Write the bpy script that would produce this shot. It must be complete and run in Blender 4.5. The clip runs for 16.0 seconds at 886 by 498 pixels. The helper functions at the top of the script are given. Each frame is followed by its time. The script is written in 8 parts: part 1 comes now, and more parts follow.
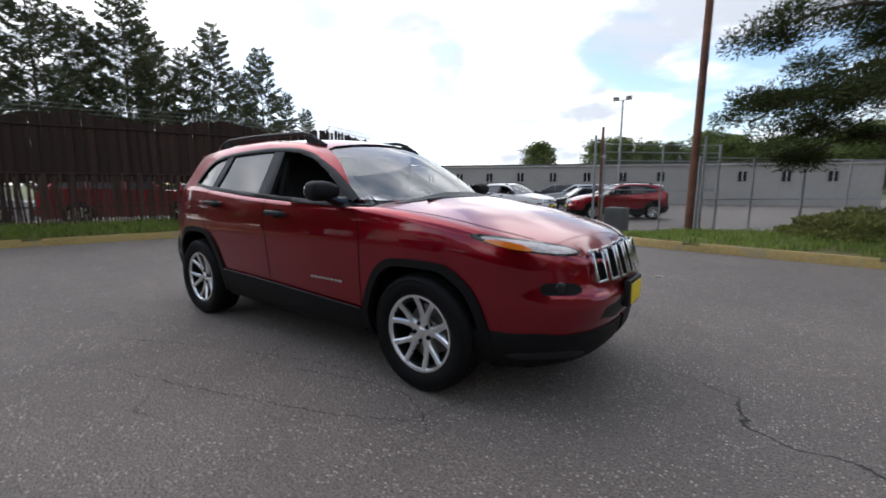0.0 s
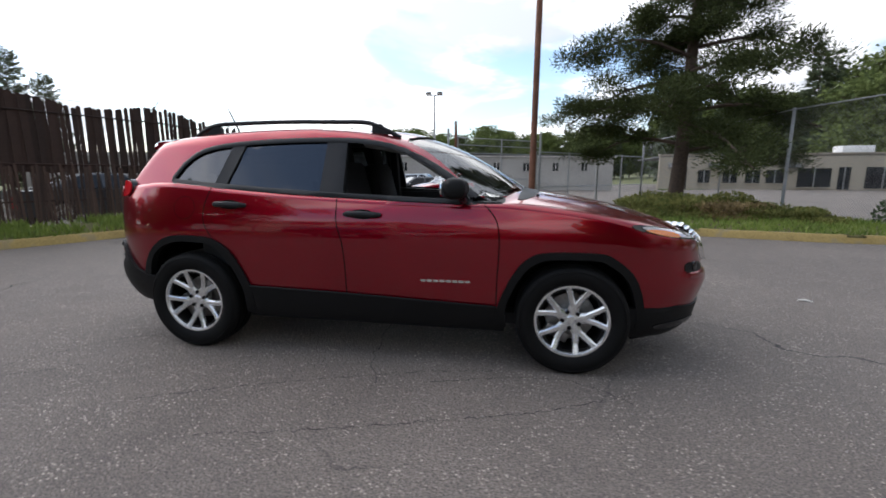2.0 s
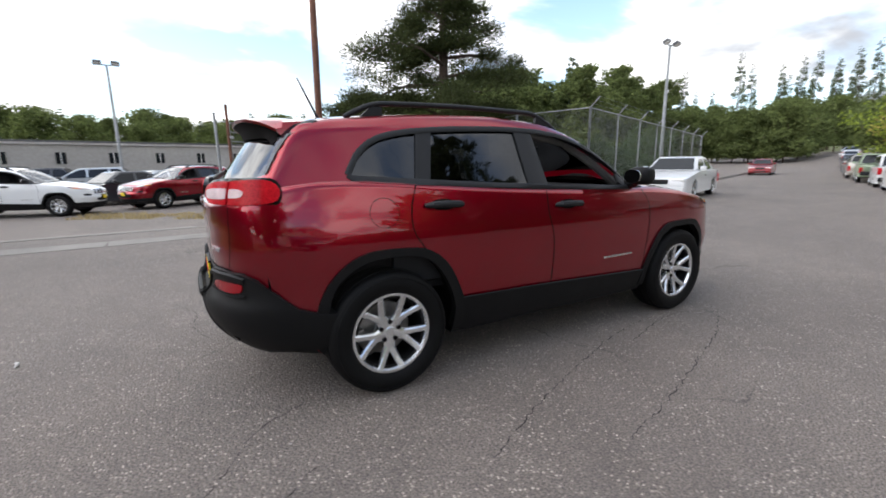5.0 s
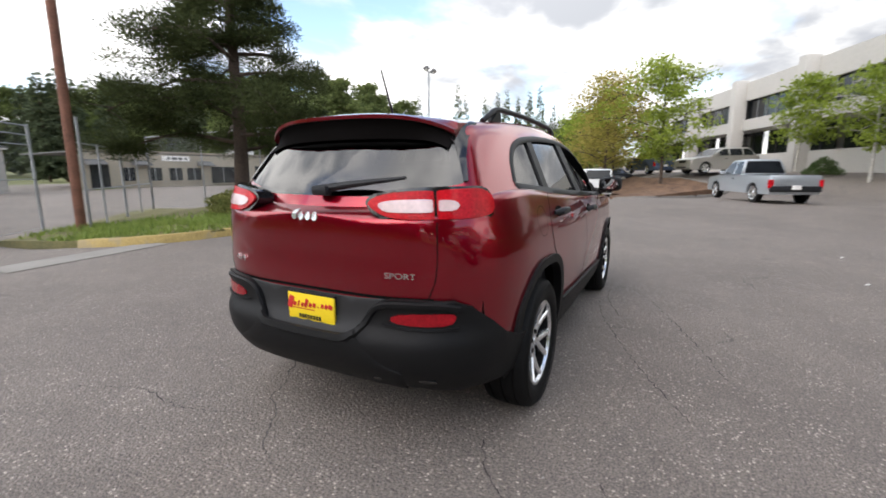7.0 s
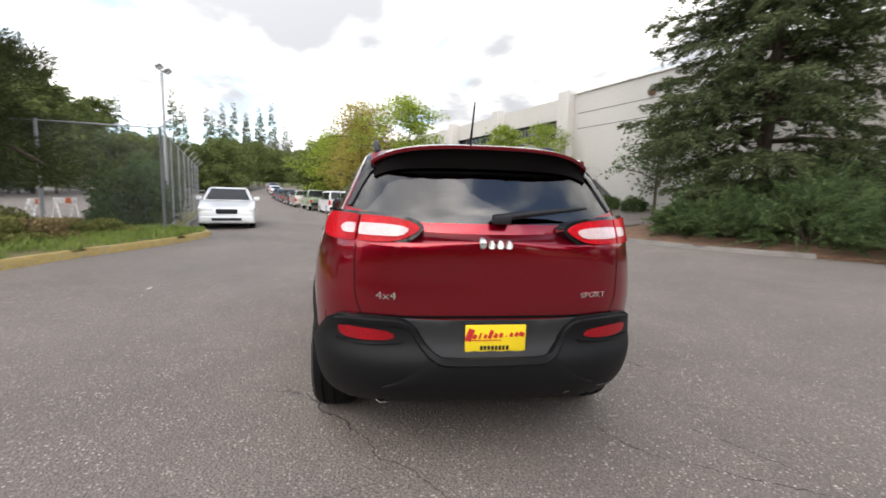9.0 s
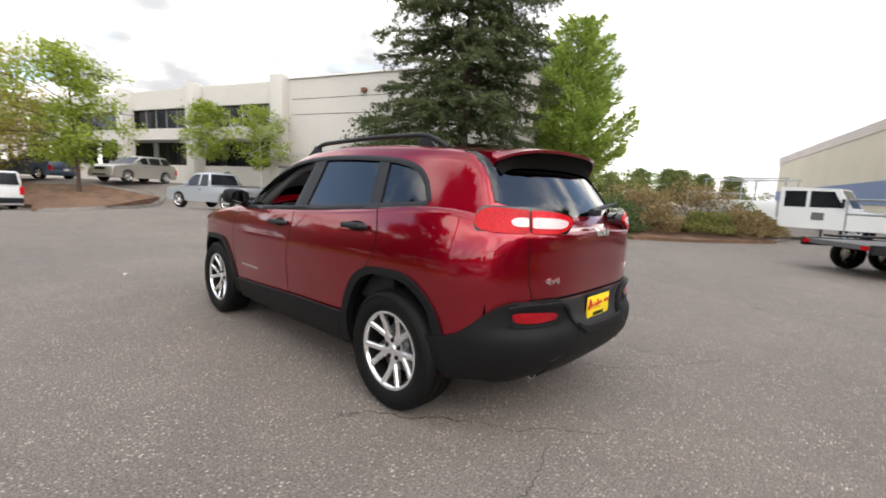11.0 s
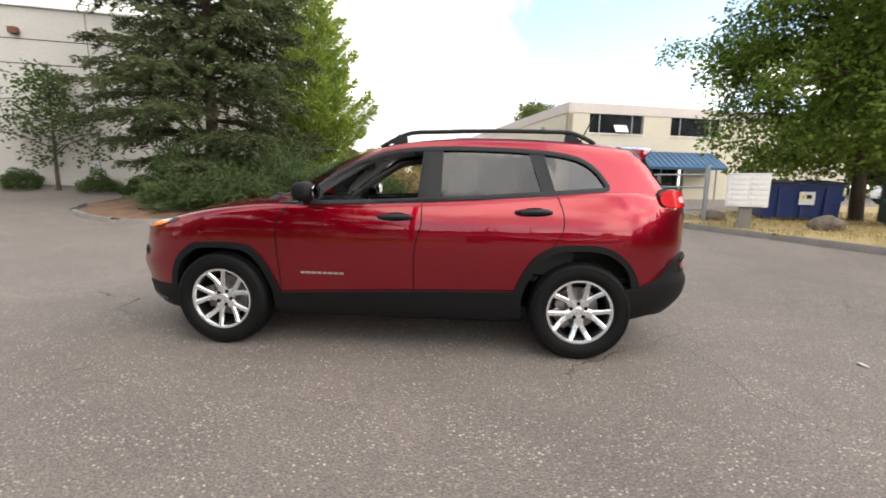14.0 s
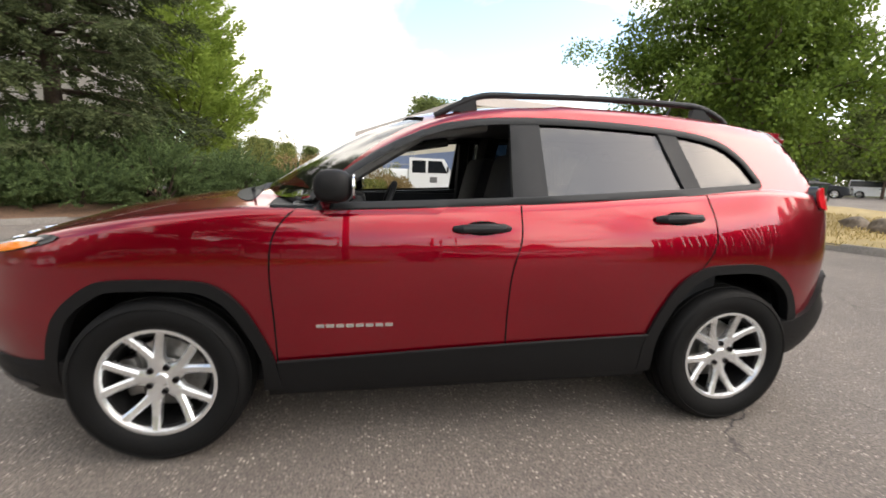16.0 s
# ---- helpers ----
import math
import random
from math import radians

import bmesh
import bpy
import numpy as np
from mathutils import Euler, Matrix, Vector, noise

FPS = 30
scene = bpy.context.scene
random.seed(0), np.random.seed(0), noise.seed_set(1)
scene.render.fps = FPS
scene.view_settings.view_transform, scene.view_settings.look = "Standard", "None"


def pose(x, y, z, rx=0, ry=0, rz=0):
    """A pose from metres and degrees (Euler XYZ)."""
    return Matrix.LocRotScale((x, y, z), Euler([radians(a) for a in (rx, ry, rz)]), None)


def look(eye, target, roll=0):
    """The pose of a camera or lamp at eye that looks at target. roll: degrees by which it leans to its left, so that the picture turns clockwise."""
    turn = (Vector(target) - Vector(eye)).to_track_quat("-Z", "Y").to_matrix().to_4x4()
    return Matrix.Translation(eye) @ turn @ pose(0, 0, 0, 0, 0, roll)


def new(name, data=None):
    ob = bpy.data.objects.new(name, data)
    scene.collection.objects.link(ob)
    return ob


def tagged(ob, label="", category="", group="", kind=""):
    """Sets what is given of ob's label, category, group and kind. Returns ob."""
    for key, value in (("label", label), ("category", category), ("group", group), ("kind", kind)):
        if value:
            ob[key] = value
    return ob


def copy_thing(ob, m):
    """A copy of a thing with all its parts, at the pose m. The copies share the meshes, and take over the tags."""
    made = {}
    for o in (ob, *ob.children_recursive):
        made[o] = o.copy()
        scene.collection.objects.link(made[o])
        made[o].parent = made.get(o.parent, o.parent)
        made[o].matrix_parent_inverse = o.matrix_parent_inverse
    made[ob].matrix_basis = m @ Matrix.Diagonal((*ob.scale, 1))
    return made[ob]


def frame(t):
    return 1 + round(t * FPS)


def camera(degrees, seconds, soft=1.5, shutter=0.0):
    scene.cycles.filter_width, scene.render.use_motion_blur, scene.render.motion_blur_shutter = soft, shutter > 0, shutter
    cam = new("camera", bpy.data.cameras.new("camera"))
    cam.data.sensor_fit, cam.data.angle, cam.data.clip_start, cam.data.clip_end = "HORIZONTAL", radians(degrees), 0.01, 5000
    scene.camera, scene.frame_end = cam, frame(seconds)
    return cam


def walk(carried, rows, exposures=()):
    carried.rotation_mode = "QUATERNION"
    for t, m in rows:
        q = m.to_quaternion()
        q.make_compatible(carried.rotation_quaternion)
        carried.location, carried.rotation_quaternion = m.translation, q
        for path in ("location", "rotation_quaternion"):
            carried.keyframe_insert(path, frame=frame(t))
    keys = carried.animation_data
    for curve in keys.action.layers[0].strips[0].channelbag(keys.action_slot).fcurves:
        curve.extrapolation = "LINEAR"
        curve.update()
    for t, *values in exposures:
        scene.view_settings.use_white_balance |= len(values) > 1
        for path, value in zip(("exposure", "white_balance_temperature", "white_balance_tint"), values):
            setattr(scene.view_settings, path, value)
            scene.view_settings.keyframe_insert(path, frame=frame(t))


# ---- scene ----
cam = camera(91.6, 16.0, soft=1.7, shutter=0.35)
PATH = [
    (0, (2.927, -2.788, 1.234), (1.758, -1.192, 0.941), 0.1),
    (0.5, (2.497, -3.077, 1.238), (1.54, -1.339, 0.986), -0.2),
    (1, (2.043, -3.33, 1.248), (1.268, -1.513, 0.936), -0.5),
    (1.5, (1.53, -3.461, 1.269), (0.977, -1.561, 0.974), -0.0),
    (2, (0.998, -3.605, 1.283), (0.658, -1.664, 0.94), 0.0),
    (2.5, (0.454, -3.593, 1.286), (0.329, -1.624, 0.956), -1.4),
    (3, (-0.107, -3.614, 1.283), (0.036, -1.649, 0.94), -0.2),
    (3.2, (-0.305, -3.598, 1.302), (-0.108, -1.634, 0.982), 0.2),
    (5.3, (-2.532, -2.863, 1.307), (-1.424, -1.24, 0.937), 0.2),
    (5.5, (-2.691, -2.73, 1.309), (-1.51, -1.153, 0.963), 1.0),
    (6, (-3.056, -2.302, 1.318), (-1.686, -0.895, 0.941), 0.8),
    (6.5, (-3.416, -1.927, 1.304), (-1.81, -0.785, 0.964), -0.6),
    (7, (-3.649, -1.458, 1.306), (-1.902, -0.552, 0.952), 0.0),
    (7.5, (-3.898, -0.994, 1.313), (-2.022, -0.377, 0.995), -0.6),
    (8, (-4.015, -0.52, 1.301), (-2.074, -0.128, 1.024), -0.7),
    (8.5, (-4.075, -0.014, 1.32), (-2.092, 0.062, 1.066), 0.5),
    (9, (-4.089, 0.48, 1.321), (-2.119, 0.23, 1.077), 1.6),
    (9.5, (-3.954, 0.981, 1.322), (-2.047, 0.421, 1.102), 2.8),
    (10, (-3.847, 1.531, 1.32), (-2.078, 0.628, 1.083), 4.1),
    (10.2, (-3.753, 1.733, 1.292), (-2.063, 0.682, 1.089), 4.0),
    (12.3, (-2.2, 3.381, 1.287), (-1.362, 1.592, 0.979), 1.7),
    (12.5, (-2.026, 3.478, 1.271), (-1.268, 1.645, 1.013), 1.4),
    (13, (-1.568, 3.723, 1.291), (-1.002, 1.82, 1.053), 2.9),
    (13.5, (-1.119, 3.94, 1.277), (-0.798, 1.991, 0.964), 2.6),
    (14, (-0.628, 3.954, 1.272), (-0.456, 1.985, 0.965), 0.8),
    (14.5, (-0.154, 3.918, 1.284), (-0.164, 1.947, 0.945), 0.4),
    (15, (0.153, 3.649, 1.268), (0.137, 1.672, 0.965), 0.2),
    (15.5, (0.384, 3.25, 1.244), (0.175, 1.287, 0.924), 2.5),
    (16, (0.466, 2.74, 1.24), (0.14, 0.794, 0.911), 1.5),
]
walk(cam, [(t, look(eye, target, roll)) for t, eye, target, roll in PATH], [(0, 0.52, 6250, 10), (3, 1.02, 6400, 10), (5.5, 1.2, 6550, 10), (8.5, 1.36, 6800, 10), (12.5, 1.55, 7150, 10), (16, 1.6, 7350, 10)])

# ---- world, sun, exposure ----
SUN_AZ, SUN_EL = 165.0, 40.0
world = bpy.data.worlds.new("sky")
scene.world = world
world.use_nodes = True
wn, wl = world.node_tree.nodes, world.node_tree.links
for n in list(wn):
    wn.remove(n)


def wnode(kind, **kw):
    n = wn.new(kind)
    for k, v in kw.items():
        n.inputs[k.replace("_", " ")].default_value = v
    return n


w_out = wn.new("ShaderNodeOutputWorld")
w_bg = wn.new("ShaderNodeBackground")
w_sky = wn.new("ShaderNodeTexSky")
w_sky.sky_type, w_sky.sun_disc = "NISHITA", False
w_sky.sun_elevation, w_sky.sun_rotation = radians(SUN_EL), radians(90 - SUN_AZ)
w_co = wn.new("ShaderNodeTexCoord")
w_sep = wn.new("ShaderNodeSeparateXYZ")
wl.new(w_co.outputs["Generated"], w_sep.inputs[0])
w_h = wn.new("ShaderNodeMath")
w_h.operation = "ADD"
w_h.inputs[1].default_value = 0.28
wl.new(w_sep.outputs["Z"], w_h.inputs[0])
w_flat = wn.new("ShaderNodeVectorMath")
w_flat.operation = "DIVIDE"
w_rep = wn.new("ShaderNodeCombineXYZ")
for k in ("X", "Y", "Z"):
    wl.new(w_h.outputs[0], w_rep.inputs[k])
wl.new(w_co.outputs["Generated"], w_flat.inputs[0])
wl.new(w_rep.outputs[0], w_flat.inputs[1])
w_n1 = wnode("ShaderNodeTexNoise", Scale=1.15, Detail=7.0, Roughness=0.52, Distortion=0.35)
wl.new(w_flat.outputs[0], w_n1.inputs["Vector"])
w_cover = wn.new("ShaderNodeValToRGB")
w_cover.color_ramp.elements[0].position, w_cover.color_ramp.elements[1].position = 0.412, 0.55
wl.new(w_n1.outputs["Fac"], w_cover.inputs[0])
w_n2 = wnode("ShaderNodeTexNoise", Scale=2.1, Detail=8.0, Roughness=0.52, Distortion=0.15)
w_off = wn.new("ShaderNodeVectorMath")
w_off.inputs[1].default_value = (3.7, 1.9, 0.4)
wl.new(w_flat.outputs[0], w_off.inputs[0])
wl.new(w_off.outputs[0], w_n2.inputs["Vector"])
w_cloud = wn.new("ShaderNodeValToRGB")
w_cloud.color_ramp.elements[0].position, w_cloud.color_ramp.elements[1].position = 0.39, 0.62
w_cloud.color_ramp.interpolation = "EASE"
w_cover.color_ramp.interpolation = "EASE"
w_cloud.color_ramp.elements[0].color = (0.38, 0.4, 0.44, 1)
w_cloud.color_ramp.elements[1].color = (1.02, 1.02, 1.02, 1)
wl.new(w_n2.outputs["Fac"], w_cloud.inputs[0])
w_cs = wn.new("ShaderNodeVectorMath")
w_cs.operation = "SCALE"
wl.new(w_cloud.outputs[0], w_cs.inputs[0])
# clouds are brighter towards the sun
w_dot = wn.new("ShaderNodeVectorMath")
w_dot.operation = "DOT_PRODUCT"
w_dot.inputs[1].default_value = (math.cos(radians(SUN_EL)) * math.cos(radians(SUN_AZ)), math.cos(radians(SUN_EL)) * math.sin(radians(SUN_AZ)), math.sin(radians(SUN_EL)))
wl.new(w_co.outputs["Generated"], w_dot.inputs[0])
w_near = wn.new("ShaderNodeMapRange")
w_near.inputs["From Min"].default_value, w_near.inputs["From Max"].default_value = -0.6, 1.0
w_near.inputs["To Min"].default_value, w_near.inputs["To Max"].default_value = 0.7, 1.8
wl.new(w_dot.outputs["Value"], w_near.inputs["Value"])
wl.new(w_near.outputs[0], w_cs.inputs["Scale"])
w_ss = wn.new("ShaderNodeVectorMath")
w_ss.operation = "SCALE"
w_ss.inputs["Scale"].default_value = 0.15
wl.new(w_sky.outputs[0], w_ss.inputs[0])
w_mix = wn.new("ShaderNodeMix")
w_mix.data_type = "RGBA"
wl.new(w_cover.outputs[0], w_mix.inputs["Factor"])
wl.new(w_ss.outputs[0], w_mix.inputs["A"])
wl.new(w_cs.outputs[0], w_mix.inputs["B"])
wl.new(w_mix.outputs["Result"], w_bg.inputs["Color"])
w_bg.inputs["Strength"].default_value = 1.0
wl.new(w_bg.outputs[0], w_out.inputs[0])

sun = new("sun", bpy.data.lights.new("sun", "SUN"))
sun.data.energy, sun.data.angle, sun.data.color = 0.55, radians(75), (1.0, 0.95, 0.88)
_a, _e = radians(SUN_AZ), radians(SUN_EL)
sun.matrix_world = look((60 * math.cos(_e) * math.cos(_a), 60 * math.cos(_e) * math.sin(_a), 60 * math.sin(_e)), (0, 0, 0))


# ---- materials ----
def surface(name, base, rough=0.6, metal=0.0, vary=0.15, scale=3.0, grain=60.0, bump=0.0, coat=0.0, spec=0.5,
            tint=None, per_object=0.0, island=0.0, trans=0.0, spots=None, streak=0.0, coat_ior=1.5, coat_rough=0.03):
    """A node material: base colour varied at two scales, relief, and gloss varied with the grain."""
    m = bpy.data.materials.new(name)
    m.use_nodes = True
    nd, ln = m.node_tree.nodes, m.node_tree.links
    b = nd["Principled BSDF"]
    co = nd.new("ShaderNodeTexCoord")
    src = co.outputs["Object"]
    if streak:
        mp = nd.new("ShaderNodeMapping")
        mp.inputs["Scale"].default_value = (1, 1, streak)
        ln.new(src, mp.inputs[0])
        src = mp.outputs[0]
    big = nd.new("ShaderNodeTexNoise")
    big.inputs["Scale"].default_value, big.inputs["Detail"].default_value = scale, 5
    fine = nd.new("ShaderNodeTexNoise")
    fine.inputs["Scale"].default_value, fine.inputs["Detail"].default_value = grain, 3
    ln.new(src, big.inputs["Vector"])
    ln.new(co.outputs["Object"], fine.inputs["Vector"])
    add = nd.new("ShaderNodeMath")
    add.operation = "ADD"
    ln.new(big.outputs["Fac"], add.inputs[0])
    ln.new(fine.outputs["Fac"], add.inputs[1])
    val = add.outputs[0]
    if per_object or island:
        rnd = nd.new("ShaderNodeObjectInfo").outputs["Random"] if per_object else nd.new("ShaderNodeNewGeometry").outputs["Random Per Island"]
        k = nd.new("ShaderNodeMath")
        k.operation = "MULTIPLY_ADD"
        k.inputs[1].default_value = per_object or island
        ln.new(rnd, k.inputs[0])
        ln.new(val, k.inputs[2])
        val = k.outputs[0]
    mr = nd.new("ShaderNodeMapRange")
    top = 1.35 + (per_object or island)
    mr.inputs["From Min"].default_value, mr.inputs["From Max"].default_value = 0.65, top
    ln.new(val, mr.inputs["Value"])
    mix = nd.new("ShaderNodeMix")
    mix.data_type = "RGBA"
    lo = [c * (1 - vary) for c in base]
    hi = [min(1, c * (1 + vary)) for c in (tint or base)]
    mix.inputs["A"].default_value, mix.inputs["B"].default_value = (*lo, 1), (*hi, 1)
    ln.new(mr.outputs[0], mix.inputs["Factor"])
    col = mix.outputs["Result"]
    if spots:
        size, amount, colour = spots
        sp = nd.new("ShaderNodeTexNoise")
        sp.inputs["Scale"].default_value, sp.inputs["Detail"].default_value = size, 4
        ln.new(co.outputs["Object"], sp.inputs["Vector"])
        rp = nd.new("ShaderNodeMapRange")
        rp.inputs["From Min"].default_value, rp.inputs["From Max"].default_value = 0.72 - amount, 0.78 - amount
        ln.new(sp.outputs["Fac"], rp.inputs["Value"])
        m2 = nd.new("ShaderNodeMix")
        m2.data_type = "RGBA"
        m2.inputs["B"].default_value = (*colour, 1)
        ln.new(rp.outputs[0], m2.inputs["Factor"])
        ln.new(col, m2.inputs["A"])
        col = m2.outputs["Result"]
    ln.new(col, b.inputs["Base Color"])
    b.inputs["Roughness"].default_value, b.inputs["Metallic"].default_value = rough, metal
    b.inputs["Coat Weight"].default_value, b.inputs["Coat Roughness"].default_value = coat, coat_rough
    b.inputs["Coat IOR"].default_value = coat_ior
    b.inputs["Specular IOR Level"].default_value = spec
    if bump:
        bp = nd.new("ShaderNodeBump")
        bp.inputs["Strength"].default_value, bp.inputs["Distance"].default_value = min(1, bump), 0.01
        ln.new(fine.outputs["Fac"], bp.inputs["Height"])
        ln.new(bp.outputs[0], b.inputs["Normal"])
    if trans:
        tr = nd.new("ShaderNodeBsdfTranslucent")
        ln.new(col, tr.inputs["Color"])
        ms = nd.new("ShaderNodeMixShader")
        ms.inputs[0].default_value = trans
        ln.new(b.outputs[0], ms.inputs[1])
        ln.new(tr.outputs[0], ms.inputs[2])
        ln.new(ms.outputs[0], nd["Material Output"].inputs["Surface"])
    return m


def glass_mat(name, tint, gloss=0.02, see=0.5, ior=1.5):
    """A thin pane: mirror gloss by the angle over tinted see-through."""
    m = bpy.data.materials.new(name)
    m.use_nodes = True
    nd, ln = m.node_tree.nodes, m.node_tree.links
    nd.remove(nd["Principled BSDF"])
    tr = nd.new("ShaderNodeBsdfTransparent")
    tr.inputs[0].default_value = (*tint, 1)
    gl = nd.new("ShaderNodeBsdfGlossy")
    gl.inputs["Roughness"].default_value = gloss
    fr = nd.new("ShaderNodeFresnel")
    fr.inputs[0].default_value = ior
    ad = nd.new("ShaderNodeMath")
    ad.operation = "MULTIPLY_ADD"
    ad.inputs[1].default_value, ad.inputs[2].default_value = 1.0, 0.03
    ln.new(fr.outputs[0], ad.inputs[0])
    ms = nd.new("ShaderNodeMixShader")
    ln.new(ad.outputs[0], ms.inputs[0])
    ln.new(tr.outputs[0], ms.inputs[1])
    ln.new(gl.outputs[0], ms.inputs[2])
    ln.new(ms.outputs[0], nd["Material Output"].inputs["Surface"])
    return m


def asphalt_mat(name, dark, light, stone):
    m = bpy.data.materials.new(name)
    m.use_nodes = True
    nd, ln = m.node_tree.nodes, m.node_tree.links
    b = nd["Principled BSDF"]
    co = nd.new("ShaderNodeTexCoord").outputs["Object"]

    def noise(scale, detail, rough=0.5, dist=0.0):
        n = nd.new("ShaderNodeTexNoise")
        n.inputs["Scale"].default_value, n.inputs["Detail"].default_value = scale, detail
        n.inputs["Roughness"].default_value, n.inputs["Distortion"].default_value = rough, dist
        ln.new(co, n.inputs["Vector"])
        return n.outputs["Fac"]

    def ramp(fac, lo, hi):
        r = nd.new("ShaderNodeMapRange")
        r.inputs["From Min"].default_value, r.inputs["From Max"].default_value = lo, hi
        ln.new(fac, r.inputs["Value"])
        return r.outputs[0]

    def mix(fac, a, c):
        x = nd.new("ShaderNodeMix")
        x.data_type = "RGBA"
        ln.new(fac, x.inputs["Factor"])
        for key, v in (("A", a), ("B", c)):
            if isinstance(v, tuple):
                x.inputs[key].default_value = (*v, 1)
            else:
                ln.new(v, x.inputs[key])
        return x.outputs["Result"]

    col = mix(ramp(noise(0.35, 6, 0.6, 0.6), 0.35, 0.68), dark, light)
    stain = nd.new("ShaderNodeMath")
    stain.operation = "MULTIPLY"
    stain.inputs[1].default_value = 0.4
    ln.new(ramp(noise(1.5, 6, 0.62, 0.8), 0.42, 0.68), stain.inputs[0])
    col = mix(stain.outputs[0], col, tuple(c * 0.7 for c in dark))
    col = mix(ramp(noise(95, 2), 0.42, 0.6), col, tuple(c * 0.62 for c in dark))
    vor = nd.new("ShaderNodeTexVoronoi")
    vor.inputs["Scale"].default_value = 60
    ln.new(co, vor.inputs["Vector"])
    near = ramp(vor.outputs["Distance"], 0.44, 0.34)
    pick = nd.new("ShaderNodeSeparateColor")
    ln.new(vor.outputs["Color"], pick.inputs[0])
    few = ramp(pick.outputs[0], 0.68, 0.86)
    some = nd.new("ShaderNodeMath")
    some.operation = "MULTIPLY"
    ln.new(few, some.inputs[0])
    ln.new(ramp(noise(3.5, 5, 0.7), 0.32, 0.62), some.inputs[1])
    few = some.outputs[0]
    both = nd.new("ShaderNodeMath")
    both.operation = "MULTIPLY"
    ln.new(near, both.inputs[0])
    ln.new(few, both.inputs[1])
    col = mix(both.outputs[0], col, mix(pick.outputs[1], tuple(c * 0.6 for c in stone), stone))
    # small low-contrast grit between the stones
    grit = nd.new("ShaderNodeTexVoronoi")
    grit.inputs["Scale"].default_value = 120
    ln.new(co, grit.inputs["Vector"])
    gp = nd.new("ShaderNodeSeparateColor")
    ln.new(grit.outputs["Color"], gp.inputs[0])
    gm = nd.new("ShaderNodeMath")
    gm.operation = "MULTIPLY"
    gm.inputs[1].default_value = 0.2
    ln.new(ramp(gp.outputs[0], 0.5, 0.95), gm.inputs[0])
    col = mix(gm.outputs[0], col, tuple(c * 0.75 for c in stone))
    # wandering cracks and oil spots
    warp = nd.new("ShaderNodeTexNoise")
    warp.inputs["Scale"].default_value, warp.inputs["Detail"].default_value = 1.1, 7
    ln.new(co, warp.inputs["Vector"])
    ws = nd.new("ShaderNodeVectorMath")
    ws.operation = "MULTIPLY_ADD"
    ws.inputs[1].default_value = (1.3, 1.3, 0)
    ln.new(warp.outputs["Color"], ws.inputs[0])
    ln.new(co, ws.inputs[2])
    cr = nd.new("ShaderNodeTexVoronoi")
    cr.feature = "DISTANCE_TO_EDGE"
    cr.inputs["Scale"].default_value = 0.3
    ln.new(ws.outputs[0], cr.inputs["Vector"])
    thin = ramp(cr.outputs["Distance"], 0.0022, 0.0006)
    part_of = ramp(noise(0.5, 2), 0.5, 0.66)
    crack = nd.new("ShaderNodeMath")
    crack.operation = "MULTIPLY"
    ln.new(thin, crack.inputs[0])
    ln.new(part_of, crack.inputs[1])
    col = mix(crack.outputs[0], col, (0.02, 0.019, 0.018))
    oil = nd.new("ShaderNodeMath")
    oil.operation = "MULTIPLY"
    oil.inputs[1].default_value = 0.55
    ln.new(ramp(noise(1.3, 3), 0.7, 0.76), oil.inputs[0])
    col = mix(oil.outputs[0], col, (0.035, 0.034, 0.033))
    ln.new(col, b.inputs["Base Color"])
    b.inputs["Roughness"].default_value = 0.8
    bp = nd.new("ShaderNodeBump")
    bp.inputs["Strength"].default_value, bp.inputs["Distance"].default_value = 0.9, 0.008
    hs = nd.new("ShaderNodeMath")
    hs.operation = "ADD"
    ln.new(vor.outputs["Distance"], hs.inputs[0])
    ln.new(noise(140, 2), hs.inputs[1])
    ln.new(hs.outputs[0], bp.inputs["Height"])
    ln.new(bp.outputs[0], b.inputs["Normal"])
    return m


ASPHALT = asphalt_mat("asphalt", (0.148, 0.125, 0.111), (0.235, 0.2, 0.173), (0.58, 0.51, 0.43))
CONCRETE = surface("concrete", (0.22, 0.205, 0.185), 0.85, vary=0.25, scale=1.5, grain=40, bump=0.3)
KERB_YELLOW = surface("kerb_yellow_paint", (0.36, 0.26, 0.09), 0.8, vary=0.3, scale=2.5, grain=30, bump=0.3, spots=(2.5, 0.2, (0.3, 0.235, 0.12)))
KERB_PLAIN = surface("kerb_concrete", (0.175, 0.16, 0.145), 0.85, vary=0.3, scale=2, grain=30, bump=0.3)
SOIL_GRASS = surface("grass_soil", (0.09, 0.1, 0.035), 0.95, vary=0.4, scale=1.2, grain=25, bump=0.5, tint=(0.15, 0.13, 0.05))
DRY_GRASS = surface("dry_grass_soil", (0.3, 0.23, 0.1), 0.95, vary=0.3, scale=1.3, grain=25, bump=0.5, tint=(0.33, 0.25, 0.12))
MULCH = surface("bark_mulch", (0.1, 0.055, 0.034), 0.95, vary=0.45, scale=2, grain=30, bump=0.9, tint=(0.15, 0.085, 0.05))
FIELD = surface("far_field", (0.12, 0.13, 0.045), 0.95, vary=0.35, scale=0.08, grain=2)
GALV = surface("galvanised_steel", (0.32, 0.33, 0.34), 0.5, 0.6, vary=0.2, scale=4, grain=60)
WIRE = surface("fence_wire", (0.2, 0.21, 0.21), 0.6, 0.4, vary=0.15)
RUST = surface("rusty_steel", (0.12, 0.05, 0.03), 0.75, 0.2, vary=0.35, scale=3, grain=40, tint=(0.18, 0.08, 0.05))
SLAT = surface("brown_slat", (0.022, 0.011, 0.008), 0.85, vary=0.35, scale=2, grain=25, per_object=0.8, tint=(0.034, 0.017, 0.012))
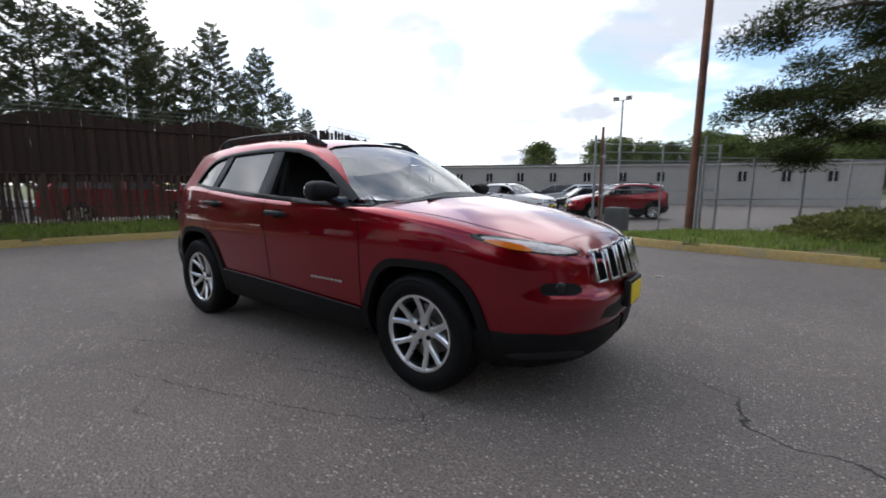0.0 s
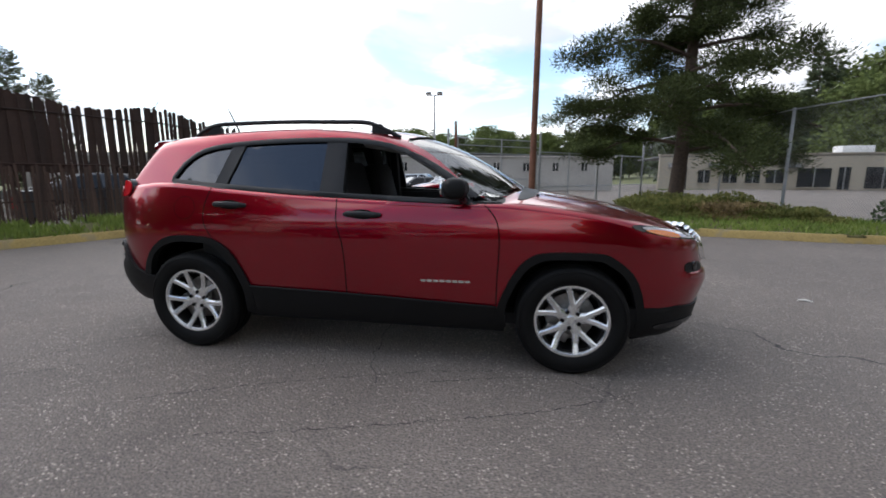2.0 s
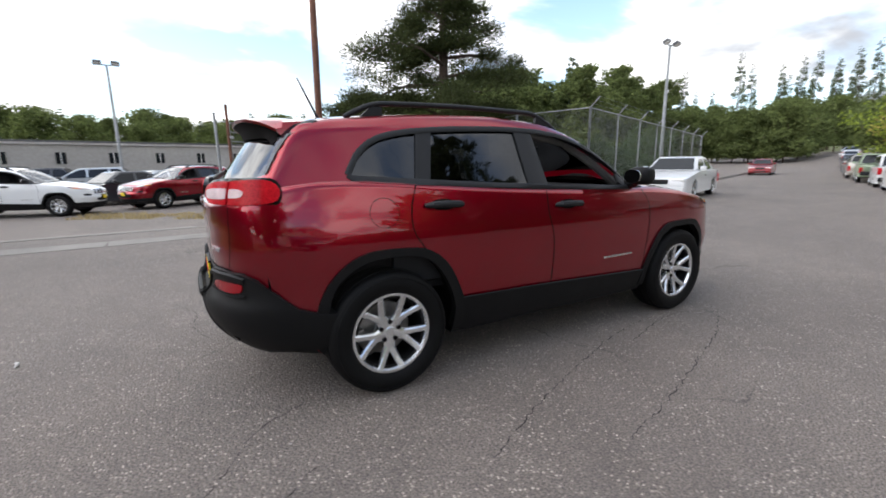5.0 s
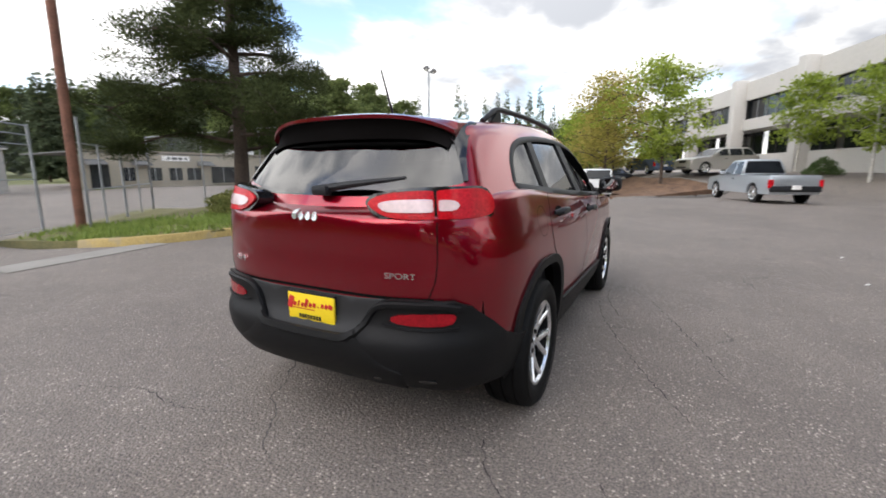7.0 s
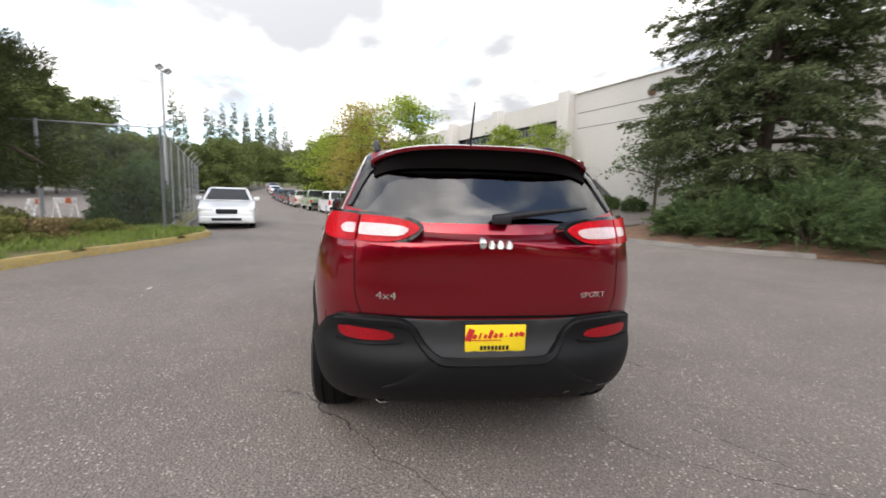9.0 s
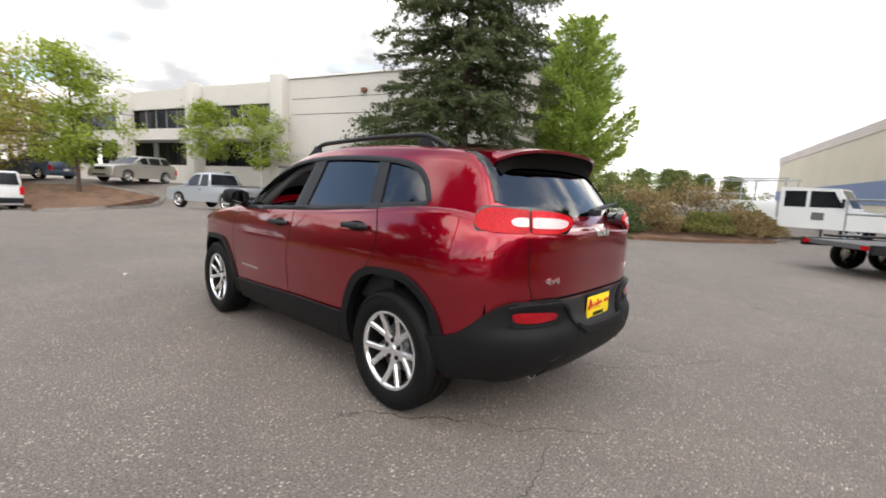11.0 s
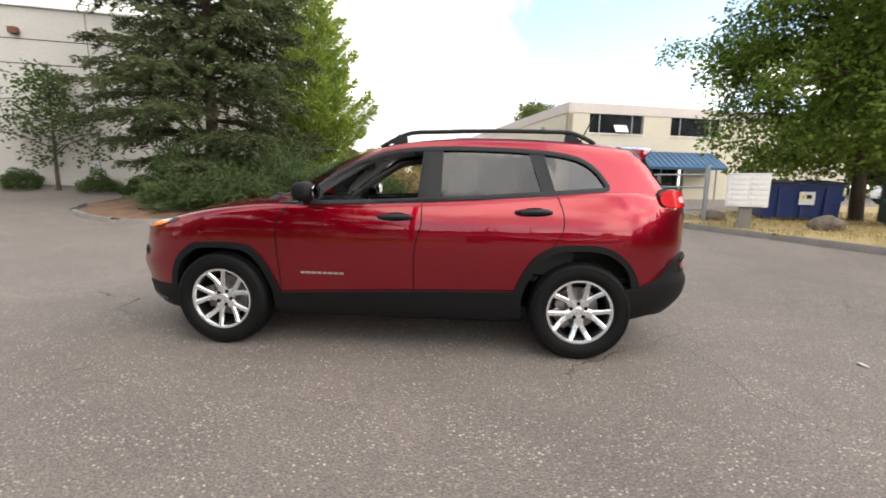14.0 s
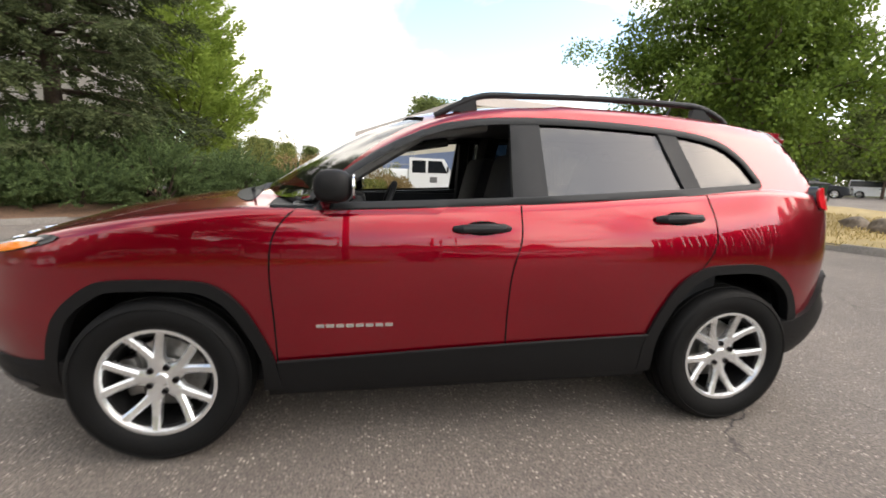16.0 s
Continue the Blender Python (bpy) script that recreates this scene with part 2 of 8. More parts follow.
PICKET = surface("weathered_picket", (0.022, 0.013, 0.01), 0.8, vary=0.4, scale=2, grain=25, per_object=0.9, tint=(0.07, 0.04, 0.03))
BARK = surface("bark", (0.07, 0.048, 0.036), 0.95, vary=0.4, scale=3, grain=18, bump=0.8, streak=0.3)
BIRCH = surface("birch_bark", (0.42, 0.4, 0.36), 0.9, vary=0.35, scale=5, grain=20, bump=0.3)
PINE_LEAF = surface("pine_needles", (0.02, 0.029, 0.011), 0.9, spec=0.15, vary=0.35, scale=0.8, grain=5, island=0.6, tint=(0.066, 0.08, 0.028), trans=0.2)
SPRUCE_LEAF = surface("spruce_needles", (0.03, 0.046, 0.025), 0.9, spec=0.15, vary=0.35, scale=1.7, grain=5, island=0.6, tint=(0.1, 0.12, 0.052), trans=0.2)
JUNIPER_LEAF = surface("juniper_sprays", (0.034, 0.066, 0.03), 0.9, spec=0.15, vary=0.35, scale=2.2, grain=5, island=0.6, tint=(0.13, 0.18, 0.07), trans=0.25)
LIME_LEAF = surface("lime_leaves", (0.16, 0.25, 0.03), 0.7, spec=0.25, vary=0.3, scale=0.7, grain=5, island=0.6, tint=(0.28, 0.36, 0.08), trans=0.4)
MAPLE_LEAF = surface("maple_leaves", (0.052, 0.1, 0.017), 0.7, spec=0.25, vary=0.35, scale=0.7, grain=5, island=0.6, tint=(0.15, 0.22, 0.037), trans=0.42)
GOLD_LEAF = surface("turning_leaves", (0.2, 0.22, 0.04), 0.8, spec=0.2, vary=0.35, scale=0.45, grain=5, island=0.6, tint=(0.4, 0.32, 0.09), trans=0.5)
YOUNG_LEAF = surface("yellow_green_leaves", (0.15, 0.23, 0.03), 0.8, spec=0.2, vary=0.35, scale=0.5, grain=5, island=0.6, tint=(0.3, 0.36, 0.06), trans=0.5)
COTTON_LEAF = surface("cottonwood_leaves", (0.055, 0.07, 0.042), 0.9, spec=0.15, vary=0.35, scale=0.3, grain=4, island=0.6, tint=(0.14, 0.155, 0.09), trans=0.35)
FAR_LEAF = surface("far_wood_leaves", (0.06, 0.09, 0.03), 0.9, spec=0.2, vary=0.45, scale=0.1, grain=2, island=0.6, tint=(0.15, 0.18, 0.06), trans=0.3)
# needle green lightened: the haze of distance is mixed into the colour
HAZY_NEEDLE = surface("hazed_fir_needles", (0.05, 0.07, 0.04), 0.9, spec=0.15, vary=0.35, scale=0.1, grain=2, island=0.6, tint=(0.12, 0.145, 0.08), trans=0.25)
SHRUB_LEAF = surface("shrub_leaves", (0.08, 0.13, 0.03), 0.9, spec=0.2, vary=0.4, scale=1.2, grain=5, island=0.6, tint=(0.22, 0.21, 0.07), trans=0.3)
DRY_LEAF = surface("dry_shrub_leaves", (0.17, 0.12, 0.055), 0.8, vary=0.4, scale=1.2, grain=5, island=0.6, tint=(0.3, 0.22, 0.1), trans=0.3)
BLADE = surface("grass_blades", (0.11, 0.21, 0.026), 0.7, vary=0.4, scale=0.6, grain=5, island=0.6, tint=(0.22, 0.27, 0.06), trans=0.3)
BLADE_DRY = surface("dry_grass_blades", (0.3, 0.22, 0.09), 0.8, vary=0.35, scale=0.6, grain=5, island=0.6, tint=(0.42, 0.33, 0.15), trans=0.3)
WALL_GREY = surface("painted_tilt_up_wall", (0.46, 0.44, 0.41), 0.8, vary=0.08, scale=0.25, grain=8, bump=0.1)
WALL_CREAM = surface("cream_painted_wall", (0.6, 0.555, 0.45), 0.8, vary=0.08, scale=0.3, grain=8, bump=0.1)
WALL_WHITE = surface("white_painted_trim", (0.75, 0.73, 0.71), 0.7, vary=0.07, scale=0.5, grain=8)
WALL_PARAPET = surface("pale_pink_parapet", (0.58, 0.52, 0.49), 0.8, vary=0.08, scale=0.4, grain=8)
WALL_BLUE = surface("blue_painted_band", (0.15, 0.21, 0.35), 0.7, vary=0.1, scale=0.4, grain=8)
AWNING = surface("blue_metal_awning", (0.028, 0.1, 0.2), 0.4, 0.2, vary=0.12, scale=0.6, grain=12)
WALL_TAN = surface("tan_block_wall", (0.33, 0.29, 0.23), 0.85, vary=0.12, scale=0.4, grain=6)
WALL_PALE = surface("pale_shed_wall", (0.36, 0.345, 0.325), 0.8, vary=0.15, scale=0.3, grain=5)
ROOF_DARK = surface("dark_roofing", (0.12, 0.12, 0.12), 0.9, vary=0.2, scale=0.5)
DARK_GLASS = surface("dark_window_glass", (0.012, 0.014, 0.017), 0.08, 0.0, vary=0.3, scale=0.6, grain=3, spec=0.4)
HEDGE_LEAF = surface("dark_bush_leaves", (0.028, 0.055, 0.018), 0.9, spec=0.15, vary=0.4, scale=0.7, grain=5, island=0.6, tint=(0.08, 0.12, 0.04), trans=0.25)
DARK_VOID = surface("dark_recess", (0.03, 0.027, 0.025), 0.9, vary=0.2)

from mathutils.bvhtree import BVHTree
from mathutils.interpolate import poly_3d_calc
from mathutils.geometry import delaunay_2d_cdt

# ---- building helpers ----
def terrain(x, y):
    """Height of the paved ground: level round the car, a dip to the gate, a rise to the long building and along the road."""
    def s(a):
        a = min(1.0, max(0.0, a))
        return a * a * (3 - 2 * a)
    z = -0.3 * s((y - 6.5) / 4.5) * s((22 - x) / 10)
    off = 0.95 * y - 0.3 * x
    z += 1.25 * max(s(((x - 19) * 0.53 - (y + 8) * 0.85 - 1.5) / 7.5) * s((x - 12) / 8), s((-off - 6.8) / 3.5) * s((x - 23) / 7))
    z += 0.35 * s((-12 - y) / 9) * s((4 - x) / 8)
    z += 0.24 * s((x - 9) / 4.5) * s((21 - x) / 5) * s((2.5 - y) / 4)
    along = x * 0.95 + y * 0.3
    z += s((x - 14) / 10) * s((y + 3) / 4) * (-0.15 + 1.6 * s((along - 40) / 90))
    return z


class Shape:
    """Collects vertices and faces of one mesh."""

    def __init__(self):
        self.v, self.f = [], []

    def add(self, verts, faces, m=None):
        k = len(self.v)
        self.v += [tuple(m @ Vector(p)) for p in verts] if m else [tuple(p) for p in verts]
        self.f += [tuple(i + k for i in f) for f in faces]
        return self

    def box(self, c, s, m=None, bevel=0.0):
        bm = bmesh.new()
        bmesh.ops.create_cube(bm, size=1.0)
        for v in bm.verts:
            v.co = Vector((c[0] + v.co.x * s[0], c[1] + v.co.y * s[1], c[2] + v.co.z * s[2]))
        if bevel:
            bmesh.ops.bevel(bm, geom=bm.edges[:], offset=min(bevel, 0.45 * min(s)), segments=2, affect="EDGES", profile=0.6)
        bm.verts.index_update()
        self.add([v.co[:] for v in bm.verts], [[v.index for v in f.verts] for f in bm.faces], m)
        bm.free()
        return self

    def tube(self, path, radius, n=8, m=None, cap=True):
        rs = radius if isinstance(radius, (list, tuple)) else [radius] * len(path)
        ps = [Vector(p) for p in path]
        verts, faces = [], []
        up = Vector((0, 0, 1))
        for i, p in enumerate(ps):
            d = (ps[min(i + 1, len(ps) - 1)] - ps[max(i - 1, 0)]).normalized()
            a = d.cross(up if abs(d.z) < 0.95 else Vector((1, 0, 0))).normalized()
            b = d.cross(a)
            for k in range(n):
                q = 2 * math.pi * k / n
                verts.append(p + (a * math.cos(q) + b * math.sin(q)) * rs[i])
        for i in range(len(ps) - 1):
            for k in range(n):
                faces.append((i * n + k, i * n + (k + 1) % n, (i + 1) * n + (k + 1) % n, (i + 1) * n + k))
        if cap:
            faces += [tuple(range(n - 1, -1, -1)), tuple((len(ps) - 1) * n + k for k in range(n))]
        return self.add(verts, faces, m)

    def lathe(self, prof, n=32, m=None, closed=False):
        """Profile of (radius, along) turned about the local y axis."""
        verts = [(r * math.cos(2 * math.pi * k / n), a, r * math.sin(2 * math.pi * k / n)) for r, a in prof for k in range(n)]
        rows = len(prof)
        faces = []
        for i in range(rows if closed else rows - 1):
            j = (i + 1) % rows
            for k in range(n):
                faces.append((i * n + k, j * n + k, j * n + (k + 1) % n, i * n + (k + 1) % n))
        return self.add(verts, faces, m)

    def prism(self, outline, axis, d0, d1, m=None):
        """A closed outline of two coordinates pushed along the third axis."""
        def put(p, d):
            return {"y": (p[0], d, p[1]), "x": (d, p[0], p[1]), "z": (p[0], p[1], d)}[axis]
        n = len(outline)
        verts = [put(p, d0) for p in outline] + [put(p, d1) for p in outline]
        faces = [tuple(range(n)), tuple(range(2 * n - 1, n - 1, -1))]
        faces += [(i, i + n, (i + 1) % n + n, (i + 1) % n) for i in range(n)]
        return self.add(verts, faces, m)

    def mesh(self, name, sharp=35, fix=True):
        me = bpy.data.meshes.new(name)
        me.from_pydata(self.v, [], self.f)
        if fix:
            bm = bmesh.new()
            bm.from_mesh(me)
            bmesh.ops.recalc_face_normals(bm, faces=bm.faces[:])
            bm.to_mesh(me)
            bm.free()
        me.shade_smooth()
        me.set_sharp_from_angle(angle=radians(sharp))
        me.update()
        return me


def part(name, shape, material, parent=None, label="", sharp=35, fix=True):
    """Links a shape or mesh as ONE mesh object under a thing or a part."""
    me = shape.mesh(name, sharp, fix) if isinstance(shape, Shape) else shape
    if not me.materials:
        for mt in material if isinstance(material, (list, tuple)) else [material]:
            me.materials.append(mt)
    ob = new(name, me)
    if parent:
        ob.parent = parent
    if label:
        ob["label"] = label
    return ob


def thing(name, label, category, group="", m=None, kind=""):
    ob = new(name)
    ob.empty_display_size = 0.2
    if m is not None:
        ob.matrix_basis = m
    return tagged(ob, label, category, group, kind)


def solo(name, shape, material, label, category, group="", kind="", m=None, sharp=35, fix=True):
    ob = part(name, shape, material, None, "", sharp, fix)
    if m is not None:
        ob.matrix_basis = m
    return tagged(ob, label, category, group, kind)


def quick(name, V, F):
    """A mesh straight from arrays; all faces have the same number of corners."""
    me = bpy.data.meshes.new(name)
    V, F = np.asarray(V, np.float32), np.asarray(F, np.int32)
    me.vertices.add(len(V))
    me.vertices.foreach_set("co", V.ravel())
    me.loops.add(F.size)
    me.loops.foreach_set("vertex_index", F.ravel())
    me.polygons.add(len(F))
    me.polygons.foreach_set("loop_start", np.arange(0, F.size, F.shape[1], dtype=np.int32))
    me.update(calc_edges=True)
    me.validate()
    return me


def spline(x, pts):
    """Smooth curve through (x, value) pairs in rising x."""
    xs, vs = np.array([p[0] for p in pts], float), np.array([p[1] for p in pts], float)
    sl = np.gradient(vs, xs)
    x = np.clip(np.asarray(x, float), xs[0], xs[-1])
    i = np.clip(np.searchsorted(xs, x, side="right") - 1, 0, len(xs) - 2)
    h = xs[i + 1] - xs[i]
    t = (x - xs[i]) / h
    t2, t3 = t * t, t * t * t
    return (2 * t3 - 3 * t2 + 1) * vs[i] + (t3 - 2 * t2 + t) * h * sl[i] + (-2 * t3 + 3 * t2) * vs[i + 1] + (t3 - t2) * h * sl[i + 1]


def rounded(pts, times=2):
    """A closed outline with its corners cut round."""
    p = [Vector(q) for q in pts]
    for _ in range(times):
        q = []
        for a, b in zip(p, p[1:] + p[:1]):
            q += [a * 0.75 + b * 0.25, a * 0.25 + b * 0.75]
        p = q
    return [tuple(v) for v in p]


def along(pts, step):
    """Points at even steps along a polyline, with the direction at each."""
    p = [Vector(q) for q in pts]
    out = []
    left = 0.0
    for a, b in zip(p, p[1:]):
        d = (b - a).length
        t = left
        while t < d:
            out.append((a.lerp(b, t / d), (b - a).normalized()))
            t += step
        left = t - d
    return out


def bend(pts, n=6):
    """A polyline made smooth (Catmull-Rom)."""
    p = [Vector(q) for q in pts]
    p = [p[0] * 2 - p[1]] + p + [p[-1] * 2 - p[-2]]
    out = []
    for i in range(1, len(p) - 2):
        for k in range(n):
            t = k / n
            a, b, c, d = p[i - 1], p[i], p[i + 1], p[i + 2]
            out.append(0.5 * (2 * b + (c - a) * t + (2 * a - 5 * b + 4 * c - d) * t * t + (3 * b - a - 3 * c + d) * t ** 3))
    return out + [p[-2]]


def inside(p, poly):
    x, y = p
    hit = False
    for (ax, ay), (bx, by) in zip(poly, poly[1:] + poly[:1]):
        if (ay > y) != (by > y) and x < (bx - ax) * (y - ay) / (by - ay) + ax:
            hit = not hit
    return hit


def filled(poly, res):
    """Triangles that fill a closed 2D outline, with inner points about res apart."""
    poly = [tuple(p) for p in poly]
    xs, ys = [p[0] for p in poly], [p[1] for p in poly]
    pts = [Vector(p) for p in poly]
    gx = np.arange(min(xs) + res / 2, max(xs), res)
    gy = np.arange(min(ys) + res / 2, max(ys), res)
    for i, a in enumerate(gx):
        for b in gy:
            b += (i % 2) * res * 0.5
            if inside((a, b), poly) and min((a - p[0]) ** 2 + (b - p[1]) ** 2 for p in poly) > (0.35 * res) ** 2:
                pts.append(Vector((a, b)))
    n = len(poly)
    v, e, f, *_ = delaunay_2d_cdt(pts, [], [list(range(n))], 1, 1e-6)
    return [tuple(p) for p in v], [tuple(t) for t in f]


# ---- ground, verges, kerbs ----
def ground_sheet():
    def steps(lo, hi):
        core = list(np.arange(lo, hi + 0.1, 1.0))
        a, d = [], 1.0
        x = hi
        while x < 900:
            d *= 1.35
            x += d
            a.append(x)
        b, d = [], 1.0
        x = lo
        while x > -900:
            d *= 1.35
            x -= d
            b.append(x)
        return b[::-1] + core + a
    xs, ys = steps(-20, 45), steps(-32, 24)
    V = [(x, y, terrain(x, y)) for x in xs for y in ys]
    n = len(ys)
    F = [(i * n + j, (i + 1) * n + j, (i + 1) * n + j + 1, i * n + j + 1) for i in range(len(xs) - 1) for j in range(n - 1)]
    me = quick("ground", V, F)
    me.materials.append(ASPHALT)
    me.materials.append(FIELD)
    far = []
    for p in me.polygons:
        x, y = p.center.x, p.center.y
        far.append(1 if math.hypot(x, y) > 150 or y > 60 or x < -45 or y < -80 else 0)
    me.polygons.foreach_set("material_index", far)
    me.shade_smooth()
    ob = new("ground", me)
    return tagged(ob, "worn grey asphalt yard with pale aggregate and fine cracks", "ground", kind="structure")


def bank(name, outline, edge, middle, reach, mats, label, category="ground", res=0.5, humps=()):
    """A raised bed: edge height above the paving, rising inwards; humps are (x, y, radius, height)."""
    v, f = filled(outline, res)
    segs = list(zip(outline, outline[1:] + outline[:1]))
    out = []
    for x, y in v:
        d = 1e9
        p = Vector((x, y))
        for a, b in segs:
            a, b = Vector(a), Vector(b)
            t = max(0, min(1, (p - a).dot(b - a) / max(1e-9, (b - a).length_squared)))
            d = min(d, (p - a.lerp(b, t)).length)
        k = min(1, d / reach)
        z = terrain(x, y) + edge + (middle - edge) * k * k * (3 - 2 * k) + 0.03 * k * noise.noise(Vector((x * 1.3, y * 1.3, 0)))
        for hx, hy, hr, hh in humps:
            q = max(0, 1 - math.hypot(x - hx, y - hy) / hr)
            z += hh * q * q * (3 - 2 * q) * k
        out.append((x, y, z))
    n = len(outline)
    sh = Shape()
    sh.add(out, f)
    base = len(sh.v)
    sh.v += [(x, y, terrain(x, y) - 0.15) for x, y in outline]
    sh.f += [(i, (i + 1) % n, base + (i + 1) % n, base + i) for i in range(n)]
    ob = solo(name, sh, mats, label, category, kind="structure", sharp=60)
    tree = BVHTree.FromPolygons([Vector(p) for p in sh.v], sh.f)

    def height(x, y):
        h = tree.ray_cast(Vector((x, y, 50)), Vector((0, 0, -1)))[0]
        return h.z if h else None
    return height


def kerb(name, pts, mat, label, width=0.16, height=0.15):
    """A cast kerb swept along a line, in lengths with open joints."""
    run = along(bend([(*p, 0) for p in pts], 8), 0.3)
    sh = Shape()
    prof = [(-width / 2, -0.12), (-width / 2, height - 0.02), (-width / 2 + 0.02, height), (width / 2 - 0.03, height), (width / 2, height - 0.04), (width / 2 + 0.03, -0.12)]
    k = len(prof)
    for i, (p, d) in enumerate(run):
        side = Vector((d.y, -d.x, 0))
        z = terrain(p.x, p.y) + 0.006 * noise.noise(p * 2)
        sh.v += [tuple(p + side * a + Vector((0, 0, z + b))) for a, b in prof]
        if i and i % 9:
            o = (i - 1) * k
            sh.f += [(o + j, o + j + 1, o + k + j + 1, o + k + j) for j in range(k - 1)]
        elif i:
            o = (i - 1) * k
            sh.f += [(o + j, o + j + 1, o + k + j + 1, o + k + j) for j in range(k - 1) if j in (0, 4)]
    sh.f += [tuple(range(k)), tuple(len(sh.v) - k + j for j in range(k))]
    return solo(name, sh, mat, label, "kerb", kind="structure", sharp=50)


ground_sheet()
KERB_N = [(0.3, 8.2), (0.6, 7.2), (1.3, 6.75), (2.6, 6.55), (4.6, 6.25), (6.8, 5.7), (8.6, 5.6), (9.5, 5.95), (10.2, 6.7)]
KERB_E = [(10.2, 6.7), (13, 7.9), (18, 9.7), (26, 12.5), (40, 17.3), (70, 27)]
NORTH = KERB_N[:-1] + KERB_E[:4] + [(26.5, 14.2), (13, 9.4), (9.6, 8.4), (8.6, 10.6), (7.4, 15), (6.6, 17.4), (5.4, 16.6), (3.4, 14.4), (1.3, 12.2), (0.1, 11.4)]
north_height = bank("verge_north", NORTH, 0.12, 0.2, 1.2, SOIL_GRASS, "grassy verge behind a yellow kerb, with shrubs and a pine", humps=((5.4, 10.3, 4.0, 0.4), (1.3, 10.8, 2.0, 0.05)))
kerb("kerb_north", KERB_N, KERB_YELLOW, "worn yellow painted concrete kerb along the verge")
kerb("kerb_east", KERB_E, KERB_PLAIN, "plain concrete kerb along the road fence")
KERB_W = [(-9.5, -3.2), (-8.9, -1), (-8.1, 1.6), (-7.3, 3.3), (-6.8, 4.4), (-6.1, 5.7), (-5.5, 7.0), (-5.6, 8.2)]
WEST = KERB_W + [(-6.2, 9.6), (-7.6, 7.7), (-8.7, 5.8), (-9.7, 3.4), (-10.2, 1.2), (-11.1, -1.2), (-11.6, -3.2)]
west_height = bank("verge_west", WEST, 0.12, 0.24, 0.8, SOIL_GRASS, "narrow grass strip between kerb and brown slat fence")
kerb("kerb_west", KERB_W, KERB_YELLOW, "faded yellow concrete kerb along the grass strip")
# concrete gutter across the gate entrance
gut = Shape()
for a, b in ((Vector((-5.4, 6.2, 0)), Vector((-3.6, 6.2, 0))), (Vector((-3.57, 6.2, 0)), Vector((-1.5, 6.35, 0))), (Vector((-1.47, 6.35, 0)), Vector((0.9, 6.85, 0)))):
    d = (b - a).normalized()
    s = Vector((-d.y, d.x, 0)) * 0.28
    n = 8
    k = len(gut.v)
    for i in range(n + 1):
        p = a.lerp(b, i / n)
        for w, h in ((-1, 0.008), (-0.15, 0.014), (0.15, 0.014), (1, 0.012), (1, -0.05), (-1, -0.05)):
            q = p + s * w
            gut.v.append((q.x, q.y, terrain(q.x, q.y) + h))
    for i in range(n):
        o = k + i * 6
        gut.f += [(o + j, o + (j + 1) % 6, o + 6 + (j + 1) % 6, o + 6 + j) for j in range(6)]
solo("gutter", gut, CONCRETE, "pale concrete gutter strip set into the asphalt", "gutter", kind="structure")
gut2 = Shape()
for k, (a, b) in enumerate((((-6.5, 9.3), (-2.2, 9.9)), ((-6.5, 8.6), (-1.6, 9.2)))):
    a, b = Vector((*a, 0)), Vector((*b, 0))
    d = (b - a).normalized()
    s = Vector((-d.y, d.x, 0)) * (0.12 if k else 0.3)
    o = len(gut2.v)
    for i in range(9):
        p = a.lerp(b, i / 8)
        for w, h in ((-1, 0.01), (1, 0.01), (1, -0.05), (-1, -0.05)):
            q = p + s * w
            gut2.v.append((q.x, q.y, terrain(q.x, q.y) + h))
    for i in range(8):
        c = o + i * 4
        gut2.f += [(c + j, c + (j + 1) % 4, c + 4 + (j + 1) % 4, c + 4 + j) for j in range(4)]
solo("threshold", gut2, CONCRETE, "concrete threshold strip at the yard gate", "gutter", kind="structure")

# juniper island, planted bank by the long building, verge in the south-west
ISLAND = [(11.6, -8.2), (10.3, -7.55), (8.8, -7.5), (7.0, -8.7), (5.6, -10.4), (3.6, -12.3), (0.5, -14.3), (-1.5, -16), (0, -20), (8, -24), (14, -19), (15.5, -15), (13.2, -10.2)]
island_height = bank("island_south", ISLAND, 0.1, 0.3, 1.5, MULCH, "bark mulch bed with junipers and a spruce")
kerb("kerb_island", [(13.6, -10.4), (12.4, -8.8), (11.6, -8.1), (10.3, -7.45), (8.8, -7.4), (6.9, -8.6), (5.4, -10.4)], KERB_PLAIN, "low concrete kerb round the mulch bed", 0.14, 0.13)
EASTBED = [(19.2, -0.9), (20.2, 1.2), (23.5, 1.0), (30, 4.2), (45, 9.5), (60, 14), (62, 10.5), (46, 4.8), (36, 1.6), (30.6, 0.2), (27.2, -2.0), (25.2, -4.3)]
east_height = bank("bed_east", EASTBED, 0.15, 0.35, 2.0, MULCH, "sloping bark mulch bank beside the parking", res=1.0)
kerb("kerb_bed", [(30, 3.6), (23.5, 0.8), (20.2, 1.0), (19.1, -0.9), (25.2, -4.5), (27.3, -2.1), (30.6, 0.1)], KERB_PLAIN, "concrete kerb round the mulch bank", 0.15, 0.14)
KERB_S = [(-6.0, -11.9), (-6.6, -10.4), (-7.0, -9.2), (-7.3, -8.2), (-8.1, -6.0), (-8.6, -4.4), (-9.2, -2.8), (-10.5, -0.8)]
SOUTHW = KERB_S + [(-13, -2), (-20, -8), (-24, -16), (-18, -19), (-9.5, -15)]
south_height = bank("verge_south", SOUTHW, 0.1, 0.16, 1.0, DRY_GRASS, "dry yellow grass verge under a maple", res=0.7)
kerb("kerb_south", KERB_S, KERB_PLAIN, "stained concrete kerb along the dry verge")
